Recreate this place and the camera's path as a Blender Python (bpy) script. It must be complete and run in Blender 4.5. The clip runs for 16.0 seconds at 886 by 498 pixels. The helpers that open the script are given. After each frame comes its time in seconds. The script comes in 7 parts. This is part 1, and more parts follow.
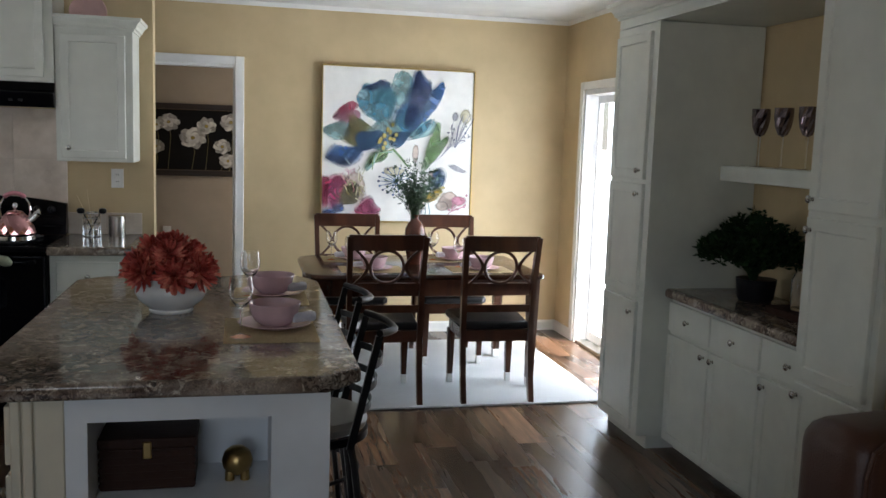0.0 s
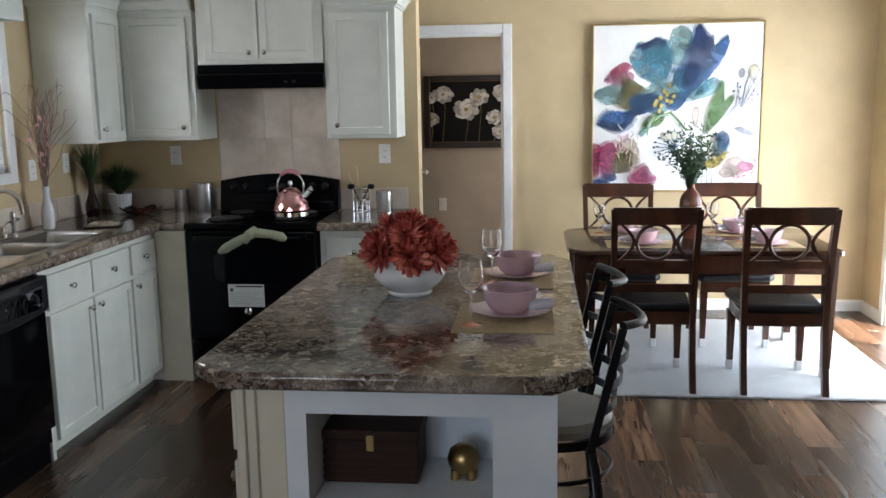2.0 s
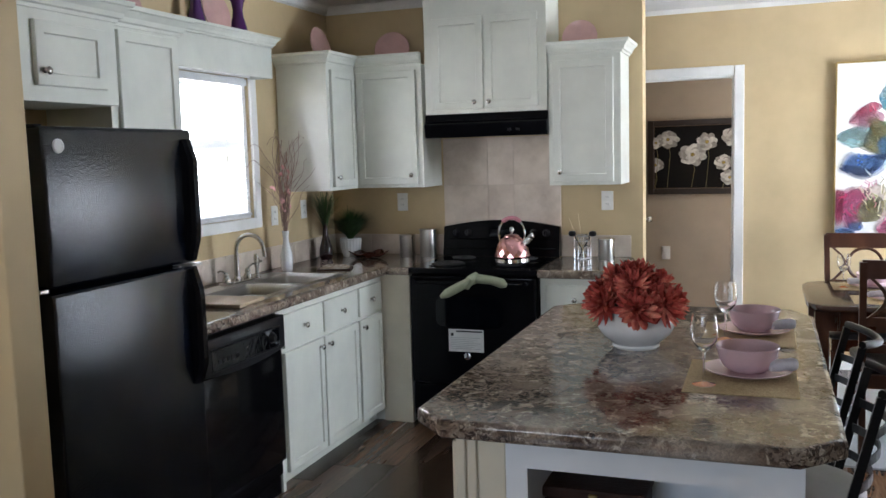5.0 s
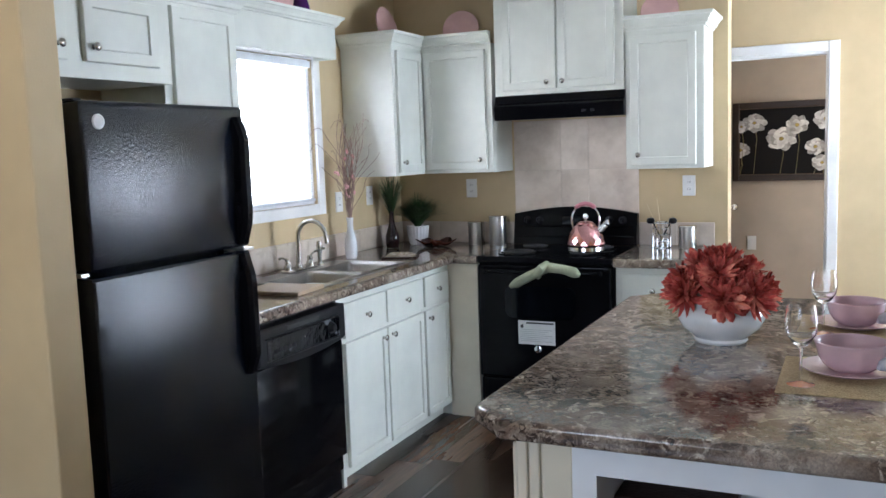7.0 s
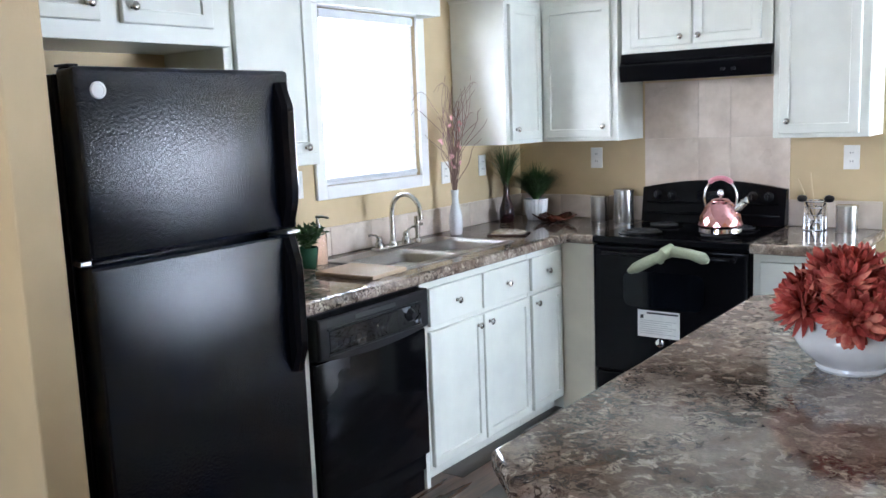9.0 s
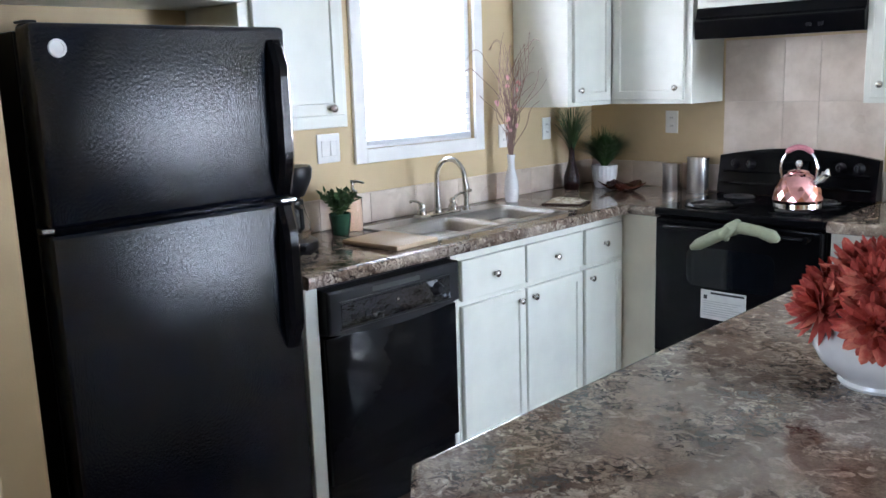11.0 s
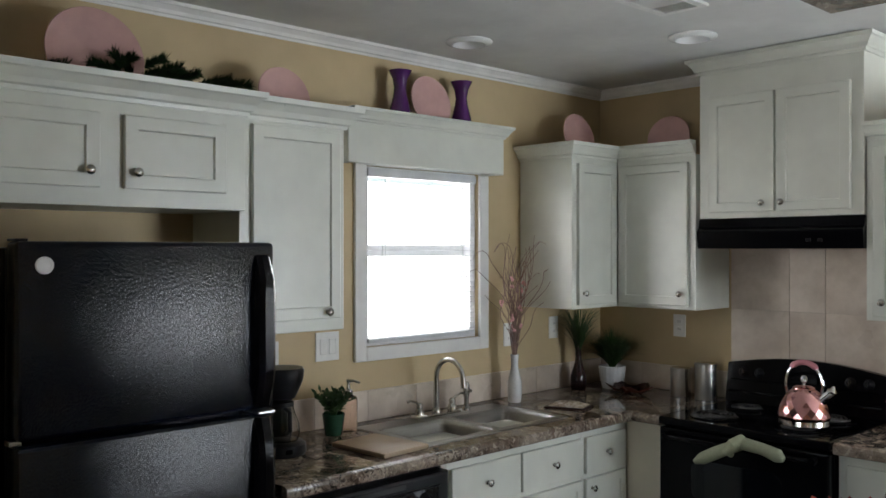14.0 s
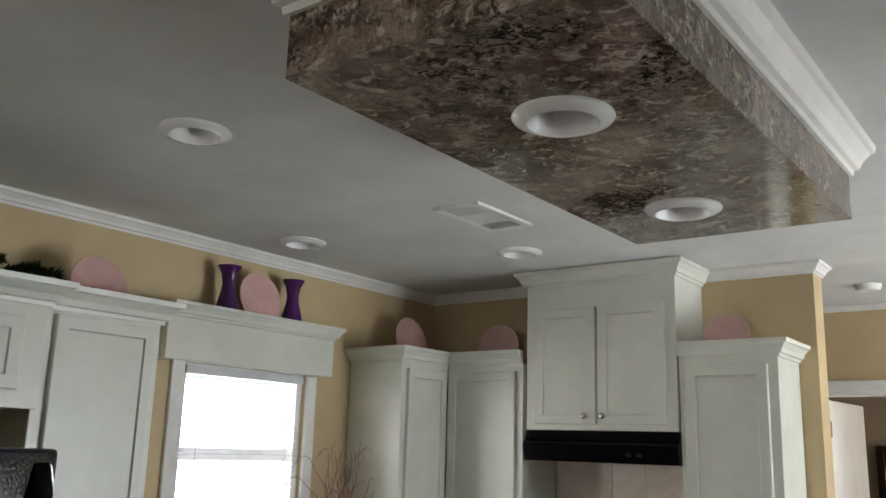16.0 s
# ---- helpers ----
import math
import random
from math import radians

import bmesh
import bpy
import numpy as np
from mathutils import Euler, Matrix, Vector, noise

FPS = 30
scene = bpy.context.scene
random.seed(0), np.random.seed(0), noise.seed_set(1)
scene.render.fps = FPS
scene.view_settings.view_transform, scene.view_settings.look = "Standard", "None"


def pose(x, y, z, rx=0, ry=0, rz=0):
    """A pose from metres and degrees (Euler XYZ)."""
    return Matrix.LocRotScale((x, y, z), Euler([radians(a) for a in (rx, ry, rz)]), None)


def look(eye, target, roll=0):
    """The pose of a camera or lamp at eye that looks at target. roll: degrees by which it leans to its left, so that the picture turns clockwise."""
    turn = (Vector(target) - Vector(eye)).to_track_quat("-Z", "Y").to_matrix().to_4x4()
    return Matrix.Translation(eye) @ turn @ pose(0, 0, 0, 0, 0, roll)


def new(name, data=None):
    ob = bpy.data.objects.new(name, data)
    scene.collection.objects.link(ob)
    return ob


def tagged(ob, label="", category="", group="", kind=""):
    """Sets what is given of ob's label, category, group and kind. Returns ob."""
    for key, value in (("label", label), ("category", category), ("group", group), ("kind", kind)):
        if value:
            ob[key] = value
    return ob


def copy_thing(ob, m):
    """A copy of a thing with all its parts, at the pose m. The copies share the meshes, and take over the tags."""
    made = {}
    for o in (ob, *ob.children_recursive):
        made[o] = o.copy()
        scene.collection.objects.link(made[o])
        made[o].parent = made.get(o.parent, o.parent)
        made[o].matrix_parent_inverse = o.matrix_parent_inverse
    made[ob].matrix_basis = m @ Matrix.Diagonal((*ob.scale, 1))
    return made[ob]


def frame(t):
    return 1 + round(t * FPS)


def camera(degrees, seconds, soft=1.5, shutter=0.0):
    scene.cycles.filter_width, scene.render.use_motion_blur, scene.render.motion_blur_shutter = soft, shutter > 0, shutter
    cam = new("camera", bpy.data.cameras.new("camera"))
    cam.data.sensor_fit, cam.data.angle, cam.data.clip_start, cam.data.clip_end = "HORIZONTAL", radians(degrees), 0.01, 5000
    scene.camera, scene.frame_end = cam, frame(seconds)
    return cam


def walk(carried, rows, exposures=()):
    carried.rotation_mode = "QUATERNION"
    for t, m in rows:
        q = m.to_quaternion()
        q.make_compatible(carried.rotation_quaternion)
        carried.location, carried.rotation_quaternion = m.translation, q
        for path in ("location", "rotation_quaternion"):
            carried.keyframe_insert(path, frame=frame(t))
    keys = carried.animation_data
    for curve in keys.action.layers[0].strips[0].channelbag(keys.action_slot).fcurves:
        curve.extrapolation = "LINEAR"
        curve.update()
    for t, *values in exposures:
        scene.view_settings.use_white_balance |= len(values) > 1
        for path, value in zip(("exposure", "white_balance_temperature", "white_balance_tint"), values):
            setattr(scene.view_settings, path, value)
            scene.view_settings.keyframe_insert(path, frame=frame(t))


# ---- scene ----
cam = camera(53.5, 16.0)
PATH = [
    (0, (2.617, -5.694, 1.577), (3.058, -3.759, 1.331), 1.9),
    (0.5, (2.647, -5.602, 1.615), (2.977, -3.648, 1.343), 1.7),
    (1, (2.718, -5.558, 1.623), (2.87, -3.586, 1.329), 0.9),
    (1.5, (2.774, -5.491, 1.607), (2.73, -3.516, 1.292), -0.2),
    (2, (2.802, -5.407, 1.584), (2.588, -3.445, 1.256), -0.9),
    (2.5, (2.799, -5.361, 1.571), (2.449, -3.416, 1.262), -1.1),
    (3, (2.788, -5.358, 1.582), (2.332, -3.43, 1.31), -1.0),
    (3.5, (2.775, -5.358, 1.587), (2.233, -3.447, 1.354), -1.0),
    (4, (2.762, -5.361, 1.589), (2.154, -3.468, 1.375), -1.2),
    (6.5, (2.767, -5.277, 1.56), (1.974, -3.455, 1.334), -2.0),
    (7, (2.723, -5.137, 1.534), (1.873, -3.34, 1.308), -2.0),
    (7.5, (2.687, -4.995, 1.56), (1.775, -3.234, 1.303), -1.6),
    (8, (2.644, -4.866, 1.581), (1.675, -3.138, 1.3), -0.8),
    (8.5, (2.73, -4.727, 1.532), (1.64, -3.072, 1.265), -2.3),
    (9, (2.779, -4.583, 1.547), (1.604, -2.992, 1.249), -2.2),
    (9.5, (2.797, -4.437, 1.528), (1.558, -2.9, 1.208), -1.9),
    (12, (2.993, -4.113, 1.578), (1.557, -2.774, 1.196), -2.2),
    (12.5, (3.028, -4.072, 1.609), (1.569, -2.744, 1.283), -1.8),
    (13, (2.991, -4.066, 1.667), (1.536, -2.716, 1.426), -0.6),
    (13.5, (2.974, -4.08, 1.678), (1.523, -2.709, 1.554), -0.2),
    (14, (2.997, -4.08, 1.68), (1.548, -2.702, 1.681), 0.0),
    (14.5, (3.028, -4.07, 1.697), (1.627, -2.647, 1.811), 0.7),
    (15, (3.025, -4.047, 1.706), (1.709, -2.559, 1.937), 1.2),
    (15.5, (3.026, -4.017, 1.722), (1.789, -2.484, 2.065), 1.6),
    (16, (3.02, -3.988, 1.735), (1.854, -2.423, 2.173), 1.7),
]
# stops, white balance
EXPOSURE = [(0, 1.50, 6550, 12), (1, 1.55, 6550, 12), (1.5, 1.76, 6500, 12), (2, 2.14, 6450, 13), (3, 2.25, 6500, 13), (3.5, 2.17, 6550, 14), (4, 2.22, 6550, 14), (6.5, 2.9, 6050, 14), (7, 2.98, 6000, 14), (9, 3.36, 5950, 15), (12.5, 2.87, 6200, 15), (13.3, 2.51, 6450, 13), (14.5, 1.62, 6950, 12), (15.5, 1.62, 7000, 12), (16, 1.84, 7050, 12)]
walk(cam, [(t, look(eye, target, roll)) for t, eye, target, roll in PATH], EXPOSURE)

# ---- world, sun, daylight ----
world = bpy.data.worlds.new("sky")
scene.world = world
world.use_nodes = True
wn = world.node_tree.nodes
sky = wn.new("ShaderNodeTexSky")
sky.sky_type = "NISHITA"
sky.sun_disc = False
sky.sun_elevation = radians(65)
sky.sun_rotation = radians(135)
wn["Background"].inputs["Strength"].default_value = 0.05
world.node_tree.links.new(sky.outputs[0], wn["Background"].inputs["Color"])
sun_data = bpy.data.lights.new("sun", "SUN")
sun_data.energy, sun_data.angle, sun_data.color = 5.0, radians(0.53), (1.0, 0.95, 0.86)
sun = new("sun", sun_data)
sun.matrix_world = look((9, -1.2, 8), (9 - 0.30, -1.2 + 0.30, 8 - 0.9))


def daylight(name, eye, target, w, h, watts, colour):
    """Sky light that comes in through a window's opening, seen or added out of view."""
    d = bpy.data.lights.new(name, "AREA")
    d.shape, d.size, d.size_y, d.energy, d.color = "RECTANGLE", w, h, watts, colour
    o = new(name, d)
    o.matrix_world = look(eye, target)
    return o


daylight("slider_daylight", (5.42, -0.05, 1.05), (0, -0.05, 0.95), 1.75, 1.95, 25.5, (0.75, 0.875, 1.0))
daylight("sink_window_daylight", (-0.16, -1.35, 1.62), (2, -1.35, 1.5), 0.68, 0.74, 3.4, (0.88, 0.94, 1.0))
# added lamp at an unseen opening, brightens the room behind the doorway
daylight("back_room_fill", (5.28, 2.02, 1.5), (0, 2.02, 1.2), 0.8, 1.1, 12.4, (0.92, 0.96, 1.0))
# added fill from behind the camera, placed to light the island front
daylight("living_side_fill", (1.7, -7.26, 1.5), (2.0, 0, 1.1), 1.7, 1.25, 6.6, (0.74, 0.86, 1.0))

# ---- materials ----


def ramp_node(nt, stops):
    r = nt.nodes.new("ShaderNodeValToRGB")
    e = r.color_ramp.elements
    while len(e) < len(stops):
        e.new(0.5)
    for k, (p, c) in enumerate(stops):
        e[k].position, e[k].color = p, (*c, 1)
    return r


def material(name, stops, scale=6.0, detail=5.0, rough=0.5, metal=0.0, bump=0.0, bump_scale=60.0, stretch=(1, 1, 1), wear=0.12,
             wear_scale=1.3, rough_var=0.1, coat=0.0, distort=0.0, random=0.0, spec=0.5, odd=1.0, odd_max=0.0):
    """A surface with a ramp of colours on fine noise, broad wear, uneven gloss and fine relief."""
    if isinstance(stops[0], (int, float)):
        c = stops
        stops = [(0.3, tuple(v * 0.92 for v in c)), (0.7, tuple(min(1, v * 1.06) for v in c))]
    m = bpy.data.materials.new(name)
    m.use_nodes = True
    nt = m.node_tree
    b = nt.nodes["Principled BSDF"]
    lk = nt.links.new
    tc = nt.nodes.new("ShaderNodeTexCoord")
    mp = nt.nodes.new("ShaderNodeMapping")
    mp.inputs["Scale"].default_value = stretch
    lk(tc.outputs["Object"], mp.inputs["Vector"])
    vec = mp.outputs["Vector"]
    info = nt.nodes.new("ShaderNodeObjectInfo")
    if random:
        mul = nt.nodes.new("ShaderNodeMath")
        mul.operation, mul.inputs[1].default_value = "MULTIPLY", 37.0
        lk(info.outputs["Random"], mul.inputs[0])
        add = nt.nodes.new("ShaderNodeVectorMath")
        lk(vec, add.inputs[0])
        lk(mul.outputs[0], add.inputs[1])
        vec = add.outputs[0]
    n1 = nt.nodes.new("ShaderNodeTexNoise")
    n1.inputs["Scale"].default_value, n1.inputs["Detail"].default_value, n1.inputs["Distortion"].default_value = scale, detail, distort
    n1.inputs["Roughness"].default_value = 0.62
    lk(vec, n1.inputs["Vector"])
    r = ramp_node(nt, stops)
    lk(n1.outputs["Fac"], r.inputs["Fac"])
    n2 = nt.nodes.new("ShaderNodeTexNoise")
    n2.inputs["Scale"].default_value, n2.inputs["Detail"].default_value = wear_scale, 4.0
    lk(vec, n2.inputs["Vector"])
    mr = nt.nodes.new("ShaderNodeMapRange")
    mr.inputs["From Min"].default_value, mr.inputs["From Max"].default_value = 0.3, 0.7
    mr.inputs["To Min"].default_value, mr.inputs["To Max"].default_value = 1 - wear, 1 + wear * 0.6
    lk(n2.outputs["Fac"], mr.inputs["Value"])
    value = mr.outputs[0]
    if random:
        cube = nt.nodes.new("ShaderNodeMath")
        cube.operation, cube.inputs[1].default_value = "POWER", odd
        lk(info.outputs["Random"], cube.inputs[0])
        rr = nt.nodes.new("ShaderNodeMapRange")
        rr.inputs["To Min"].default_value, rr.inputs["To Max"].default_value = 1 - random, 1 + (odd_max or random)
        lk(cube.outputs[0], rr.inputs["Value"])
        mm = nt.nodes.new("ShaderNodeMath")
        mm.operation = "MULTIPLY"
        lk(rr.outputs[0], mm.inputs[0])
        lk(value, mm.inputs[1])
        value = mm.outputs[0]
    hsv = nt.nodes.new("ShaderNodeHueSaturation")
    lk(r.outputs["Color"], hsv.inputs["Color"])
    lk(value, hsv.inputs["Value"])
    lk(hsv.outputs["Color"], b.inputs["Base Color"])
    rv = nt.nodes.new("ShaderNodeMapRange")
    rv.inputs["To Min"].default_value, rv.inputs["To Max"].default_value = max(0.02, rough - rough_var), min(1, rough + rough_var)
    lk(n2.outputs["Fac"], rv.inputs["Value"])
    lk(rv.outputs[0], b.inputs["Roughness"])
    b.inputs["Metallic"].default_value, b.inputs["Coat Weight"].default_value = metal, coat
    b.inputs["Coat Roughness"].default_value = 0.12
    b.inputs["Specular IOR Level"].default_value = spec
    if bump:
        n3 = nt.nodes.new("ShaderNodeTexNoise")
        n3.inputs["Scale"].default_value, n3.inputs["Detail"].default_value = bump_scale, 3.0
        lk(vec, n3.inputs["Vector"])
        bp = nt.nodes.new("ShaderNodeBump")
        bp.inputs["Strength"].default_value, bp.inputs["Distance"].default_value = bump, 0.004
        lk(n3.outputs["Fac"], bp.inputs["Height"])
        lk(bp.outputs["Normal"], b.inputs["Normal"])
    return m


def glass(name, colour=(1, 1, 1), rough=0.01, ior=1.45):
    m = bpy.data.materials.new(name)
    m.use_nodes = True
    b = m.node_tree.nodes["Principled BSDF"]
    b.inputs["Base Color"].default_value = (*colour, 1)
    b.inputs["Transmission Weight"].default_value = 1
    b.inputs["Roughness"].default_value, b.inputs["IOR"].default_value = rough, ior
    return m


M_wall = material("tan_wall_paint", (0.57, 0.435, 0.25), 3, 3, 0.6, bump=0.12, bump_scale=180, wear=0.05)
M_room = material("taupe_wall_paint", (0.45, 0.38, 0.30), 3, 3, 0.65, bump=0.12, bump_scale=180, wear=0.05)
M_ceiling = material("ceiling_paint", (0.70, 0.70, 0.68), 4, 3, 0.75, bump=0.25, bump_scale=240, wear=0.03)
M_trim = material("white_trim_paint", (0.8, 0.79, 0.76), 5, 3, 0.38, wear=0.04)
M_cab = material("cabinet_paint", (0.69, 0.70, 0.63), 4, 3, 0.3, wear=0.015, rough_var=0.04)
M_filler = material("cream_panel", (0.66, 0.60, 0.47), 4, 3, 0.45, wear=0.05)
M_cabin = material("cabinet_inside", (0.62, 0.60, 0.55), 4, 3, 0.5, wear=0.05)
M_shelf = material("shelf_white", (0.74, 0.76, 0.78), 4, 3, 0.4, wear=0.04)
M_nickel = material("brushed_nickel", (0.56, 0.54, 0.5), 80, 3, 0.26, metal=1, rough_var=0.08)
M_chrome = material("chrome", (0.78, 0.78, 0.78), 30, 2, 0.08, metal=1, rough_var=0.03)
M_steel = material("brushed_steel", (0.60, 0.59, 0.57), 90, 3, 0.27, metal=1, stretch=(1, 1, 0.06), rough_var=0.08)
M_sink = material("sink_steel", (0.40, 0.39, 0.375), 90, 3, 0.3, metal=1, stretch=(1, 0.08, 1), rough_var=0.08)
M_black = material("black_enamel", (0.004, 0.004, 0.005), 8, 3, 0.12, wear=0.2, rough_var=0.05, spec=0.12)
M_blackglass = material("black_oven_glass", (0.003, 0.004, 0.006), 8, 3, 0.06, wear=0.2, rough_var=0.03, spec=0.3)
M_fridge = material("black_pebbled_steel", (0.0015, 0.0032, 0.0085), 60, 4, 0.13, bump=0.30, bump_scale=200, wear=0.25, rough_var=0.02, spec=0.5, stretch=(1, 1, 0.6))
# crinkled film over black; the pale noise patches are painted daylight reflections
M_film = material("crinkled_film_painted_glints", [(0.50, (0.004, 0.004, 0.006)), (0.56, (0.02, 0.02, 0.022)), (0.64, (0.20, 0.21, 0.23))], 11, 4, 0.08, bump=0.6, bump_scale=22, wear=0.2, rough_var=0.03, spec=0.8, distort=0.6)
M_plastic = material("black_plastic", (0.006, 0.006, 0.008), 20, 3, 0.33, wear=0.2, bump=0.1, bump_scale=300, spec=0.3)
M_iron = material("black_iron", (0.010, 0.009, 0.009), 25, 3, 0.34, wear=0.3, spec=0.25)
M_coil = material("burner_coil", (0.03, 0.029, 0.028), 30, 3, 0.5, wear=0.3)
M_wood = material("dark_cherry", [(0.3, (0.034, 0.011, 0.006)), (0.55, (0.070, 0.023, 0.011)), (0.75, (0.11, 0.038, 0.017))], 9, 6, 0.28,
                  stretch=(1, 1, 0.12), wear=0.2, coat=0.3, distort=0.6)
M_tabletop = material("dark_cherry_tabletop", [(0.3, (0.028, 0.010, 0.006)), (0.55, (0.055, 0.02, 0.011)), (0.75, (0.08, 0.03, 0.015))], 9, 6, 0.2,
                      stretch=(0.12, 1, 1), wear=0.2, coat=0.3, distort=0.6)
M_leather = material("black_leather", (0.008, 0.008, 0.01), 12, 4, 0.4, bump=0.3, bump_scale=220, wear=0.3)
M_brown = material("brown_leather", (0.075, 0.028, 0.016), 6, 5, 0.42, bump=0.3, bump_scale=200, wear=0.3)
M_seat = material("grey_vinyl_seat", (0.36, 0.34, 0.30), 10, 4, 0.5, bump=0.15, bump_scale=250, wear=0.15)
M_cap = material("white_leg_cap", (0.7, 0.7, 0.68), 20, 3, 0.5, wear=0.1)
M_rug = material("pale_woven_rug", (0.62, 0.64, 0.66), 160, 3, 0.95, bump=0.8, bump_scale=320, wear=0.07, stretch=(1, 2.5, 1), spec=0.1)
M_pink = material("pink_stoneware", (0.66, 0.46, 0.49), 14, 4, 0.22, wear=0.08, coat=0.2)
M_pinkplate = material("pink_plate_glaze", (0.66, 0.40, 0.37), 10, 4, 0.15, wear=0.06, coat=0.3)
M_white = material("white_ceramic", (0.78, 0.79, 0.8), 10, 3, 0.12, wear=0.04, coat=0.4)
M_purple = material("purple_glass_vase", (0.085, 0.014, 0.13), 8, 3, 0.08, wear=0.2, coat=0.5)
M_darkvase = material("dark_red_vase", (0.022, 0.004, 0.005), 8, 3, 0.07, wear=0.2, coat=0.15)
M_copper = glass("copper_tinted_glass", (0.95, 0.72, 0.58), 0.03)
M_coppermetal = material("copper_metal", (0.85, 0.45, 0.26), 20, 3, 0.18, metal=1)
M_amber = material("amber_glass_foot", (0.62, 0.20, 0.06), 12, 3, 0.12, wear=0.1, coat=0.5)
M_kettle = material("pink_metal", (0.83, 0.42, 0.42), 20, 3, 0.1, metal=1, rough_var=0.04)
M_pinkgrip = material("pink_grip", (0.62, 0.24, 0.28), 20, 3, 0.35)
M_glass = glass("clear_glass", (1, 1, 1), 0.0)
M_burlap = material("burlap", [(0.38, (0.36, 0.26, 0.145)), (0.62, (0.58, 0.45, 0.27))], 220, 3, 0.9, bump=0.6, bump_scale=420, wear=0.1, spec=0.1)
M_linen = material("grey_linen", (0.66, 0.64, 0.70), 60, 4, 0.9, bump=0.4, bump_scale=200, wear=0.1, spec=0.1)
M_towel = material("sage_towel", (0.34, 0.36, 0.25), 90, 4, 0.95, bump=0.8, bump_scale=260, wear=0.12, spec=0.1)
M_petal = material("red_petal", [(0.36, (0.34, 0.038, 0.030)), (0.52, (0.58, 0.115, 0.09)), (0.66, (0.76, 0.30, 0.21))], 18, 4, 0.6, wear=0.35, wear_scale=14, spec=0.2)
M_leaf = material("dark_green_leaf", [(0.3, (0.018, 0.045, 0.014)), (0.7, (0.06, 0.13, 0.035))], 20, 4, 0.55, wear=0.3, wear_scale=12)
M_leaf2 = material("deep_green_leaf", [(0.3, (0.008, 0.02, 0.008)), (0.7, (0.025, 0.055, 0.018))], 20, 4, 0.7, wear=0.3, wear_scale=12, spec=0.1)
M_sprig = material("sprig_green", [(0.3, (0.010, 0.028, 0.010)), (0.7, (0.035, 0.085, 0.024))], 20, 4, 0.6, wear=0.3, wear_scale=12)
M_greenpot = material("green_glazed_pot", (0.02, 0.07, 0.04), 12, 3, 0.2, wear=0.2)
M_twig = material("brown_twig", (0.27, 0.165, 0.135), 30, 4, 0.7, wear=0.3)
M_bud = material("pink_bud", (0.74, 0.38, 0.37), 20, 3, 0.6)
M_maple = material("pale_maple_board", [(0.3, (0.44, 0.31, 0.19)), (0.7, (0.56, 0.42, 0.28))], 10, 5, 0.45, stretch=(1, 0.1, 1), wear=0.1)
M_bamboo = material("bamboo", (0.6, 0.46, 0.27), 12, 4, 0.5, wear=0.15)
M_terracotta = material("brown_glazed_clay", (0.15, 0.05, 0.03), 9, 4, 0.25, wear=0.25, coat=0.3)
M_basket = material("dark_wicker", (0.042, 0.019, 0.013), 40, 4, 0.55, bump=0.8, bump_scale=120, wear=0.35, spec=0.15)
M_gold = material("aged_brass", (0.42, 0.29, 0.12), 16, 4, 0.32, metal=1, wear=0.3)
M_goldframe = material("gold_frame", (0.52, 0.37, 0.14), 20, 4, 0.4, metal=0.6, wear=0.2)
M_darkframe = material("dark_bronze_frame", (0.030, 0.018, 0.013), 20, 4, 0.4, wear=0.3)
M_bronze = material("bronze_line", (0.09, 0.055, 0.03), 20, 4, 0.4, metal=0.4, wear=0.3)
M_plate = material("white_switch_plastic", (0.78, 0.77, 0.74), 10, 3, 0.35, wear=0.03)
M_slot = material("dark_slot", (0.03, 0.03, 0.03), 10, 2, 0.6)
M_inkground = material("black_canvas", (0.006, 0.005, 0.005), 12, 4, 0.6, wear=0.4, spec=0.2)
M_label = material("paper_label", (0.72, 0.72, 0.7), 30, 3, 0.6, wear=0.04)
M_ink = material("printed_ink", (0.03, 0.03, 0.03), 30, 2, 0.7)
M_pale_ink = material("faint_print", (0.42, 0.42, 0.42), 30, 2, 0.7)
M_blind = material("white_blind_slat", (0.66, 0.67, 0.68), 10, 2, 0.4, wear=0.03)
M_vinyl = material("white_vinyl_frame", (0.8, 0.8, 0.8), 10, 2, 0.35, wear=0.03)
M_ground = material("pale_concrete", [(0.3, (0.42, 0.40, 0.37)), (0.7, (0.55, 0.53, 0.5))], 6, 5, 0.85, bump=0.3, bump_scale=60, wear=0.15)
M_fur = material("beige_fur", (0.42, 0.34, 0.23), 60, 4, 0.95, wear=0.2, spec=0.1)
M_silver = material("mercury_glass", (0.24, 0.19, 0.20), 14, 4, 0.14, metal=0.9, wear=0.3, bump=0.1, bump_scale=40)
M_tile = material("beige_ceramic_tile", [(0.36, (0.54, 0.44, 0.36)), (0.5, (0.63, 0.53, 0.44)), (0.65, (0.72, 0.62, 0.53))], 5, 6, 0.3,
                  wear=0.12, wear_scale=3, random=0.03, bump=0.03, bump_scale=20)
M_grout = material("grout", (0.61, 0.525, 0.445), 60, 3, 0.85)
M_plank = material("dark_walnut_plank", [(0.32, (0.036, 0.019, 0.011)), (0.47, (0.064, 0.034, 0.020)), (0.57, (0.094, 0.051, 0.030)), (0.70, (0.128, 0.072, 0.043))], 5, 8, 0.27,
                   stretch=(6, 0.55, 1), wear=0.3, wear_scale=1.1, random=0.3, odd=3.0, odd_max=1.3, distort=0.7, bump=0.03, bump_scale=45, rough_var=0.08, spec=0.7)
M_subfloor = material("plank_joint", (0.012, 0.008, 0.006), 20, 3, 0.8)


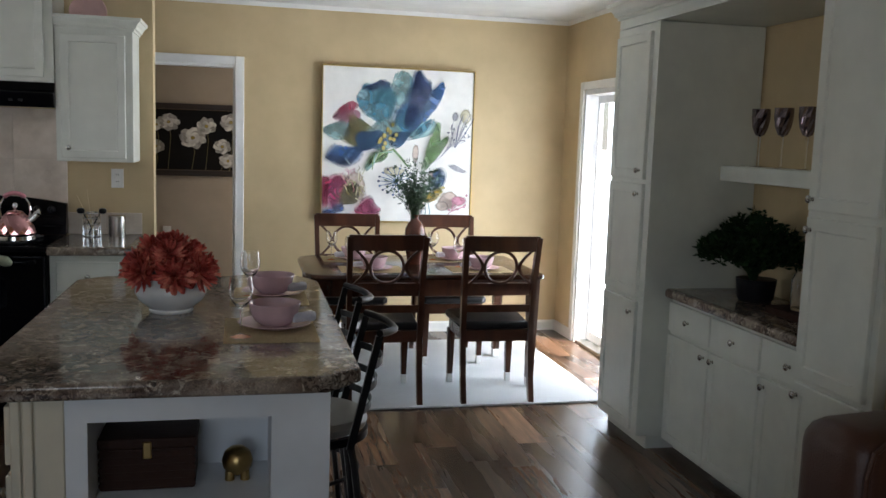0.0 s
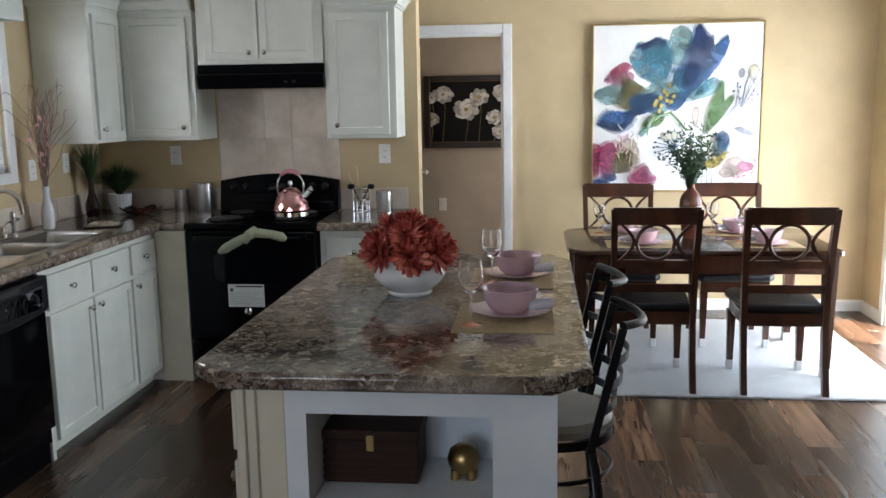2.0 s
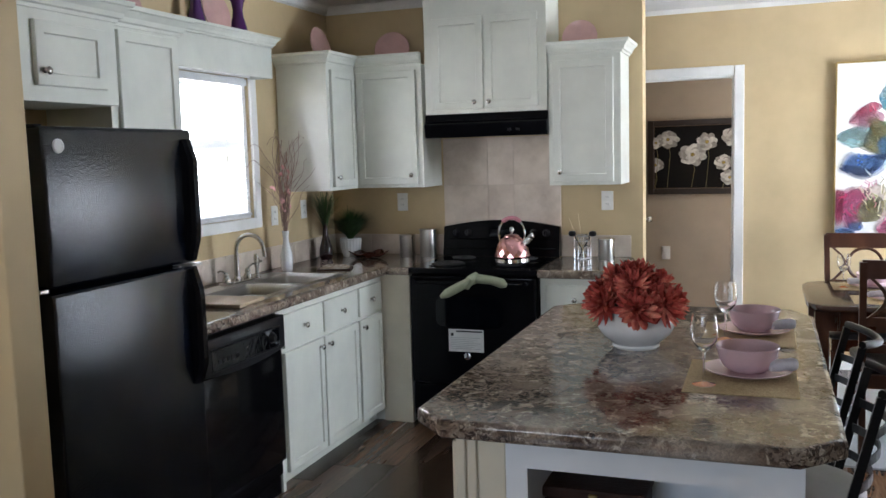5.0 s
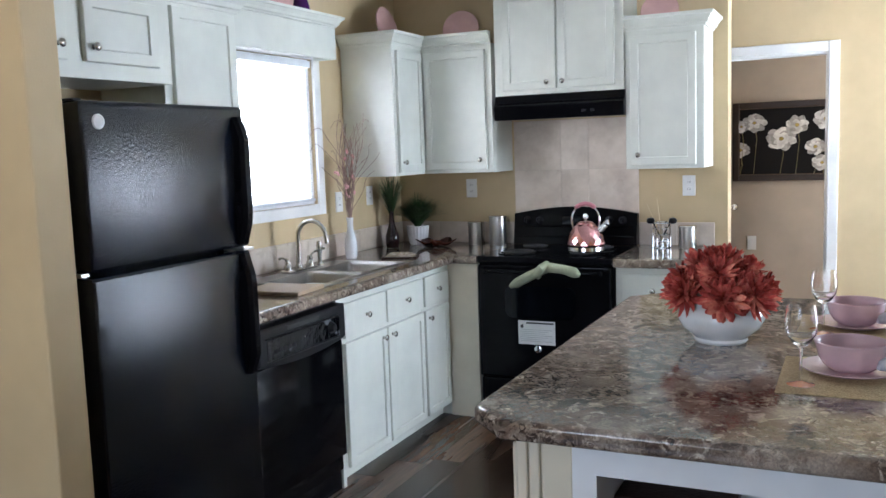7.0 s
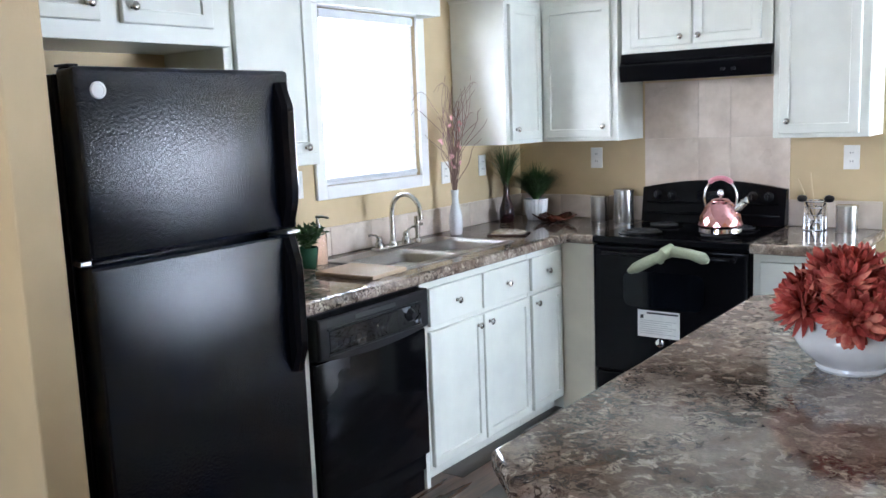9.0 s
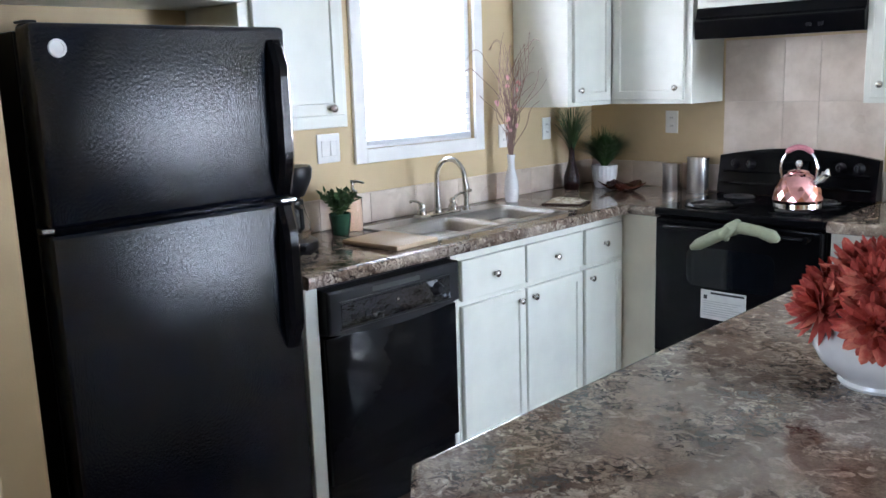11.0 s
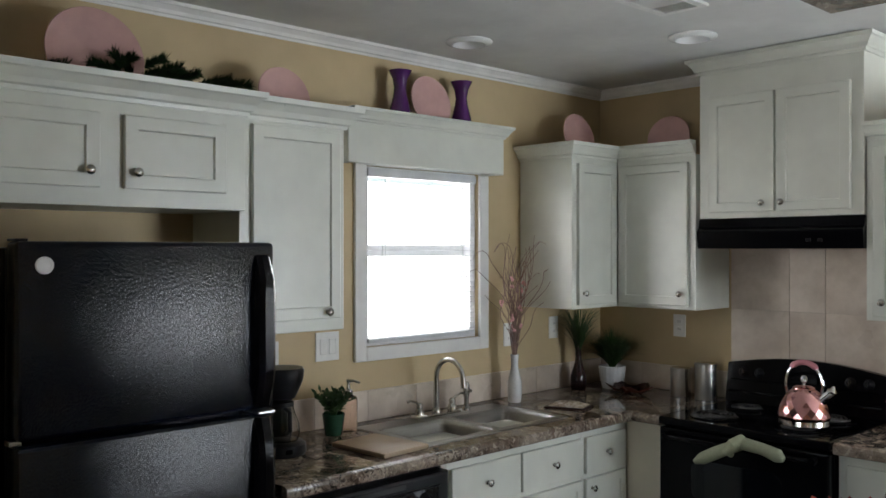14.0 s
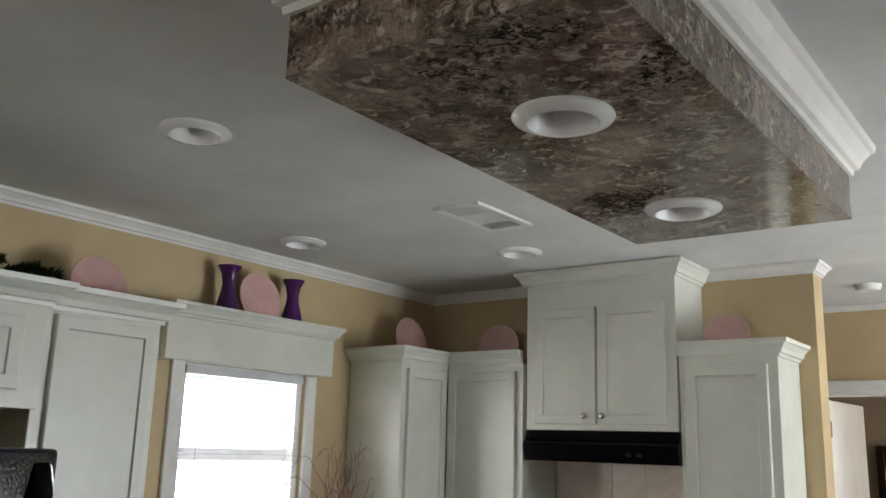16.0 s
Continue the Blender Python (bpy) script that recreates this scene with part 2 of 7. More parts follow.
def laminate(name, rough):
    """Stone-look laminate: taupe ground, cream flakes, and fine dark veining that gathers in drifts."""
    m = bpy.data.materials.new(name)
    m.use_nodes = True
    nt = m.node_tree
    b = nt.nodes["Principled BSDF"]
    tc = nt.nodes.new("ShaderNodeTexCoord")

    def cloud(scale, detail, distort, stops, grain=0.6, shift=0.0):
        n = nt.nodes.new("ShaderNodeTexNoise")
        n.inputs["Scale"].default_value, n.inputs["Detail"].default_value = scale, detail
        n.inputs["Distortion"].default_value, n.inputs["Roughness"].default_value = distort, grain
        mp = nt.nodes.new("ShaderNodeMapping")
        mp.inputs["Location"].default_value = (shift, shift * 0.7, shift * 1.3)
        nt.links.new(tc.outputs["Object"], mp.inputs["Vector"])
        nt.links.new(mp.outputs[0], n.inputs["Vector"])
        r = ramp_node(nt, stops)
        nt.links.new(n.outputs["Fac"], r.inputs["Fac"])
        return r.outputs["Color"]

    def mix(kind, fac, a, c):
        x = nt.nodes.new("ShaderNodeMix")
        x.data_type, x.blend_type = "RGBA", kind
        for sock, v in ((x.inputs[0], fac), (x.inputs[6], a), (x.inputs[7], c)):
            if isinstance(v, (int, float)):
                sock.default_value = v
            elif isinstance(v, tuple):
                sock.default_value = (*v, 1)
            else:
                nt.links.new(v, sock)
        return x.outputs[2]

    k, w = (0, 0, 0), (1, 1, 1)
    ground = cloud(7, 8, 0.5, [(0.36, (0.115, 0.076, 0.055)), (0.48, (0.235, 0.18, 0.14)), (0.6, (0.345, 0.28, 0.225))])
    flakes = cloud(24, 5, 1.1, [(0.54, k), (0.60, w)], 0.55, 3.1)
    col = mix("MIX", flakes, ground, cloud(40, 3, 0.3, [(0.35, (0.36, 0.29, 0.23)), (0.65, (0.56, 0.48, 0.39))], 0.6, 5.0))
    drift = cloud(5.5, 4, 0.4, [(0.42, (0.12, 0.12, 0.12)), (0.58, w)], 0.6, 8.2)
    veins = cloud(46, 7, 1.4, [(0.455, w), (0.525, k)], 0.68, 1.7)
    dark = mix("MULTIPLY", 1.0, veins, drift)
    col = mix("MIX", dark, col, cloud(60, 2, 0.0, [(0.4, (0.028, 0.018, 0.014)), (0.6, (0.085, 0.055, 0.042))], 0.5, 2.2))
    rust = cloud(9, 5, 0.8, [(0.60, k), (0.72, (0.55, 0.55, 0.55))], 0.6, 12.4)
    col = mix("MIX", rust, col, (0.16, 0.075, 0.045))
    col = mix("MULTIPLY", 0.7, col, cloud(190, 3, 0.0, [(0.35, (0.62, 0.62, 0.62)), (0.65, (1.12, 1.12, 1.12))], 0.6))
    nt.links.new(col, b.inputs["Base Color"])
    rr = cloud(30, 4, 0.0, [(0.3, (rough - 0.02,) * 3), (0.7, (rough + 0.03,) * 3)], 0.6, 4.0)
    nt.links.new(rr, b.inputs["Roughness"])
    b.inputs["Specular IOR Level"].default_value = 0.6
    return m


M_lam = laminate("brown_stone_laminate", 0.09)

# ---- mesh tools ----


def place(x=0, y=0, z=0, rz=0):
    return pose(x, y, z, 0, 0, rz)


def box(bm, x0, y0, z0, x1, y1, z1, bevel=0.0, seg=1):
    v = [bm.verts.new(p) for p in ((x0, y0, z0), (x1, y0, z0), (x1, y1, z0), (x0, y1, z0), (x0, y0, z1), (x1, y0, z1), (x1, y1, z1), (x0, y1, z1))]
    f = [bm.faces.new([v[k] for k in q]) for q in ((3, 2, 1, 0), (4, 5, 6, 7), (0, 1, 5, 4), (1, 2, 6, 5), (2, 3, 7, 6), (3, 0, 4, 7))]
    if bevel:
        edges = list({e for g in f for e in g.edges})
        bmesh.ops.bevel(bm, geom=edges, offset=bevel, segments=seg, affect="EDGES", profile=0.5)


def boxed(x0, y0, z0, x1, y1, z1, bevel=0.0, seg=1):
    bm = bmesh.new()
    box(bm, x0, y0, z0, x1, y1, z1, bevel, seg)
    return bm


def prism(bm, pts, z0, z1, bevel=0.0, seg=2, bevel_low=True):
    lo = [bm.verts.new((x, y, z0)) for x, y in pts]
    hi = [bm.verts.new((x, y, z1)) for x, y in pts]
    n = len(pts)
    top = bm.faces.new(hi)
    bottom = bm.faces.new(lo[::-1])
    for k in range(n):
        bm.faces.new((lo[k], lo[(k + 1) % n], hi[(k + 1) % n], hi[k]))
    if bevel:
        e = list(top.edges) + (list(bottom.edges) if bevel_low else [])
        bmesh.ops.bevel(bm, geom=e, offset=bevel, segments=seg, affect="EDGES", profile=0.5)


def lathe(bm, profile, seg=24, cx=0.0, cy=0.0, cz=0.0, twist=0.0):
    """A turned body: profile of (radius, height)."""
    rings = []
    for j, (r, z) in enumerate(profile):
        if r < 1e-5:
            rings.append([bm.verts.new((cx, cy, cz + z))])
        else:
            rings.append([bm.verts.new((cx + r * math.cos(2 * math.pi * (k + twist * j) / seg), cy + r * math.sin(2 * math.pi * (k + twist * j) / seg), cz + z)) for k in range(seg)])
    for a, b in zip(rings, rings[1:]):
        for k in range(seg):
            q = (k + 1) % seg
            if len(a) == 1 and len(b) == 1:
                continue
            if len(a) == 1:
                bm.faces.new((a[0], b[q], b[k]))
            elif len(b) == 1:
                bm.faces.new((a[k], a[q], b[0]))
            else:
                bm.faces.new((a[k], a[q], b[q], b[k]))
    return bm


def tube(bm, pts, radii, seg=8, caps=True):
    """A round bar along points; radii: one number or one a point."""
    pts = [Vector(p) for p in pts]
    if isinstance(radii, (int, float)):
        radii = [radii] * len(pts)
    rings = []
    up = Vector((0.13, 0.07, 1)).normalized()
    for k, p in enumerate(pts):
        d = (pts[min(k + 1, len(pts) - 1)] - pts[max(k - 1, 0)]).normalized()
        if abs(d.dot(up)) > 0.95:
            up = Vector((1, 0.1, 0.05)).normalized()
        a = d.cross(up).normalized()
        b = a.cross(d).normalized()
        up = b
        rings.append([bm.verts.new(p + radii[k] * (math.cos(2 * math.pi * j / seg) * a + math.sin(2 * math.pi * j / seg) * b)) for j in range(seg)])
    for a, b in zip(rings, rings[1:]):
        for j in range(seg):
            q = (j + 1) % seg
            bm.faces.new((a[j], a[q], b[q], b[j]))
    if caps:
        bm.faces.new(rings[0][::-1])
        bm.faces.new(rings[-1])
    return bm


def sweep(bm, path, profile, closed=False):
    """A moulding: profile of (out, z) carried along a level path of (x, y), out to the path's right, with mitred corners."""
    n = len(path)
    rows = []
    for k in range(n):
        p = Vector((*path[k], 0))
        dirs = []
        if k > 0 or closed:
            dirs.append((p - Vector((*path[k - 1], 0))).normalized())
        if k < n - 1 or closed:
            dirs.append((Vector((*path[(k + 1) % n], 0)) - p).normalized())
        norms = [Vector((d.y, -d.x, 0)) for d in dirs]
        o = sum(norms, Vector()) / len(norms)
        o = o / max(0.2, o.length_squared)
        rows.append([bm.verts.new((p.x + o.x * a, p.y + o.y * a, z)) for a, z in profile])
    m = len(profile)
    pairs = list(zip(rows, rows[1:])) + ([(rows[-1], rows[0])] if closed else [])
    for a, b in pairs:
        for j in range(m):
            q = (j + 1) % m
            bm.faces.new((a[j], b[j], b[q], a[q]))
    if not closed:
        bm.faces.new(rows[0])
        bm.faces.new(rows[-1][::-1])
    return bm


CROWN = [(0.0, 0.0), (0.008, 0.0), (0.010, 0.012), (0.020, 0.016), (0.026, 0.032), (0.042, 0.052), (0.050, 0.056), (0.052, 0.072), (0.0, 0.072)]


def crown(z, grow=1.0):
    return [(a * grow, z + h * grow) for a, h in CROWN]


def solid(name, bm, mat, smooth=False):
    bmesh.ops.recalc_face_normals(bm, faces=bm.faces)
    me = bpy.data.meshes.new(name)
    bm.to_mesh(me)
    bm.free()
    if mat is not None:
        me.materials.append(mat)
    if smooth:
        me.polygons.foreach_set("use_smooth", [not (p.area > 0.003 and len(p.vertices) == 4 and max(abs(c) for c in p.normal) > 0.9995) for p in me.polygons])
        me.set_sharp_from_angle(angle=radians(38))
    return new(name, me)


def part(name, bm, mat, parent, label="", at=None, smooth=False):
    o = solid(name, bm, mat, smooth)
    o.parent = parent
    if at is not None:
        o.matrix_local = at
    if label:
        o["label"] = label
    return o


def thing(name, at, label, category, group=""):
    """An Empty at the thing's base that carries its parts."""
    o = new(name)
    o.matrix_world = at
    o.empty_display_size = 0.05
    return tagged(o, label, category, group)


def structure(name, bm, mat, label="", smooth=False):
    return tagged(solid(name, bm, mat, smooth), label, "", "", "structure")


def arc(cx, cy, r, a0, a1, n):
    return [(cx + r * math.cos(radians(a0 + (a1 - a0) * k / n)), cy + r * math.sin(radians(a0 + (a1 - a0) * k / n))) for k in range(n + 1)]


# ---- cabinet pieces: local x along the front, y into the depth, z up ----
KNOB = [(0.0, -0.026), (0.009, -0.0255), (0.0145, -0.021), (0.015, -0.017), (0.011, -0.012), (0.0055, -0.009), (0.005, -0.003), (0.0085, 0.0), (0.0, 0.0)]
_meshes = {}


def knob(parent, x, y, z):
    """A round nickel knob on a face that looks to -y."""
    if "knob" not in _meshes:
        bm = lathe(bmesh.new(), KNOB, 14)
        bmesh.ops.rotate(bm, verts=bm.verts, matrix=Matrix.Rotation(radians(-90), 3, "X"))
        o = part("knob", bm, M_nickel, parent, "brushed nickel round knob", place(x, y, z), True)
        _meshes["knob"] = o.data
        # the stem points out to -y
        if o.data.vertices[0].co.y > 0:
            o.data.transform(Matrix.Scale(-1, 4, (0, 1, 0)))
            o.data.flip_normals()
        return o
    o = new("knob", _meshes["knob"])
    o.parent = parent
    o.matrix_local = place(x, y, z)
    o["label"] = "brushed nickel round knob"
    return o


def shaker(parent, x0, z0, x1, z1, knob_at=None, rail=0.055, name="door", mat=None, y=0.0):
    """A framed door with a sunk panel, 19 mm proud of the face."""
    bm = bmesh.new()
    box(bm, x0, -0.019, z0, x1, 0.0, z1)
    bm.faces.ensure_lookup_table()
    front = min(bm.faces, key=lambda f: f.calc_center_median().y)
    bmesh.ops.bevel(bm, geom=list(front.edges), offset=0.003, segments=1, affect="EDGES", profile=0.5)
    front = max((f for f in bm.faces if f.calc_center_median().y < -0.0189), key=lambda f: f.calc_area())
    bmesh.ops.inset_region(bm, faces=[front], thickness=rail, depth=0)
    bmesh.ops.inset_region(bm, faces=[front], thickness=0.005, depth=-0.008)
    d = part(name, bm, mat or M_cab, parent, "", place(0, y, 0))
    if knob_at:
        knob(d, knob_at[0], -0.019, knob_at[1])
    return d


def drawer(parent, x0, z0, x1, z1, y=0.0):
    d = part("drawer", boxed(x0, -0.019, z0, x1, 0.0, z1, 0.004, 2), M_cab, parent, "", place(0, y, 0))
    knob(d, (x0 + x1) / 2, -0.019, (z0 + z1) / 2)
    return d


def carcass(parent, w, d, z0, z1, toe=0.0):
    bm = bmesh.new()
    box(bm, 0, 0.0, z0 + toe, w, d, z1, 0.002)
    if toe:
        box(bm, 0, 0.06, z0, w, d, z0 + toe)
    return part("body", bm, M_cab, parent)

# ---- the large structure ----
CEIL, C = 2.575, 0.935
EAST, NORTH, SOUTH = 5.21, 1.30, -7.2

bm = bmesh.new()   # window wall with the sink window's opening
box(bm, -0.14, SOUTH, 0, 0, -1.70, CEIL)
box(bm, -0.14, -1.70, 0, 0, -0.995, 1.255)
box(bm, -0.14, -1.70, 2.045, 0, -0.995, CEIL)
box(bm, -0.14, -0.995, 0, 0, 3.2, CEIL)
structure("wall_west", bm, M_wall, "tan painted kitchen wall with a window opening")
structure("wall_stove", boxed(0, 0, 0, 2.07, 0.14, CEIL), M_wall, "tan painted partition wall behind the stove")
bm = bmesh.new()   # dining wall with the doorway
box(bm, 0, NORTH, 0, 1.74, NORTH + 0.12, CEIL)
box(bm, 1.74, NORTH, 2.09, 2.543, NORTH + 0.12, CEIL)
box(bm, 2.543, NORTH, 0, EAST, NORTH + 0.12, CEIL)
structure("wall_north", bm, M_wall, "tan painted dining room wall with a doorway")
bm = bmesh.new()   # slider wall
box(bm, EAST, 0.86, 0, EAST + 0.14, 1.6, CEIL)
# opening around 1.6 to 2.45 is added, out of view, for the back room's fill
box(bm, EAST, 1.6, 0, EAST + 0.14, 2.45, 0.9)
box(bm, EAST, 1.6, 2.05, EAST + 0.14, 2.45, CEIL)
box(bm, EAST, 2.45, 0, EAST + 0.14, 3.2, CEIL)
box(bm, EAST, -0.95, 2.0, EAST + 0.14, 0.86, CEIL)
box(bm, EAST, SOUTH, 0, EAST + 0.14, -0.95, CEIL)
structure("wall_east", bm, M_wall, "tan painted wall with the sliding door's opening")
bm = bmesh.new()   # living room end wall with an added, unseen window opening behind the camera
box(bm, -0.14, SOUTH - 0.14, 0, 0.8, SOUTH, CEIL)
box(bm, 0.8, SOUTH - 0.14, 0, 2.6, SOUTH, 0.85)
box(bm, 0.8, SOUTH - 0.14, 2.15, 2.6, SOUTH, CEIL)
box(bm, 2.6, SOUTH - 0.14, 0, EAST + 0.14, SOUTH, CEIL)
structure("wall_south", bm, M_wall, "tan painted living room wall")
structure("wall_fridge_end", boxed(0, -3.585, 0, 0.87, -3.475, CEIL, 0.006, 2), M_wall, "tan painted wall end beside the refrigerator")
structure("wall_pantry_end", boxed(4.66, -3.42, 0, EAST, -3.29, CEIL, 0.006, 2), M_wall, "tan painted wall end beside the tall cabinet")
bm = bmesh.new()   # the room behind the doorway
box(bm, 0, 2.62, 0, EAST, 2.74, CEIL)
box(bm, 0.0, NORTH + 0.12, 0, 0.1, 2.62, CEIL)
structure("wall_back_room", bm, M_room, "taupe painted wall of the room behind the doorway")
CANS, CAN_R = ((1.066, -2.54), (0.335, -1.394), (1.047, -0.782)), 0.102
SOFFIT_CANS, SCAN_R = ((2.31, -2.691), (2.262, -2.009)), 0.092


def pierced(bm, x0, y0, z0, x1, y1, z1, holes, r):
    """A hollow slab whose underside has round openings for recessed lights."""
    q = r * 1.2
    xs = sorted({x0, x1} | {h[0] + d for h in holes for d in (-q, q)})
    ys = sorted({y0, y1} | {h[1] + d for h in holes for d in (-q, q)})
    for xa, xb in zip(xs, xs[1:]):
        for ya, yb in zip(ys, ys[1:]):
            hit = [h for h in holes if abs((xa + xb) / 2 - h[0]) < q and abs((ya + yb) / 2 - h[1]) < q]
            if not hit:
                bm.faces.new([bm.verts.new((x, y, z0)) for x, y in ((xa, ya), (xb, ya), (xb, yb), (xa, yb))])
    for hx, hy in holes:
        inner, outer = [], []
        for k in range(48):
            a = 2 * math.pi * k / 48
            c, n = math.cos(a), math.sin(a)
            f = q / max(abs(c), abs(n))
            inner.append(bm.verts.new((hx + r * c, hy + r * n, z0)))
            outer.append(bm.verts.new((hx + f * c, hy + f * n, z0)))
        for k in range(48):
            j = (k + 1) % 48
            bm.faces.new((outer[k], outer[j], inner[j], inner[k]))
    low = [bm.verts.new((x, y, z0)) for x, y in ((x0, y0), (x1, y0), (x1, y1), (x0, y1))]
    top = [bm.verts.new((v.co.x, v.co.y, z1)) for v in low]
    for k in range(4):
        j = (k + 1) % 4
        bm.faces.new((low[k], low[j], top[j], top[k]))
    bm.faces.new(top)
    return bm


structure("ceiling", pierced(bmesh.new(), -0.14, SOUTH - 0.14, CEIL, EAST + 0.14, 3.2, CEIL + 0.1, CANS, CAN_R * 0.7), M_ceiling, "white textured flat ceiling")

# trim
bm = sweep(bmesh.new(), [(0.0, SOUTH), (0.0, 0.0)], [(a * 0.75, CEIL - 0.054 + h * 0.745) for a, h in CROWN])
structure("trim_crown_west", bm, M_trim, "white crown moulding along the window wall")
bm = sweep(bmesh.new(), [(0.0, 0.0), (2.07, 0.0), (2.07, 0.14), (0.0, 0.14)], [(a * 0.75, CEIL - 0.054 + h * 0.745) for a, h in CROWN])
structure("trim_crown_stove", bm, M_trim, "white crown moulding along the stove wall")
flat = [(0.0, CEIL - 0.035), (0.012, CEIL - 0.035), (0.014, CEIL - 0.002), (0.0, CEIL - 0.002)]
bm = sweep(bmesh.new(), [(0.0, NORTH), (EAST, NORTH), (EAST, -3.2)], flat)
structure("trim_dining", bm, M_trim, "thin white trim where dining wall meets ceiling")
base = [(0.0, 0.0), (0.014, 0.0), (0.014, 0.07), (0.006, 0.085), (0.0, 0.085)]
bm = sweep(bmesh.new(), [(2.613, NORTH), (EAST, NORTH), (EAST, 0.93)], base)
structure("baseboard_dining", bm, M_trim, "white baseboard in the dining corner")
structure("baseboard_back_room", sweep(bmesh.new(), [(0.1, 2.62), (EAST, 2.62)], base), M_trim, "white baseboard in the back room")

# door casing and the open door of the back room
door_1 = tagged(new("door_1"), "white framed doorway with its door standing open", "doorway", "", "structure")
for nm, x0, x1 in (("casing", 1.675, 1.74), ("casing", 2.543, 2.61)):
    part(nm, boxed(x0, NORTH - 0.018, 0, x1, NORTH, 2.155, 0.004, 2), M_trim, door_1)
part("casing", boxed(1.742, NORTH - 0.017, 2.09, 2.541, NORTH, 2.155, 0.004, 2), M_trim, door_1)
bm = bmesh.new()
box(bm, 1.74, NORTH, 0, 1.757, NORTH + 0.12, 2.09)
box(bm, 2.526, NORTH, 0, 2.543, NORTH + 0.12, 2.09)
box(bm, 1.757, NORTH, 2.073, 2.526, NORTH + 0.12, 2.09)
part("jamb", bm, M_trim, door_1)
leaf = part("door_leaf", boxed(0, 0, 0.01, 0.75, 0.035, 2.06, 0.003), M_trim, door_1, "white flush door standing open into the back room", pose(1.765, NORTH + 0.125, 0, 0, 0, 87))
for z in (0.25, 1.05, 1.85):
    part("hinge", boxed(-0.008, -0.008, z, 0.03, 0.0, z + 0.09, 0.002), M_nickel, leaf, "satin nickel hinge")
bm = lathe(bmesh.new(), [(0.0, 0.0), (0.03, 0.001), (0.03, 0.008), (0.012, 0.012), (0.011, 0.035), (0.024, 0.045), (0.027, 0.06), (0.018, 0.072), (0.0, 0.075)], 16)
part("door_knob", bm, M_nickel, leaf, "dark nickel door knob", pose(0.69, 0, 1.0, 90, 0, 0), True)

# sliding glass door
slider = tagged(new("door_2"), "white sliding glass patio door, daylight outside", "sliding door", "", "structure")
part("casing", boxed(EAST - 0.018, 0.86, 0, EAST, 0.925, 2.06, 0.004, 2), M_trim, slider)
part("casing", boxed(EAST - 0.018, -1.015, 0, EAST, -0.95, 2.06, 0.004, 2), M_trim, slider)
part("casing", boxed(EAST - 0.017, -0.948, 2.0, EAST, 0.858, 2.06, 0.004, 2), M_trim, slider)
bm = bmesh.new()
box(bm, EAST, 0.835, 0.0, EAST + 0.13, 0.86, 2.0)
box(bm, EAST, -0.95, 0.0, EAST + 0.13, -0.91, 2.0)
box(bm, EAST, -0.91, 1.96, EAST + 0.13, 0.82, 2.0)
part("door_frame", bm, M_vinyl, slider)
part("threshold", boxed(EAST, -0.91, 0.0, EAST + 0.13, 0.82, 0.025, 0.004), M_steel, slider, "metal threshold")
for k, (y0, y1, x) in enumerate(((-0.905, 0.0, EAST + 0.05), (-0.03, 0.815, EAST + 0.095))):
    s = bmesh.new()
    box(s, x, y0, 0.03, x + 0.035, y0 + 0.055, 1.955)
    box(s, x, y1 - 0.034, 0.03, x + 0.035, y1, 1.955)
    box(s, x, y0 + 0.055, 0.03, x + 0.035, y1 - 0.034, 0.10)
    box(s, x, y0 + 0.055, 1.90, x + 0.035, y1 - 0.034, 1.955)
    p = part("sash", s, M_vinyl, slider)
    g = part("pane", boxed(x + 0.013, y0 + 0.055, 0.10, x + 0.019, y1 - 0.034, 1.90), M_glass, p)
    g.visible_shadow = False

# sink window
window = tagged(new("window_1"), "white vinyl sash window over the sink", "window", "", "structure")
for y0, y1, z0, z1 in ((-1.762, -1.70, 1.195, 2.10), (-0.995, -0.935, 1.195, 2.10), (-1.70, -0.995, 1.195, 1.255), (-1.70, -0.995, 2.045, 2.10)):
    part("casing", boxed(0.0, y0, z0, 0.018, y1, z1, 0.004, 2), M_trim, window)
bm = bmesh.new()
box(bm, -0.13, -1.70, 1.255, -0.02, -1.665, 2.045)
box(bm, -0.13, -1.03, 1.255, -0.02, -0.995, 2.045)
box(bm, -0.13, -1.665, 1.255, -0.02, -1.03, 1.29)
box(bm, -0.13, -1.665, 2.01, -0.02, -1.03, 2.045)
part("window_frame", bm, M_vinyl, window)
part("meeting_rail", boxed(-0.10, -1.665, 1.65, -0.06, -1.03, 1.70, 0.004), M_vinyl, window)
for z0, z1 in ((1.29, 1.65), (1.70, 2.01)):
    g = part("pane", boxed(-0.083, -1.665, z0, -0.078, -1.03, z1), M_glass, window)
    g.visible_shadow = False
# unseen window frame, added around the fill lamp's opening
south = tagged(new("window_2"), "unseen white framed living room window, added to light the island front", "window", "", "structure")
bm = bmesh.new()
box(bm, 0.8, SOUTH - 0.10, 0.85, 0.85, SOUTH - 0.03, 2.15)
box(bm, 2.55, SOUTH - 0.10, 0.85, 2.6, SOUTH - 0.03, 2.15)
box(bm, 0.85, SOUTH - 0.10, 0.85, 2.55, SOUTH - 0.03, 0.9)
box(bm, 0.85, SOUTH - 0.10, 2.1, 2.55, SOUTH - 0.03, 2.15)
part("window_frame", bm, M_vinyl, south)

# outside
bm = bmesh.new()
N = 24
ring = [bm.verts.new((2.6 + 400 * math.cos(2 * math.pi * k / N), -2 + 400 * math.sin(2 * math.pi * k / N), -0.45)) for k in range(N)]
bm.faces.new(ring)
structure("ground", bm, M_ground, "pale concrete and dirt lot outside the house")
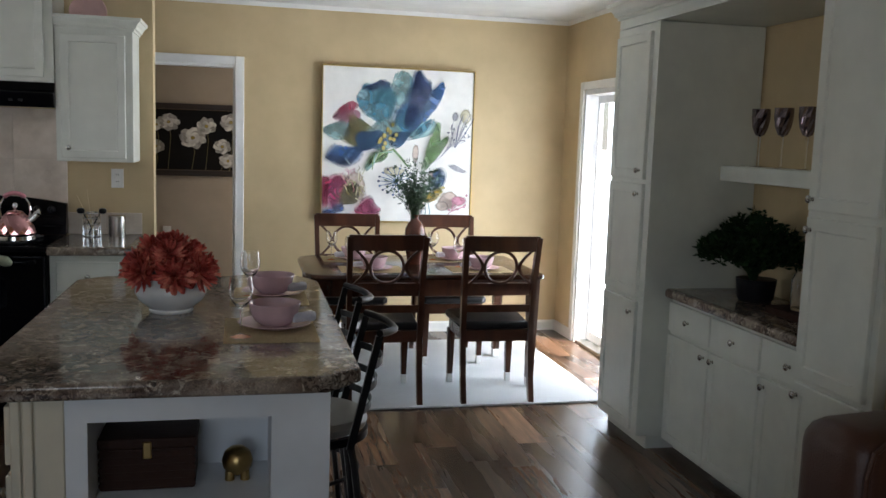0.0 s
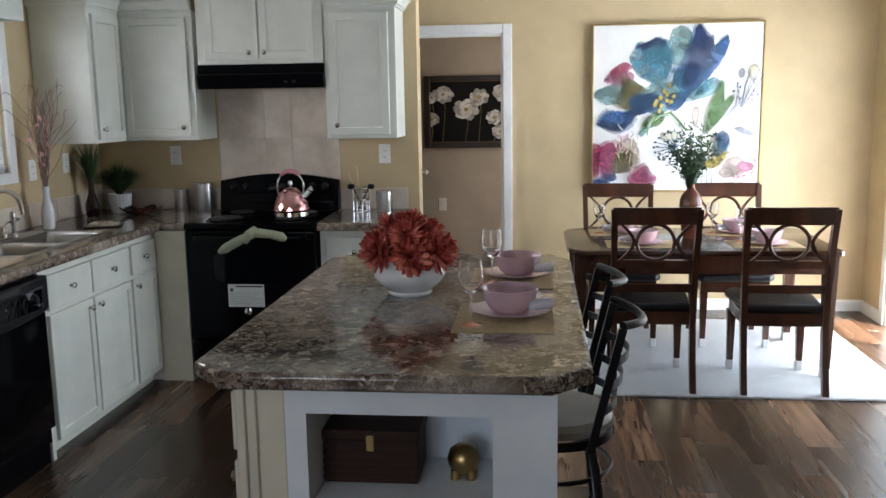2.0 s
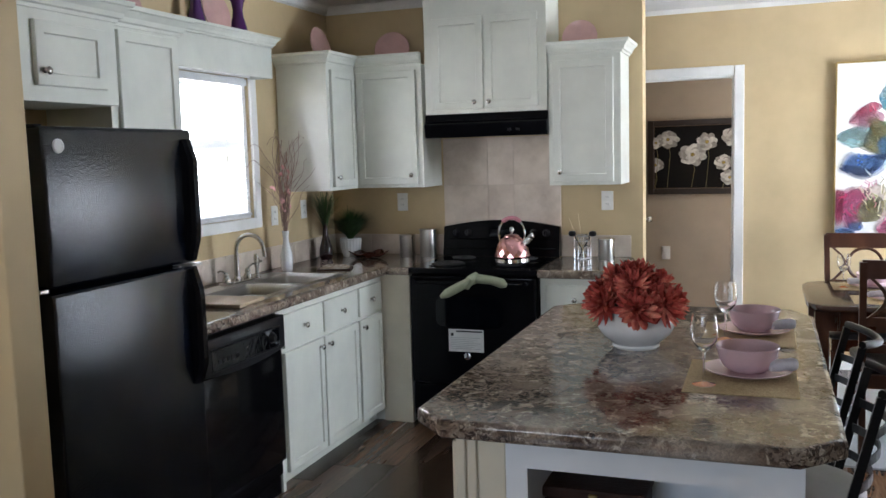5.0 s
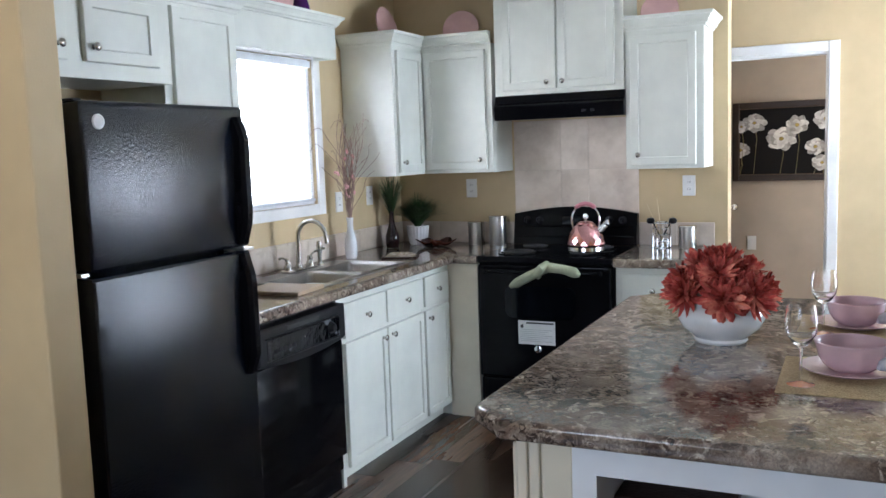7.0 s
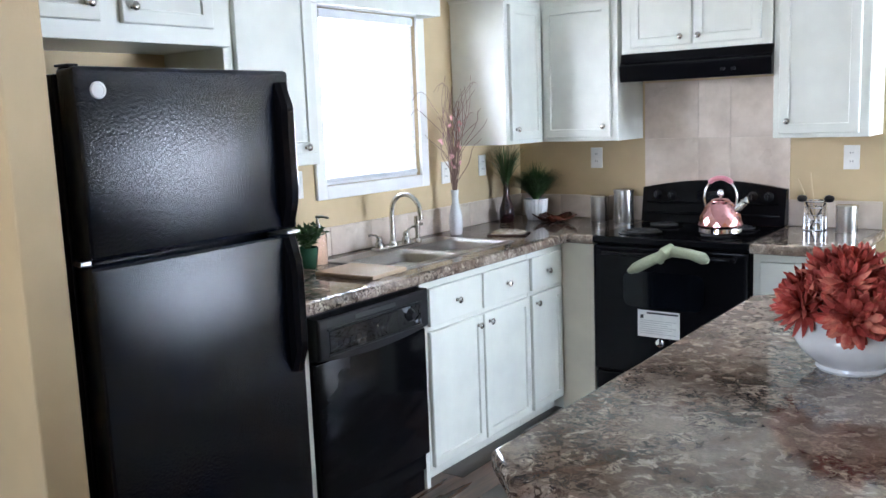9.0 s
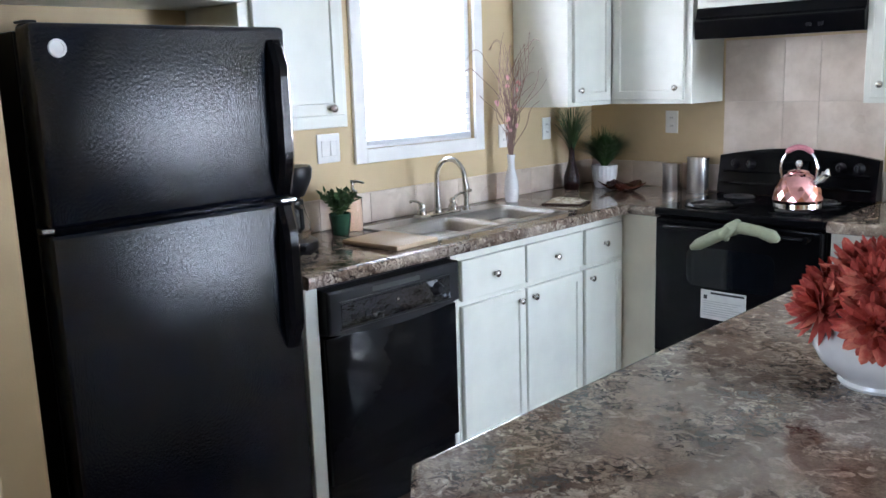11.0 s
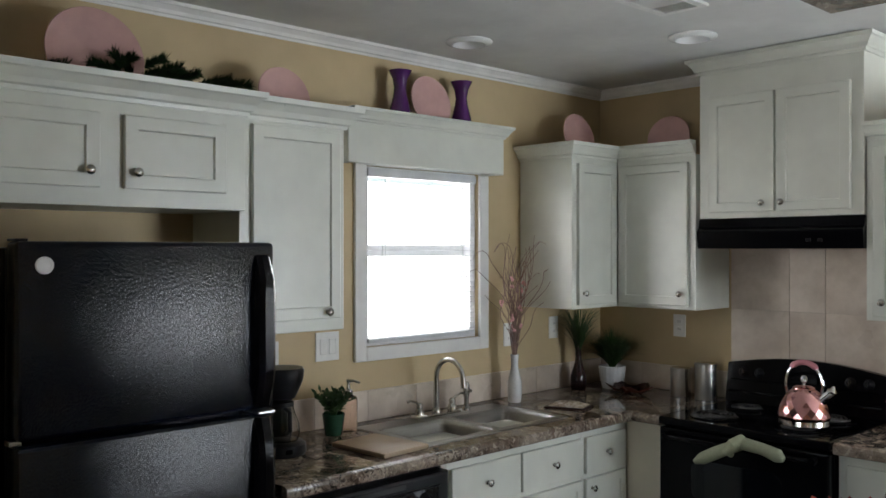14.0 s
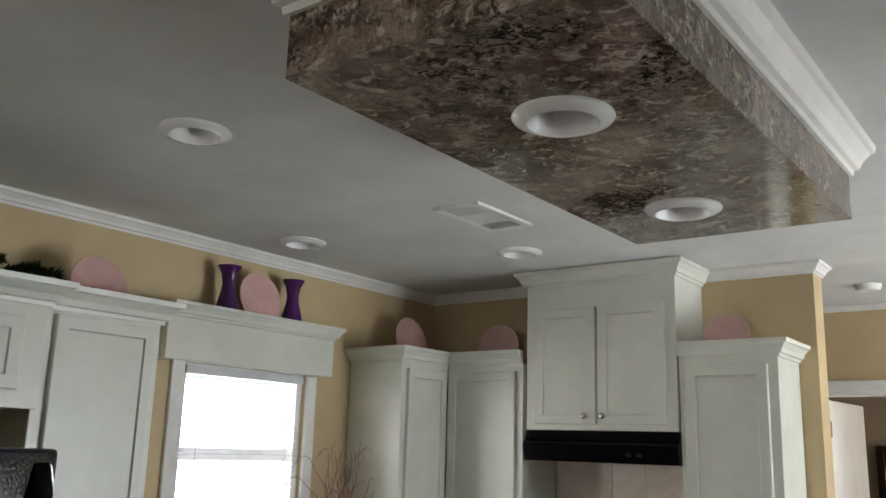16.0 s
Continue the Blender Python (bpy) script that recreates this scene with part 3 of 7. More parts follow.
structure("pavement", boxed(EAST + 0.14, -2.5, -0.45, EAST + 3.4, 2.5, -0.04, 0.02), M_ground, "pale concrete patio outside the sliding door")

# soffit over the island, faced with laminate
SX0, SX1, SY0, SY1, SZ = 2.005, 2.575, -3.07, -1.70, 2.313
soffit = thing("ceiling_soffit", place(2.29, -2.385, SZ), "dropped ceiling box faced with brown stone laminate", "soffit")
tagged(soffit, kind="structure")
part("body", pierced(bmesh.new(), SX0 - 2.29, SY0 + 2.385, 0, SX1 - 2.29, SY1 + 2.385, CEIL - SZ, [(x - 2.29, y + 2.385) for x, y in SOFFIT_CANS], SCAN_R * 0.7), M_lam, soffit)
path = [(SX0 - 2.29, SY0 + 2.385), (SX1 - 2.29, SY0 + 2.385), (SX1 - 2.29, SY1 + 2.385), (SX0 - 2.29, SY1 + 2.385)]
part("crown_moulding", sweep(bmesh.new(), path, [(a * 1.1, 0.112 + h * 1.17) for a, h in CROWN], True), M_trim, soffit, "white crown moulding")
part("frieze", boxed(SX0 - 2.294, SY0 + 2.381, 0.1965, SX1 - 2.286, SY1 + 2.389, CEIL - SZ - 0.001), M_ceiling, soffit, "white painted band above the moulding")


def can_light(x, y, z, r):
    t = thing("recessed_light", place(x, y, z), "white round recessed ceiling light, switched off", "recessed light", "recessed ceiling lights")
    i = r * 0.68
    part("trim_ring", lathe(bmesh.new(), [(i, 0.0), (r * 0.98, 0.0), (r, -0.005), (r - 0.004, -0.010), (i + 0.008, -0.017), (i + 0.002, -0.017), (i, -0.014), (i, 0.0)], 48), M_ring, t, "", None, True)
    part("reflector", lathe(bmesh.new(), [(i, -0.013), (i - 0.003, -0.010), (i - 0.012, 0.042), (i - 0.013, 0.044)], 48), M_ring, t, "white sloped reflector", None, True)
    part("lens", lathe(bmesh.new(), [(i - 0.0125, 0.0435), (i * 0.4, 0.0415), (0.0, 0.041), (0.0, 0.046), (i - 0.0125, 0.046)], 48), M_bulb, t, "frosted white lens", None, True)
    return t


M_ring = material("white_lamp_enamel", (0.86, 0.86, 0.85), 10, 2, 0.25, wear=0.02)
M_bulb = material("frosted_lens", (0.62, 0.61, 0.59), 10, 2, 0.5, wear=0.05)
for x, y in CANS:
    can_light(x, y, CEIL, CAN_R)
for x, y in SOFFIT_CANS:
    can_light(x, y, SZ, SCAN_R)

vent = thing("ceiling_vent", place(1.25, -1.365, CEIL), "white louvred ceiling air vent", "air vent")
bm = bmesh.new()
for q in ((-0.10, -0.185, -0.07, 0.185), (0.07, -0.185, 0.10, 0.185), (-0.07, -0.185, 0.07, -0.155), (-0.07, 0.155, 0.07, 0.185)):
    box(bm, q[0], q[1], -0.012, q[2], q[3], 0.0, 0.002)
part("frame", bm, M_plate, vent)
part("backing", boxed(-0.07, -0.155, -0.002, 0.07, 0.155, 0.0), M_slot, vent)
part("centre_panel", boxed(-0.068, -0.072, -0.011, 0.068, 0.072, -0.004, 0.002), M_plate, vent)
for side in (-1, 1):
    for k in range(6):
        bm = boxed(-0.067, -0.006, -0.0007, 0.067, 0.006, 0.0007)
        part("slat", bm, M_plate, vent, "", pose(0, side * (0.082 + k * 0.0125), -0.007, side * 42, 0, 0))

det = thing("smoke_detector", place(2.16, 0.69, CEIL), "small white round smoke detector on the ceiling", "smoke detector")
part("body", lathe(bmesh.new(), [(0.062, 0.0), (0.062, -0.012), (0.052, -0.030), (0.03, -0.034), (0.0, -0.034)], 24), M_plate, det, "", None, True)

# ---- kitchen cabinets along the window wall (they look to +x) ----
FRONT = 0.615
base_a = thing("base_cabinet", place(FRONT, -1.80, 0, 90), "white sink base cabinet with two drawers and two doors", "cabinet", "base cabinets")
carcass(base_a, 0.822, 0.60, 0, 0.887, 0.07)
part("side_stile", boxed(-0.026, 0.001, 0.0, -0.0005, 0.60, 0.887), M_cab, base_a)
drawer(base_a, 0.016, 0.69, 0.404, 0.852)
drawer(base_a, 0.418, 0.69, 0.815, 0.852)
shaker(base_a, 0.016, 0.085, 0.404, 0.668, (0.365, 0.625), 0.05)
shaker(base_a, 0.418, 0.085, 0.815, 0.668, (0.457, 0.625), 0.05)
base_b = thing("base_cabinet", place(FRONT, -0.976, 0, 90), "narrow white base cabinet with one drawer and one door", "cabinet", "base cabinets")
carcass(base_b, 0.35, 0.60, 0, 0.887, 0.07)
drawer(base_b, 0.018, 0.69, 0.315, 0.852)
shaker(base_b, 0.018, 0.085, 0.315, 0.668, (0.055, 0.625), 0.05)
blind = thing("corner_cabinet", place(0.0, -0.624, 0), "white blind corner base with a cream filler panel beside the stove", "cabinet", "base cabinets")
part("body", boxed(0.015, 0.002, 0.0, 0.80, 0.61, 0.887), M_cab, blind)
part("filler_panel", boxed(0.618, -0.016, 0.0, 0.803, 0.0, 0.887, 0.002), M_filler, blind, "cream painted filler panel")
endp = thing("end_panel", place(0.0, -2.53, 0), "white cabinet end panel between refrigerator and dishwasher", "panel")
part("panel", boxed(0.01, 0, 0, 0.625, 0.055, 0.887, 0.003), M_cab, endp)

base_r = thing("base_cabinet", place(1.585, -0.62, 0), "small white base cabinet with one drawer, beside the stove", "cabinet", "base cabinets")
carcass(base_r, 0.395, 0.60, 0, 0.887, 0.07)
drawer(base_r, 0.035, 0.69, 0.36, 0.852)
shaker(base_r, 0.035, 0.085, 0.36, 0.668, (0.075, 0.625), 0.05)

# worktops
NOSE = [(-0.0205, 0.889), (0.0, 0.889), (0.008, 0.893), (0.012, 0.903), (0.012, 0.920), (0.008, 0.930), (-0.002, 0.935), (-0.02, 0.935)]
SK = (0.11, -1.815, 0.54, -1.01)     # the sink's cut-out
X_CUT = [0.002, SK[0], SK[2], 0.638, 0.810]
Y_CUT = [-2.54, SK[1], SK[3], -0.637, -0.002]
bm = bmesh.new()
for lift, flip in ((C, False), (0.889, True)):
    g = [[bm.verts.new((x, y, lift)) for y in Y_CUT] for x in X_CUT]
    for i in range(4):
        for j in range(4):
            if (i == 1 and j == 1) or (i == 3 and j < 3):
                continue
            bm.faces.new((g[i][j], g[i + 1][j], g[i + 1][j + 1], g[i][j + 1]))
top_l = thing("worktop", place(0, 0, 0), "brown stone-look laminate worktop with a rounded edge", "countertop", "worktops")
part("slab", bm, M_lam, top_l)
part("front_edge", sweep(bmesh.new(), [(0.81, -0.657), (0.658, -0.657), (0.658, -2.54)][::-1], NOSE), M_lam, top_l, "", None, True)
top_r = thing("worktop", place(0, 0, 0), "short laminate worktop between the stove and the wall end", "countertop", "worktops")
part("slab", boxed(1.582, -0.637, 0.889, 1.985, -0.002, C), M_lam, top_r)
part("front_edge", sweep(bmesh.new(), [(1.582, -0.657), (2.005, -0.657), (2.005, -0.002)], NOSE), M_lam, top_r, "", None, True)

# wall cabinets
ZU, ZT = 1.388, 2.135


def upper(at, w, d, z0, z1, doors, label, crown_path, name="wall_cabinet", rail=0.055, grow=1.0):
    t = thing(name, at, label, "cabinet", "wall cabinets")
    carcass(t, w, d, z0, z1)
    for x0, x1, zz0, zz1, kn in doors:
        shaker(t, x0, zz0, x1, zz1, kn, rail)
    if crown_path:
        part("crown_moulding", sweep(bmesh.new(), crown_path, crown(z1 - 0.006, grow)), M_cab, t, "cream-white crown moulding")
    return t


up_c = upper(place(0.34, -0.69, 0, 90), 0.685, 0.335, ZU, ZT, [(0.035, 0.345, 1.408, 2.10, (0.07, 1.465))],
             "white corner wall cabinet with its panelled end beside the window", None)
part("crown_moulding", sweep(bmesh.new(), [(-0.0, 0.335), (0.0, 0.0), (0.368, 0.0)], crown(ZT - 0.006)), M_cab, up_c)
up_s = upper(place(0.342, -0.322, 0), 0.452, 0.317, ZU, ZT, [(0.02, 0.415, 1.408, 2.10, (0.38, 1.465))],
             "white wall cabinet between the corner and the range hood", [(0.0, 0.0), (0.452, 0.0)])
up_r = upper(place(1.576, -0.322, 0), 0.415, 0.317, ZU, ZT, [(0.03, 0.375, 1.408, 2.10, (0.07, 1.465))],
             "white wall cabinet beside the range hood at the wall end", [(0.0, 0.0), (0.415, 0.0), (0.415, 0.317)])
up_h = upper(place(0.822, -0.335, 0), 0.75, 0.330, 1.824, 2.505, [(0.055, 0.37, 1.85, 2.385, (0.32, 1.888)), (0.382, 0.70, 1.85, 2.385, (0.41, 1.888))],
             "tall white double-door cabinet over the hood, reaching the ceiling", [(0.0, 0.33), (0.0, 0.0), (0.75, 0.0), (0.75, 0.33)])
up_f = upper(place(0.38, -3.47, 0, 90), 0.955, 0.375, 1.81, ZT, [(0.035, 0.455, 1.865, 2.09, (0.418, 1.915)), (0.53, 0.875, 1.865, 2.09, (0.565, 1.915))],
             "white two-door cabinet over the refrigerator", [(0.0, 0.0), (0.955, 0.0), (0.955, 0.03)], grow=1.13)
up_t = upper(place(0.335, -2.512, 0, 90), 0.447, 0.33, 1.380, ZT, [(0.045, 0.42, 1.425, 2.115, (0.358, 1.45))],
             "tall white wall cabinet between refrigerator and window", [(0.0, 0.0), (0.447, 0.0), (0.447, 0.33)], grow=1.13)

val = thing("window_valance", place(0, 0, 0), "white wooden box valance with crown over the window", "valance")
part("board", boxed(0.135, -1.905, 2.035, 0.155, -0.975, 2.205, 0.003), M_cab, val)
part("end_board", boxed(0.002, -1.905, 2.035, 0.134, -1.887, 2.205, 0.003), M_cab, val)
part("end_board", boxed(0.002, -0.993, 2.035, 0.134, -0.975, 2.205, 0.003), M_cab, val)
part("top_board", boxed(0.002, -1.905, 2.207, 0.155, -0.975, 2.222), M_cab, val)
part("crown_moulding", sweep(bmesh.new(), [(0.155, -1.905), (0.155, -0.975), (0.0, -0.975)], crown(2.205, 0.78)), M_cab, val)

# blind in the window
blind_w = thing("window_blind", place(-0.01, -1.347, 1.30), "white horizontal slat blind lowered over the window", "blind")
part("headrail", boxed(-0.02, -0.335, 0.70, 0.015, 0.335, 0.735), M_blind, blind_w)
part("bottom_rail", boxed(-0.014, -0.332, -0.03, 0.014, 0.332, -0.012, 0.004), M_blind, blind_w)
slat = None
for k in range(28):
    at = pose(0, 0, 0.0 + k * 0.025, 0, 4, 0)
    if slat is None:
        slat = part("slat", boxed(-0.0125, -0.33, -0.0006, 0.0125, 0.33, 0.0006), M_blind, blind_w, "", at)
    else:
        o = new("slat", slat.data)
        o.parent, o.matrix_local = blind_w, at
for y in (-0.24, 0.24):
    part("cord", tube(bmesh.new(), [(0.016, y, -0.02), (0.016, y, 0.72)], 0.0012, 5), M_blind, blind_w)
part("wand", tube(bmesh.new(), [(0.022, -0.26, 0.25), (0.022, -0.26, 0.70)], 0.004, 6), M_glass, blind_w)

# ---- appliances ----
fr = thing("refrigerator", place(0.745, -3.405, 0, 90), "black top-freezer refrigerator with textured doors", "refrigerator")
part("body", boxed(0.015, 0.0, 0.03, 0.718, 0.66, 1.685, 0.006, 2), M_black, fr)
part("kick_plate", boxed(0.02, -0.03, 0.0, 0.715, 0.0, 0.075, 0.004), M_plastic, fr)
fdoor = part("freezer_door", boxed(0.015, -0.085, 1.226, 0.718, -0.006, 1.70, 0.014, 3), M_fridge, fr, "black pebbled freezer door", None, True)
ddoor = part("fridge_door", boxed(0.015, -0.085, 0.085, 0.718, -0.006, 1.214, 0.014, 3), M_fridge, fr, "black pebbled refrigerator door", None, True)


def bow_handle(parent, x, z0, z1, tip):
    """A flat bowed handle; tip: the end where it meets the door's split."""
    bm = bmesh.new()
    n = 12
    rows = []
    for k in range(n + 1):
        s = k / n
        z = z0 + (z1 - z0) * s
        e = s if tip == "low" else 1 - s
        out = 0.014 + 0.026 * min(1, e * 5) * min(1, (1 - e) * 6)
        hw = 0.026 if e < 0.7 else 0.026 - 0.004 * (e - 0.7) / 0.3
        rows.append([bm.verts.new((x + a, -0.085 - b, z)) for a, b in ((-hw, 0), (hw, 0), (hw, out - 0.012), (hw * 0.5, out), (-hw * 0.5, out), (-hw, out - 0.012))])
    for a, b in zip(rows, rows[1:]):
        for j in range(6):
            bm.faces.new((a[j], a[(j + 1) % 6], b[(j + 1) % 6], b[j]))
    bm.faces.new(rows[0])
    bm.faces.new(rows[-1][::-1])
    return part("handle", bm, M_black, parent, "black bowed handle", None, True)


bow_handle(fdoor, 0.676, 1.235, 1.665, "low")
bow_handle(ddoor, 0.676, 0.785, 1.205, "high")
part("hinge_strip", boxed(0.65, -0.108, 1.2155, 0.705, -0.02, 1.2245, 0.002), M_steel, fr, "bright metal strip between the doors")
part("hinge_strip", boxed(0.008, -0.05, 1.213, 0.04, -0.02, 1.2265, 0.002), M_nickel, fr, "bright metal hinge")
part("hinge_cover", boxed(0.02, -0.06, 1.70, 0.05, 0.0, 1.706, 0.002), M_plastic, fr)
bm = lathe(bmesh.new(), [(0.0, -0.004), (0.014, -0.004), (0.0145, -0.0055), (0.020, -0.0055), (0.0215, -0.003), (0.0215, 0.0), (0.0, 0.0)], 24)
part("badge", bm, M_cap, fdoor, "round silver badge", pose(0.078, -0.085, 1.642, -90, 0, 0), True)

dw = thing("dishwasher", place(0.60, -2.472, 0, 90), "black built-in dishwasher with a control panel", "dishwasher")
part("body", boxed(0.0, 0.0, 0.09, 0.645, 0.58, 0.885), M_plastic, dw)
part("kick_plate", boxed(0.005, -0.005, 0.0, 0.64, 0.0, 0.088), M_black, dw)
part("lower_panel", boxed(0.006, -0.022, 0.095, 0.639, -0.001, 0.165, 0.004), M_black, dw)
dd = part("door", boxed(0.006, -0.045, 0.172, 0.639, -0.001, 0.705, 0.008, 2), M_black, dw, "glossy black door", None, True)
bm = bmesh.new()   # control panel with a bellied lower edge
pts = [(0.006, 0.868), (0.006, 0.718)] + [(0.006 + 0.633 * k / 12, 0.718 - 0.022 * math.sin(math.pi * k / 12)) for k in range(1, 12)] + [(0.639, 0.718), (0.639, 0.868)]
fa = [bm.verts.new((x, -0.066, z)) for x, z in pts]
fb = [bm.verts.new((x, -0.001, z)) for x, z in pts]
bm.faces.new(fa)
bm.faces.new(fb[::-1])
for k in range(len(pts)):
    q = (k + 1) % len(pts)
    bm.faces.new((fa[k], fb[k], fb[q], fa[q]))
bmesh.ops.bevel(bm, geom=[e for e in bm.edges if all(v.co.y < -0.06 for v in e.verts)], offset=0.01, segments=2, affect="EDGES", profile=0.5)
cp = part("control_panel", bm, M_plastic, dw, "black control panel")
part("display_strip", boxed(0.06, -0.0685, 0.735, 0.585, -0.0635, 0.818, 0.001), M_film, cp, "glossy control strip under wrinkled clear film, pale reflections painted in")
for z0, z1 in ((0.727, 0.734), (0.819, 0.826)):
    part("strip_lip", boxed(0.052, -0.0715, z0, 0.593, -0.064, z1, 0.002), M_plastic, cp)
for k in range(5):
    part("push_button", boxed(0.10 + k * 0.032, -0.0705, 0.757, 0.124 + k * 0.032, -0.068, 0.776, 0.001), M_plastic, cp, "black push button")
part("latch_recess", boxed(0.20, -0.0675, 0.835, 0.43, -0.0645, 0.852, 0.001), M_slot, cp)
bm = lathe(bmesh.new(), [(0.0, 0.022), (0.014, 0.022), (0.017, 0.018), (0.024, 0.006), (0.028, 0.0), (0.0, 0.0)], 20)
part("dial", bm, M_plastic, cp, "round black dial", pose(0.515, -0.067, 0.783, 90, 0, 0), True)
part("button", lathe(bmesh.new(), [(0.0, 0.005), (0.006, 0.004), (0.007, 0.0), (0.0, 0.0)], 14), M_nickel, cp, "small round button", pose(0.315, -0.0675, 0.785, 90, 0, 0), True)

SX, SW = 0.818, 0.757
stove = thing("stove", place(SX, -0.655, 0), "black electric coil range with a tall backguard", "stove")
part("body", boxed(0.0, 0.02, 0.03, SW, 0.63, 0.90, 0.003), M_black, stove)
part("drawer_front", boxed(0.006, -0.008, 0.06, SW - 0.006, 0.019, 0.25, 0.006, 2), M_black, stove, "black storage drawer")
od = part("oven_door", boxed(0.004, -0.024, 0.262, SW - 0.004, 0.019, 0.893, 0.008, 2), M_black, stove, "glossy black oven door")
bm = bmesh.new()
ring = arc(0.525, 0.643, 0.042, -90, 0, 5) + arc(0.525, 0.735, 0.042, 0, 90, 5) + arc(0.205, 0.735, 0.042, 90, 180, 5) + arc(0.205, 0.643, 0.042, 180, 270, 5)
va, vb = [bm.verts.new((x, -0.0285, z)) for x, z in ring], [bm.verts.new((x, -0.022, z)) for x, z in ring]
bm.faces.new(va)
for k in range(len(ring)):
    q = (k + 1) % len(ring)
    bm.faces.new((va[k], vb[k], vb[q], va[q]))
bmesh.ops.bevel(bm, geom=[e for e in bm.edges if all(v.co.y < -0.028 for v in e.verts)], offset=0.003, segments=2, affect="EDGES", profile=0.5)
ow = part("window", bm, M_blackglass, od, "dark oven window with rounded corners")
part("inner_pane", boxed(0.225, -0.0290, 0.625, 0.50, -0.0284, 0.755), M_blackglass, ow)
part("door_lip", boxed(0.012, -0.0295, 0.876, SW - 0.012, -0.0235, 0.889, 0.003, 2), M_black, od, "", None, True)
for x in (0.052, SW - 0.052):
    part("handle_cap", lathe(bmesh.new(), [(0.0, 0.046), (0.013, 0.044), (0.0165, 0.036), (0.0165, 0.0), (0.0, 0.0)], 16), M_black, od, "glossy handle end", pose(x, -0.024, 0.862, 90, 0, 0), True)
bm = tube(bmesh.new(), [(0.06, -0.024, 0.862), (0.065, -0.058, 0.862), (0.09, -0.066, 0.862), (SW - 0.09, -0.066, 0.862), (SW - 0.065, -0.058, 0.862), (SW - 0.06, -0.024, 0.862)], 0.011, 10)
part("handle", bm, M_black, od, "black bar handle", None, True)
lb = part("warning_label", boxed(0.238, -0.0275, 0.458, 0.448, -0.0245, 0.588), M_label, od, "white paper label with fine print")
part("print_bar", boxed(0.285, -0.0285, 0.572, 0.44, -0.0276, 0.581), M_ink, lb)
for k in range(7):
    part("print_line", boxed(0.252, -0.0283, 0.538 - k * 0.0105, 0.43 - 0.02 * (k % 3), -0.0276, 0.5405 - k * 0.0105), M_pale_ink, lb)
part("print_mark", boxed(0.252, -0.0285, 0.548, 0.268, -0.0276, 0.566), M_ink, lb)
bm = lathe(bmesh.new(), [(0.0, 0.006), (0.016, 0.005), (0.021, 0.003), (0.022, 0.0), (0.0, 0.0)], 20)
part("badge", bm, M_chrome, od, "round silver badge", pose(0.35, -0.0245, 0.432, 90, 0, 0), True)
bm = bmesh.new()
box(bm, -0.002, -0.026, 0.902, SW + 0.002, 0.60, 0.938, 0.008, 2)
part("cooktop", bm, M_black, stove, "glossy black cooktop")
bm = bmesh.new()   # backguard with a bowed top
n = 16
pts = [(0.0, 0.94)] + [(SW * k / n, 1.10 + 0.065 * math.sin(math.pi * (0.12 + 0.76 * k / n))) for k in range(n + 1)] + [(SW, 0.94)]
fa = [bm.verts.new((x, 0.565 + 0.035 * (z - 0.94) / 0.2, z)) for x, z in pts]
fb = [bm.verts.new((x, 0.635, z)) for x, z in pts]
bm.faces.new(fa)
bm.faces.new(fb[::-1])
for k in range(len(pts)):
    q = (k + 1) % len(pts)
    bm.faces.new((fa[k], fb[k], fb[q], fa[q]))
bmesh.ops.bevel(bm, geom=[e for e in bm.edges if all(v.co.y < 0.61 for v in e.verts) and e.calc_length() < 0.06], offset=0.008, segments=2, affect="EDGES", profile=0.5)
bg = part("backguard", bm, M_black, stove, "tall black control backguard")
part("control_band", boxed(0.03, 0.562, 1.045, SW - 0.03, 0.60, 1.052, 0.002), M_black, bg, "raised ridge under the knobs")
part("vent_ledge", boxed(0.02, 0.548, 0.985, SW - 0.02, 0.60, 0.997, 0.004, 2), M_black, bg, "glossy ledge along the backguard", None, True)
for x in (0.085, 0.165, SW - 0.165, SW - 0.085):
    bm = lathe(bmesh.new(), [(0.0, 0.026), (0.012, 0.026), (0.016, 0.02), (0.019, 0.006), (0.026, 0.0), (0.0, 0.0)], 18)
    kn = part("control_knob", bm, M_plastic, bg, "round black burner knob", pose(x, 0.59, 1.085, 80, 0, 0), True)
    part("pointer", boxed(-0.003, -0.018, 0.02, 0.003, 0.018, 0.031, 0.001), M_plastic, kn)
part("clock", boxed(0.31, 0.572, 1.06, 0.45, 0.60, 1.11, 0.002), M_blackglass, bg)
for x, y, r in ((0.19, 0.145, 0.10), (0.56, 0.145, 0.078), (0.19, 0.42, 0.078), (0.56, 0.42, 0.10)):
    b = part("burner", lathe(bmesh.new(), [(r + 0.018, 0.0), (r + 0.018, 0.004), (r + 0.008, 0.004), (r, 0.001), (0.0, 0.0008)], 28), M_black, stove, "coil burner in a drip pan", place(x, y, 0.9385), True)
    spiral = [((0.018 + (r - 0.022) * k / 60) * math.cos(k * 0.42), (0.018 + (r - 0.022) * k / 60) * math.sin(k * 0.42), 0.010) for k in range(61)]
    part("coil", tube(bmesh.new(), spiral, 0.0045, 6), M_coil, b, "dark spiral heating coil", None, True)

hood = thing("range_hood", place(SX, -0.362, 1.684), "black under-cabinet range hood", "range hood")
bm = bmesh.new()
fa = [(0.026, 0.139), (0.026, 0.098), (0.0, 0.078), (0.012, 0.0), (0.06, 0.0), (0.35, 0.05), (0.35, 0.139)]
va = [bm.verts.new((0.0, y, z)) for y, z in fa]
vb = [bm.verts.new((SW, y, z)) for y, z in fa]
bm.faces.new(va)
bm.faces.new(vb[::-1])
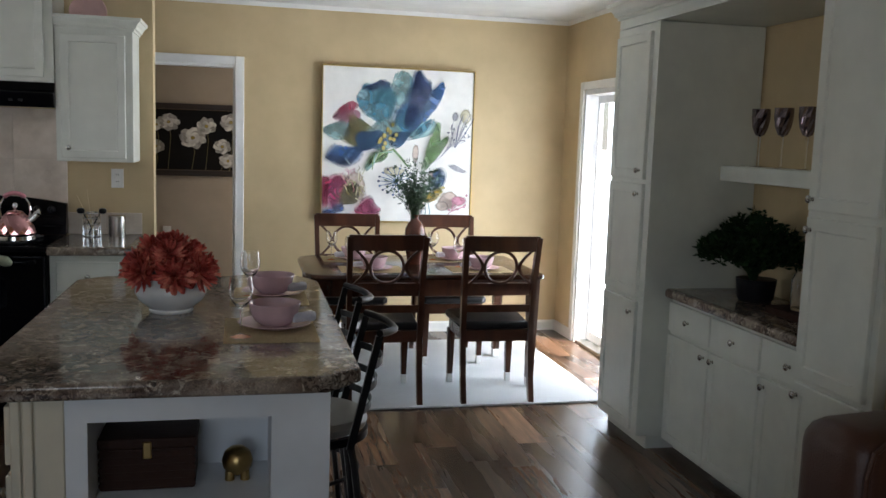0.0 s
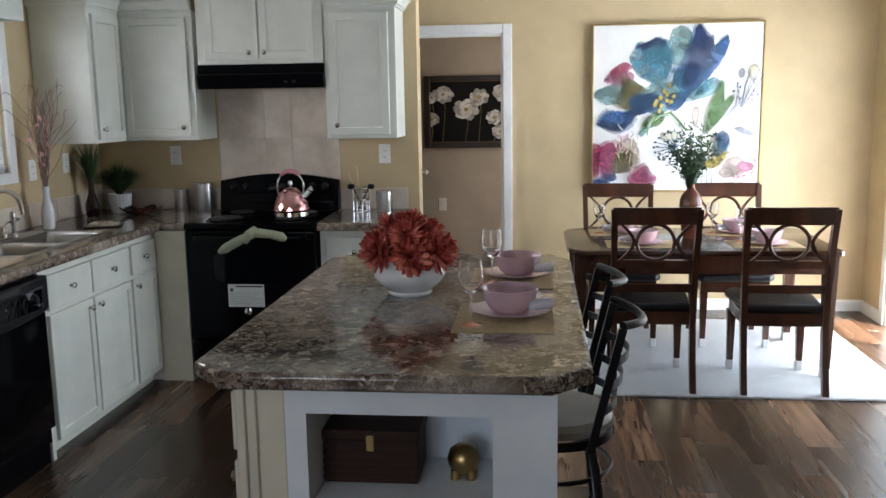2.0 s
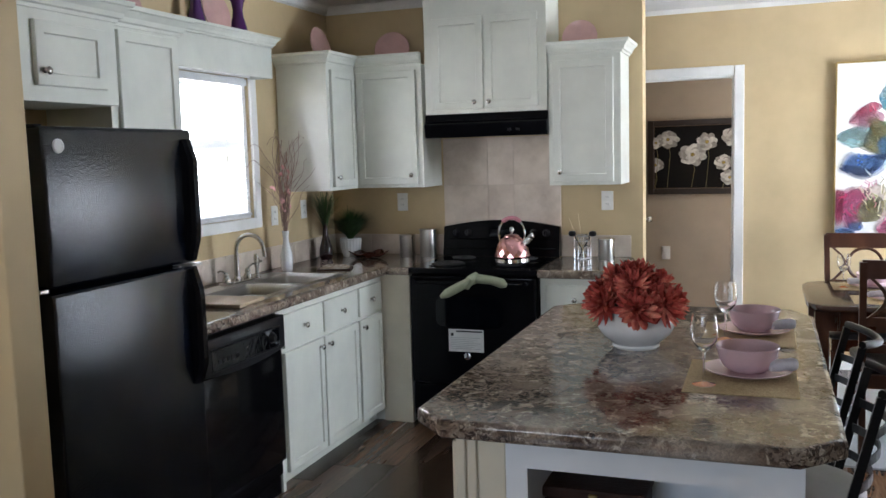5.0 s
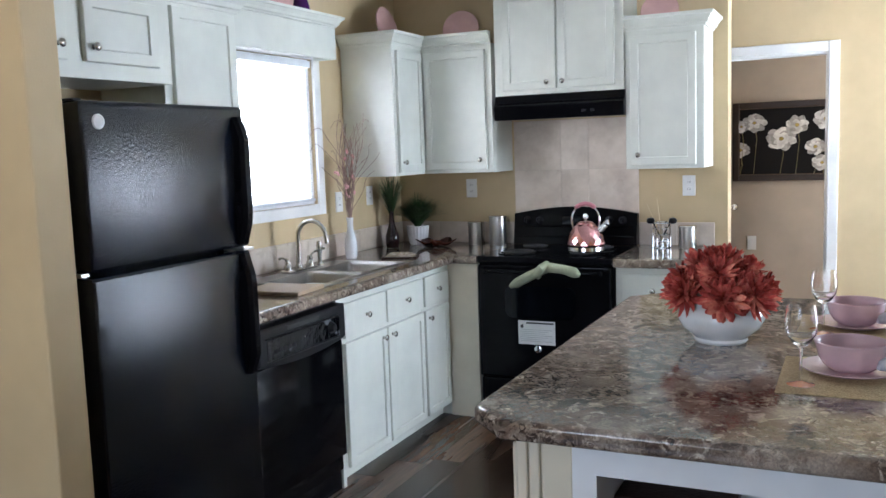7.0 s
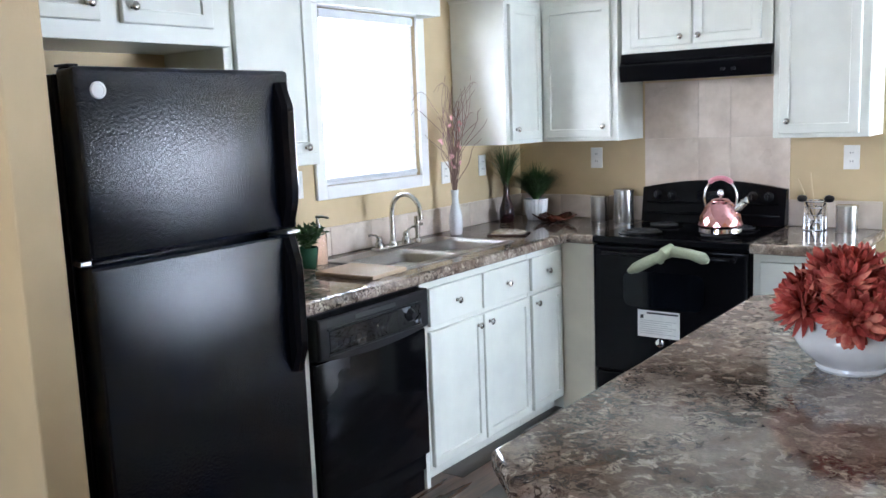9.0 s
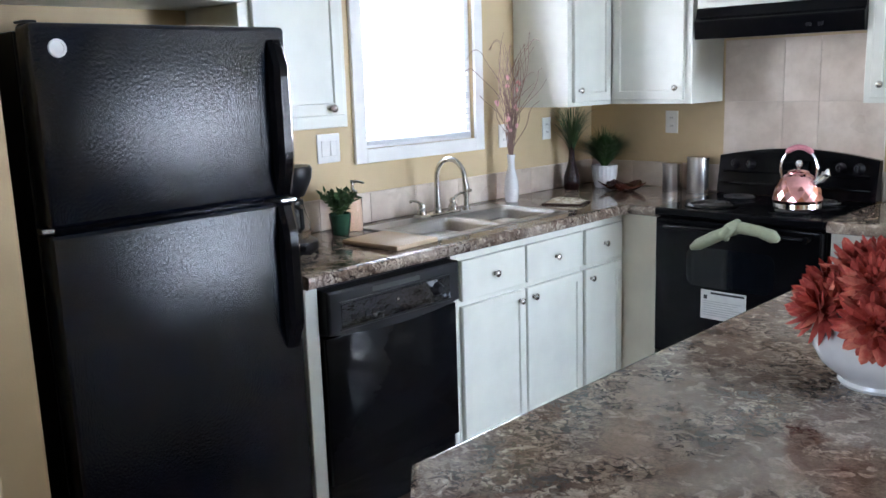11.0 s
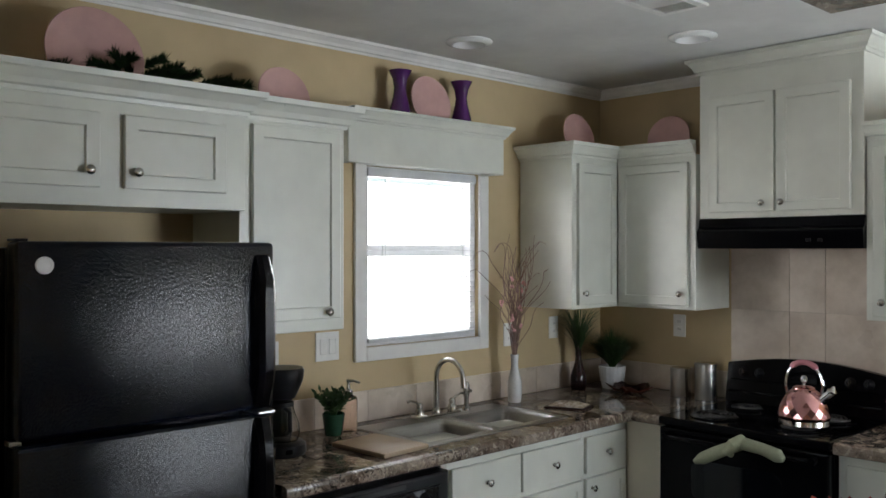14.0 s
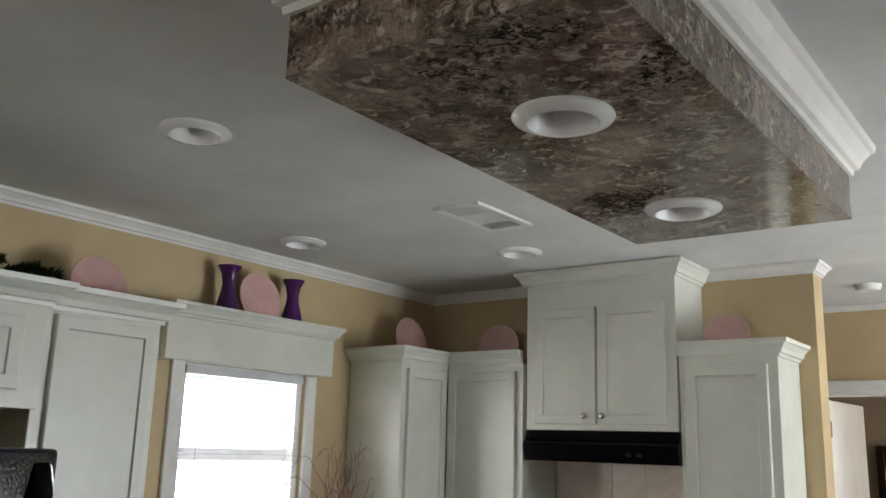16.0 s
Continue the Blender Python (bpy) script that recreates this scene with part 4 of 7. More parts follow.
for k in range(7):
    bm.faces.new((va[k], va[(k + 1) % 7], vb[(k + 1) % 7], vb[k]))
bmesh.ops.bevel(bm, geom=list(bm.edges), offset=0.003, segments=1, affect="EDGES", profile=0.5)
part("canopy", bm, M_black, hood, "black painted metal canopy")
for x in (0.52, 0.57):
    part("switch", boxed(x, 0.002, 0.03, x + 0.022, 0.012, 0.044, 0.001), M_plastic, hood)

# ---- sink and tap ----
sink = thing("kitchen_sink", place(0.325, -1.4125, C), "double-bowl stainless steel drop-in sink", "sink")
w2, l2 = 0.228, 0.415
bm = bmesh.new()
zt = 0.006
BOWLS = ((-0.115, -0.385, 0.195, -0.02), (-0.115, 0.02, 0.195, 0.385))
xs, ys = [-w2, -0.115, 0.195, w2], [-l2, -0.385, -0.02, 0.02, 0.385, l2]
grid = [[bm.verts.new((x, y, zt)) for y in ys] for x in xs]
for i in range(3):
    for j in range(5):
        if not (i == 1 and j in (1, 3)):
            bm.faces.new((grid[i][j], grid[i + 1][j], grid[i + 1][j + 1], grid[i][j + 1]))
rim = [(-w2, -l2), (w2, -l2), (w2, l2), (-w2, l2)]
sweep(bm, rim, [(-0.001, 0.0005), (0.006, 0.0005), (0.004, 0.005), (-0.001, zt)], True)
part("rim", bm, M_sink, sink, "flat polished rim")
for x0, y0, x1, y1 in BOWLS:
    bm = bmesh.new()
    rows = []
    for s, z in ((0.0, zt - 0.0004), (0.004, 0.0), (0.010, -0.012), (0.018, -0.13), (0.035, -0.155), (0.06, -0.16)):
        rr = 0.004 + min(s, 0.02) * 2.3
        ring = []
        for cx, cy, a0 in ((x1 - s - rr, y1 - s - rr, 0), (x0 + s + rr, y1 - s - rr, 90), (x0 + s + rr, y0 + s + rr, 180), (x1 - s - rr, y0 + s + rr, 270)):
            ring += [bm.verts.new((px, py, z)) for px, py in arc(cx, cy, rr, a0, a0 + 90, 5)]
        rows.append(ring)
    for a, b in zip(rows, rows[1:]):
        for k in range(len(a)):
            bm.faces.new((a[k], a[(k + 1) % len(a)], b[(k + 1) % len(a)], b[k]))
    bm.faces.new(rows[-1])
    bowl = part("bowl", bm, M_sink, sink, "deep brushed steel bowl", None, True)
    part("corner_plate", boxed(x0 - 0.001, y0 - 0.001, zt - 0.0016, x0 + 0.0, y1, zt - 0.0008), M_sink, bowl)
    part("drain", lathe(bmesh.new(), [(0.04, 0.0), (0.038, 0.003), (0.02, 0.002), (0.0, 0.001)], 20), M_steel, bowl, "round drain", place((x0 + x1) / 2, (y0 + y1) / 2, -0.1598), True)
tap = thing("kitchen_faucet", place(0.135, -1.40, C + zt), "brushed nickel gooseneck faucet with two levers and a sprayer", "faucet")
part("deck_plate", boxed(-0.028, -0.13, 0.0, 0.028, 0.13, 0.012, 0.005, 2), M_nickel, tap)
pts = [(0, 0, 0.01), (0, 0, 0.17)] + [(0.085 - 0.085 * math.cos(math.pi * k / 12), 0, 0.17 + 0.085 * math.sin(math.pi * k / 12)) for k in range(1, 12)] + [(0.17, 0, 0.165), (0.174, 0, 0.14)]
part("spout", tube(bmesh.new(), pts, [0.015] + [0.0115] * (len(pts) - 2) + [0.012], 12), M_nickel, tap, "", None, True)
part("collar", lathe(bmesh.new(), [(0.021, 0.012), (0.021, 0.02), (0.016, 0.032), (0.0125, 0.036)], 18), M_nickel, tap, "", None, True)
for y, s in ((-0.10, -1), (0.10, 1)):
    h = part("valve", lathe(bmesh.new(), [(0.022, 0.012), (0.021, 0.03), (0.014, 0.042), (0.016, 0.055), (0.010, 0.066), (0.0, 0.068)], 16), M_nickel, tap, "", place(0, y, 0), True)
    part("lever", tube(bmesh.new(), [(0, 0, 0.055), (0.0, s * 0.02, 0.072), (0.0, s * 0.055, 0.082), (0.0, s * 0.07, 0.078)], [0.006, 0.0055, 0.005, 0.006], 8), M_nickel, h, "curved lever", None, True)
spr = part("sprayer", lathe(bmesh.new(), [(0.02, 0.0), (0.019, 0.012), (0.012, 0.02), (0.011, 0.05), (0.015, 0.075), (0.016, 0.11), (0.012, 0.13), (0.0, 0.132)], 16), M_nickel, tap, "side sprayer", place(0.005, 0.185, 0), True)
part("trigger", boxed(0.01, -0.006, 0.085, 0.034, 0.006, 0.10, 0.003), M_nickel, spr)

# ---- pantry wall (it looks to -x) ----
PX = 4.62
pan = thing("pantry_cabinet", place(PX, -1.09, 0, -90), "tall white pantry cabinet with three doors, beside the sliding door", "cabinet", "pantry cabinets")
carcass(pan, 0.49, 0.585, 0, 2.20, 0.07)
for z0, z1, kz in ((0.09, 0.775, 0.715), (0.80, 1.385, 1.335), (1.41, 2.155, 1.455)):
    shaker(pan, 0.02, z0, 0.43, z1, (0.385, kz), 0.06)
bx = 4.78
buf = thing("buffet_cabinet", place(bx, -1.582, 0, -90), "white buffet base with drawers over doors", "cabinet", "pantry cabinets")
carcass(buf, 1.285, 0.43, 0, 0.808, 0.05)
for x0, x1 in ((0.01, 0.415), (0.43, 0.835), (0.85, 1.255)):
    drawer(buf, x0, 0.64, x1, 0.79)
for x0, x1, k in ((0.01, 0.415, 0.38), (0.43, 0.835, 0.465), (0.85, 1.255, 0.885)):
    shaker(buf, x0, 0.06, x1, 0.62, (k, 0.585), 0.055)
btop = thing("worktop", place(0, 0, 0), "brown laminate buffet worktop in the niche", "countertop", "worktops")
part("slab", boxed(bx - 0.015, -2.868, 0.81, EAST - 0.002, -1.583, 0.855), M_lam, btop)
part("front_edge", sweep(bmesh.new(), [(bx - 0.03, -1.583), (bx - 0.03, -2.868)][::-1], [(-a, z - 0.08) for a, z in NOSE]), M_lam, btop, "", None, True)
tall = thing("pantry_cabinet", place(PX, -2.87, 0, -90), "tall white cabinet beside the wall end, with panelled doors", "cabinet", "pantry cabinets")
carcass(tall, 0.415, 0.585, 0, 2.20, 0.07)
for z0, z1, kz in ((0.09, 0.735, 0.69), (0.755, 1.345, 1.30), (1.37, 2.155, 1.41)):
    shaker(tall, 0.02, z0, 0.385, z1, (0.045, kz), 0.06)
shelf = thing("niche_shelf", place(0, 0, 0), "thick white shelf across the buffet niche", "shelf")
part("board", boxed(5.0, -2.868, 1.418, EAST - 0.002, -1.583, 1.494, 0.003), M_cab, shelf)
head = thing("niche_header", place(0, 0, 0), "white header with crown moulding over the pantry wall", "header")
part("board", boxed(PX, -3.285, 2.203, EAST - 0.002, -1.09, 2.27, 0.002), M_cab, head)
part("crown_moulding", sweep(bmesh.new(), [(EAST - 0.01, -1.09), (PX, -1.09), (PX, -3.285)][::-1], [(-a, z) for a, z in crown(2.255, 1.2)]), M_cab, head)

# ---- island ----
IX0, IX1, IY0, IY1 = 1.915, 2.94, -3.385, -1.64
c = 0.105
isl = thing("kitchen_island", place(0, 0, 0), "white kitchen island with an open display niche", "island")
bm = bmesh.new()
bx0, bx1, by0, by1 = 2.163, 2.852, -3.325, -1.75
nx0, nx1, nz0, nz1 = 2.218, 2.692, 0.56, 0.812
for nm, q in (("side_panel", (bx0, by0, 0.0, nx0, -2.98, 0.887)), ("side_panel", (nx1, by0, 0.0, bx1, -2.98, 0.887)), ("top_rail", (nx0, by0, nz1, nx1, -2.98, 0.887)),
              ("bottom_panel", (nx0, by0, 0.0, nx1, -2.98, nz0 - 0.02)), ("body", (bx0, -2.98, 0.0, bx1, by1, 0.887))):
    part(nm, boxed(*q), M_shelf, isl)
part("shelf_board", boxed(nx0, by0 + 0.004, nz0 - 0.019, nx1, -2.981, nz0, 0.002), M_shelf, isl)
side = part("side_cabinet", boxed(2.025, -3.30, 0.07, 2.160, -1.75, 0.887, 0.002), M_filler, isl, "cream side cabinet run")
part("toe_kick", boxed(2.06, -3.28, 0.0, 2.160, -1.77, 0.069), M_filler, isl)
for x0, x1 in ((2.027, 2.052), (2.057, 2.082), (2.087, 2.159)):
    part("stile", boxed(x0, -3.312, 0.07, x1, -3.3005, 0.887, 0.003), M_filler, isl)
for k in range(3):
    y0 = -3.28 + k * 0.51
    d = part("door", boxed(0, 0, 0, 0.48, 0.019, 0.56, 0.003), M_filler, isl, "cream panel door", pose(2.006, y0 + 0.48, 0.10, 0, 0, -90))
    knob(d, 0.44, 0.0, 0.50)
    d = part("drawer", boxed(0, 0, 0, 0.48, 0.019, 0.16, 0.003), M_filler, isl, "", pose(2.006, y0 + 0.48, 0.69, 0, 0, -90))
    knob(d, 0.24, 0.0, 0.08)
itop = thing("island_worktop", place(0, 0, 0), "brown stone-look laminate island top with clipped corners", "countertop", "worktops")
bm = bmesh.new()
e = 0.014
outline = [(IX0 + c, IY0 + e), (IX1 - c, IY0 + e), (IX1 - e, IY0 + c), (IX1 - e, IY1 - c * 1.4), (IX1 - c * 0.8, IY1 - e), (IX0 + c, IY1 - e), (IX0 + e, IY1 - c), (IX0 + e, IY0 + c)]
prism(bm, outline, 0.889, C)
part("slab", bm, M_lam, itop)
part("edge_band", sweep(bmesh.new(), outline, [(0.0003, 0.889), (0.007, 0.8895), (0.012, 0.893), (0.014, 0.899), (0.014, 0.922), (0.0125, 0.928), (0.009, 0.932), (0.004, 0.9343), (0.0003, 0.9348)], True), M_lam, itop, "rounded laminate edge", None, True)
chest = thing("wicker_box", place(2.352, -3.09, nz0), "dark woven lidded storage box in the island niche", "box")
part("body", boxed(-0.13, -0.085, 0, 0.13, 0.085, 0.122, 0.006, 2), M_basket, chest)
part("lid", boxed(-0.135, -0.09, 0.123, 0.135, 0.09, 0.153, 0.006, 2), M_basket, chest)
for k in range(5):
    part("woven_band", boxed(-0.132, -0.0875, 0.010 + k * 0.0225, 0.132, -0.085, 0.024 + k * 0.0225, 0.001), M_basket, chest)
part("clasp", boxed(-0.012, -0.096, 0.095, 0.012, -0.086, 0.145, 0.003), M_gold, chest, "small brass clasp")
orn = thing("brass_ornament", place(2.60, -3.11, nz0), "small rounded aged-brass animal ornament", "ornament")
bm = bmesh.new()
lathe(bm, [(0.0, 0.018), (0.025, 0.015), (0.042, 0.035), (0.046, 0.055), (0.038, 0.08), (0.02, 0.094), (0.0, 0.097)], 20)
for x in (-0.022, 0.022):
    lathe(bm, [(0.0, 0.0), (0.014, 0.0), (0.013, 0.028), (0.0, 0.03)], 10, x, -0.018)
    lathe(bm, [(0.0, 0.0), (0.014, 0.0), (0.013, 0.028), (0.0, 0.03)], 10, x, 0.022)
part("body", bm, M_gold, orn, "", None, True)

# ---- things on the island ----
tur = thing("flower_bowl", place(2.362, -2.446, C), "glossy white ceramic bowl on a low foot", "bowl")
part("bowl", lathe(bmesh.new(), [(0.0, 0.0), (0.074, 0.0), (0.078, 0.006), (0.076, 0.014), (0.085, 0.022), (0.112, 0.045), (0.126, 0.072), (0.122, 0.095), (0.105, 0.115), (0.100, 0.122),
                                (0.104, 0.136), (0.108, 0.142), (0.103, 0.143), (0.094, 0.126), (0.10, 0.10), (0.09, 0.06), (0.0, 0.05)], 40), M_white, tur, "", None, True)
bouquet = thing("silk_flowers", place(2.362, -2.446, C + 0.10), "coral red silk dahlias filling the white bowl", "flowers")
rnd = random.Random(5)


def dahlia(parent, at, r):
    bm = bmesh.new()
    for ring, (tilt, ln, cnt) in enumerate(((-10, 0.96, 13), (12, 1.0, 13), (34, 0.95, 12), (54, 0.84, 10), (72, 0.68, 7), (84, 0.5, 4))):
        for k in range(cnt):
            a = 2 * math.pi * (k + 0.5 * ring + rnd.uniform(-0.2, 0.2)) / cnt
            tl = radians(tilt + rnd.uniform(-12, 12))
            L = r * ln * rnd.uniform(0.85, 1.12)
            w = r * rnd.uniform(0.13, 0.19)
            rad, up = Vector((math.cos(a), math.sin(a), 0)), Vector((0, 0, 1))
            d = rad * math.cos(tl) + up * math.sin(tl)
            s = Vector((-math.sin(a), math.cos(a), 0))
            nrm = d.cross(s)
            p0 = Vector()
            cup = nrm * rnd.uniform(0.04, 0.12) * L
            pts = [p0 - s * w * 0.4, p0 + s * w * 0.4, d * L * 0.6 + s * w - cup, d * L * 0.6 - s * w - cup, d * L * 0.6 + nrm * 0.05 * L,
                   d * L * 0.92 + s * w * 0.55, d * L * 0.92 - s * w * 0.55, d * L * 1.02 + nrm * 0.05 * L]
            v = [bm.verts.new(p) for p in pts]
            for q in ((0, 1, 2, 4), (0, 4, 3), (4, 2, 5, 7), (3, 4, 7, 6)):
                bm.faces.new([v[j] for j in q])
    o = part("flower", bm, M_petal, parent, "coral red dahlia head", at)
    return o


heads = [(0.0, 0.0, 0.135, 0, 0)] + [(0.072 * math.cos(a), 0.072 * math.sin(a), 0.095 + 0.02 * math.sin(3 * a), 34, a) for a in (0.3, 1.5, 2.6, 3.7, 4.7, 5.6)] + \
        [(0.118 * math.cos(a), 0.118 * math.sin(a), 0.052 + 0.012 * math.sin(5 * a), 66, a) for a in (0.05, 1.2, 2.1, 3.0, 3.75, 4.9, 5.75)]
for x, y, z, tl, a in heads:
    dahlia(bouquet, Matrix.Translation((x, y, z)) @ Matrix.Rotation(a, 4, "Z") @ Matrix.Rotation(radians(tl), 4, "Y"), rnd.uniform(0.062, 0.084))
bm = bmesh.new()
for k in range(9):
    a = 2 * math.pi * k / 9
    tube(bm, [(0.02 * math.cos(a), 0.02 * math.sin(a), -0.04), (0.06 * math.cos(a), 0.06 * math.sin(a), 0.06)], 0.003, 5)
part("stems", bm, M_leaf2, bouquet)


def dinner_set(x, y, z, turn, glass_dx, glass_dy, mat_size, tint_foot=True, mirror=1, back=0.0):
    pm = thing("placemat", pose(x, y, z, 0, 0, turn), "tan burlap placemat laid on the table", "placemat", "placemats")
    part("cloth", boxed(-mat_size[0] / 2, -mat_size[1] / 2, 0.0006, mat_size[0] / 2, mat_size[1] / 2, 0.003, 0.001), M_burlap, pm)
    p = thing("dinner_plate", place(x + 0.015, y + back, z + 0.0032), "pink stoneware dinner plate on a placemat", "plate", "dinner plates")
    part("plate", lathe(bmesh.new(), [(0.0, 0.002), (0.07, 0.0), (0.075, 0.003), (0.118, 0.014), (0.122, 0.0165), (0.119, 0.018), (0.075, 0.0085), (0.0, 0.007)], 40), M_pink, p, "", None, True)
    b = thing("soup_bowl", place(x + 0.015, y + back + 0.005, z + 0.0105), "pink stoneware bowl on its plate", "bowl", "soup bowls")
    part("bowl", lathe(bmesh.new(), [(0.0, 0.004), (0.048, 0.0), (0.052, 0.003), (0.066, 0.014), (0.078, 0.034), (0.083, 0.058), (0.088, 0.071), (0.0865, 0.0745), (0.082, 0.071), (0.078, 0.056), (0.071, 0.03), (0.055, 0.014), (0.0, 0.010)], 36), M_pink, b, "", None, True)
    nk = thing("rolled_napkin", pose(x + 0.015 + mirror * 0.10, y + back - 0.02, z + 0.021, 0, 0, turn + 25), "grey linen napkin rolled beside the bowl", "napkin", "napkins")
    bm = tube(bmesh.new(), [(-0.045, 0, 0.014), (-0.02, 0, 0.017), (0.0, 0, 0.018), (0.02, 0, 0.018), (0.032, 0, 0.017)], [0.013, 0.018, 0.016, 0.019, 0.016], 10)
    part("roll", bm, M_linen, nk, "", None, True)
    wine_glass(x + glass_dx, y + glass_dy, z + 0.0005)


def wine_glass(x, y, z):
    g = thing("wine_glass", place(x, y, z), "clear stemmed wine glass with a copper-tinted foot", "wine glass", "wine glasses")
    if "cup" not in _meshes:
        cup = part("cup", lathe(bmesh.new(), [(0.0032, 0.075), (0.0045, 0.092), (0.02, 0.104), (0.034, 0.125), (0.038, 0.15), (0.036, 0.175), (0.0325, 0.195), (0.0315, 0.195), (0.035, 0.174), (0.0368, 0.15),
                                             (0.033, 0.127), (0.019, 0.107), (0.0, 0.1)], 28), M_glass, g, "", None, True)
        stem = part("stem", lathe(bmesh.new(), [(0.0, 0.010), (0.0042, 0.0105), (0.0032, 0.03), (0.0032, 0.0748), (0.0, 0.0749)], 12), M_glass, g, "", None, True)
        foot = part("foot", lathe(bmesh.new(), [(0.0, 0.0), (0.034, 0.0), (0.035, 0.002), (0.02, 0.005), (0.005, 0.0098), (0.0, 0.0099)], 28), M_amber, g, "copper-tinted foot", None, True)
        _meshes["cup"], _meshes["stem"], _meshes["foot"] = cup.data, stem.data, foot.data
        return
    for nm in ("cup", "stem", "foot"):
        o = new(nm, _meshes[nm])
        o.parent = g


dinner_set(2.703, -2.793, C, 0, -0.095, -0.10, (0.296, 0.376), True, 1, 0.048)
dinner_set(2.713, -2.185, C, 0, -0.074, -0.096, (0.296, 0.38), True, 1, 0.04)

# ---- bar stools on the seating side of the island ----


def bar(bm, pts, ax, ay):
    """A bar of square section along points; ax, ay: half sizes as vectors."""
    ax, ay = Vector(ax), Vector(ay)
    rows = [[bm.verts.new(Vector(p) + a * ax + b * ay) for a, b in ((-1, -1), (1, -1), (1, 1), (-1, 1))] for p in pts]
    for a, b in zip(rows, rows[1:]):
        for j in range(4):
            bm.faces.new((a[j], a[(j + 1) % 4], b[(j + 1) % 4], b[j]))
    bm.faces.new(rows[0][::-1])
    bm.faces.new(rows[-1])
    return bm


def bar_stool(at):
    t = thing("bar_stool", at, "black iron bar stool with a grey padded seat and ladder back", "bar stool", "bar stools at the island")
    part("seat", lathe(bmesh.new(), [(0.0, 0.602), (0.165, 0.602), (0.178, 0.612), (0.182, 0.632), (0.172, 0.650), (0.12, 0.660), (0.0, 0.664)], 36), M_seat, t, "grey padded round seat", None, True)
    part("seat_ring", lathe(bmesh.new(), [(0.172, 0.575), (0.184, 0.575), (0.184, 0.6015), (0.172, 0.6015), (0.172, 0.575)], 36), M_iron, t, "", None, True)
    for sx in (-1, 1):
        for sy in (-1, 1):
            bm = tube(bmesh.new(), [(sx * 0.11, sy * 0.11, 0.578), (sx * 0.125, sy * 0.125, 0.50), (sx * 0.155, sy * 0.155, 0.25), (sx * 0.185, sy * 0.185, 0.0)], 0.0125, 8)
            part("leg", bm, M_iron, t, "", None, True)
    ring = [(0.172 * math.sqrt(2) * 0.94 * math.cos(2 * math.pi * k / 28), 0.172 * math.sqrt(2) * 0.94 * math.sin(2 * math.pi * k / 28), 0.235) for k in range(29)]
    part("foot_ring", tube(bmesh.new(), ring, 0.009, 8, False), M_iron, t, "", None, True)

    def lean(z):
        return 0.128 + 0.085 * ((z - 0.58) / 0.36)
    for s in (-1, 1):
        bm = bar(bmesh.new(), [(lean(z) - 0.02, s * 0.165, z) for z in (0.57, 0.70, 0.85, 0.945)], (0.012, 0, 0), (0, 0.008, 0))
        part("back_post", bm, M_iron, t)
    for z in (0.69, 0.765, 0.84):
        pts = [(lean(z) - 0.02 + 0.058 * (1 - (k / 5 - 1) ** 2), -0.165 + 0.033 * k, z) for k in range(11)]
        part("back_slat", bar(bmesh.new(), pts, (0.0025, 0, 0), (0, 0, 0.0125)), M_iron, t, "curved flat slat")
    pts = [(lean(0.94) - 0.02 + 0.075 * (1 - (k / 6 - 1) ** 2), -0.172 + 0.344 * k / 12, 0.935 + 0.018 * abs(k / 6 - 1)) for k in range(13)]
    part("top_rail", tube(bmesh.new(), pts, 0.0125, 10), M_iron, t, "curved round top rail", None, True)
    return t


stool = bar_stool(place(2.85, -2.78, 0))
copy_thing(stool, place(2.85, -2.20, 0, 3))

# ---- dining set ----
rug = thing("area_rug", place(3.77, 0.0, 0.0035), "pale grey-white woven rug under the dining table", "rug")
part("rug_field", boxed(-0.99, -0.765, 0, 1.03, 0.93, 0.010, 0.004, 2), M_rug, rug)
part("binding", sweep(bmesh.new(), [(-0.99, -0.765), (1.03, -0.765), (1.03, 0.93), (-0.99, 0.93)], [(-0.004, 0.0), (0.006, 0.0), (0.006, 0.010), (-0.004, 0.0115)], True), M_rug, rug)
RZ = 0.0135


def leg_tip(parent, x, y, s):
    part("leg_cap", boxed(x - s, y - s, 0.0, x + s, y + s, 0.058, 0.003), M_cap, parent, "white plastic leg cap")


table = thing("dining_table", place(3.725, -0.01, RZ), "dark cherry dining table with clipped corners", "table")
bm = bmesh.new()
tx, ty, tc = 0.755, 0.455, 0.10
pts = [(-tx + tc, -ty), (tx - 0.02, -ty), (tx, -ty + 0.02), (tx, ty - 0.02), (tx - 0.02, ty), (-tx + tc, ty), (-tx + 0.025, ty - 0.06), (-tx, ty - 0.16), (-tx, -ty + 0.16), (-tx + 0.025, -ty + 0.06)]
prism(bm, pts, 0.705, 0.737, 0.008, 2)
part("tabletop", bm, M_tabletop, table, "polished dark cherry top", None, True)
for x0, y0, x1, y1 in ((-tx + 0.09, -ty + 0.03, tx - 0.09, -ty + 0.05), (-tx + 0.09, ty - 0.05, tx - 0.09, ty - 0.03), (-tx + 0.07, -ty + 0.09, -tx + 0.09, ty - 0.09), (tx - 0.05, -ty + 0.09, tx - 0.03, ty - 0.09)):
    part("apron", boxed(x0, y0, 0.60, x1, y1, 0.704), M_wood, table)
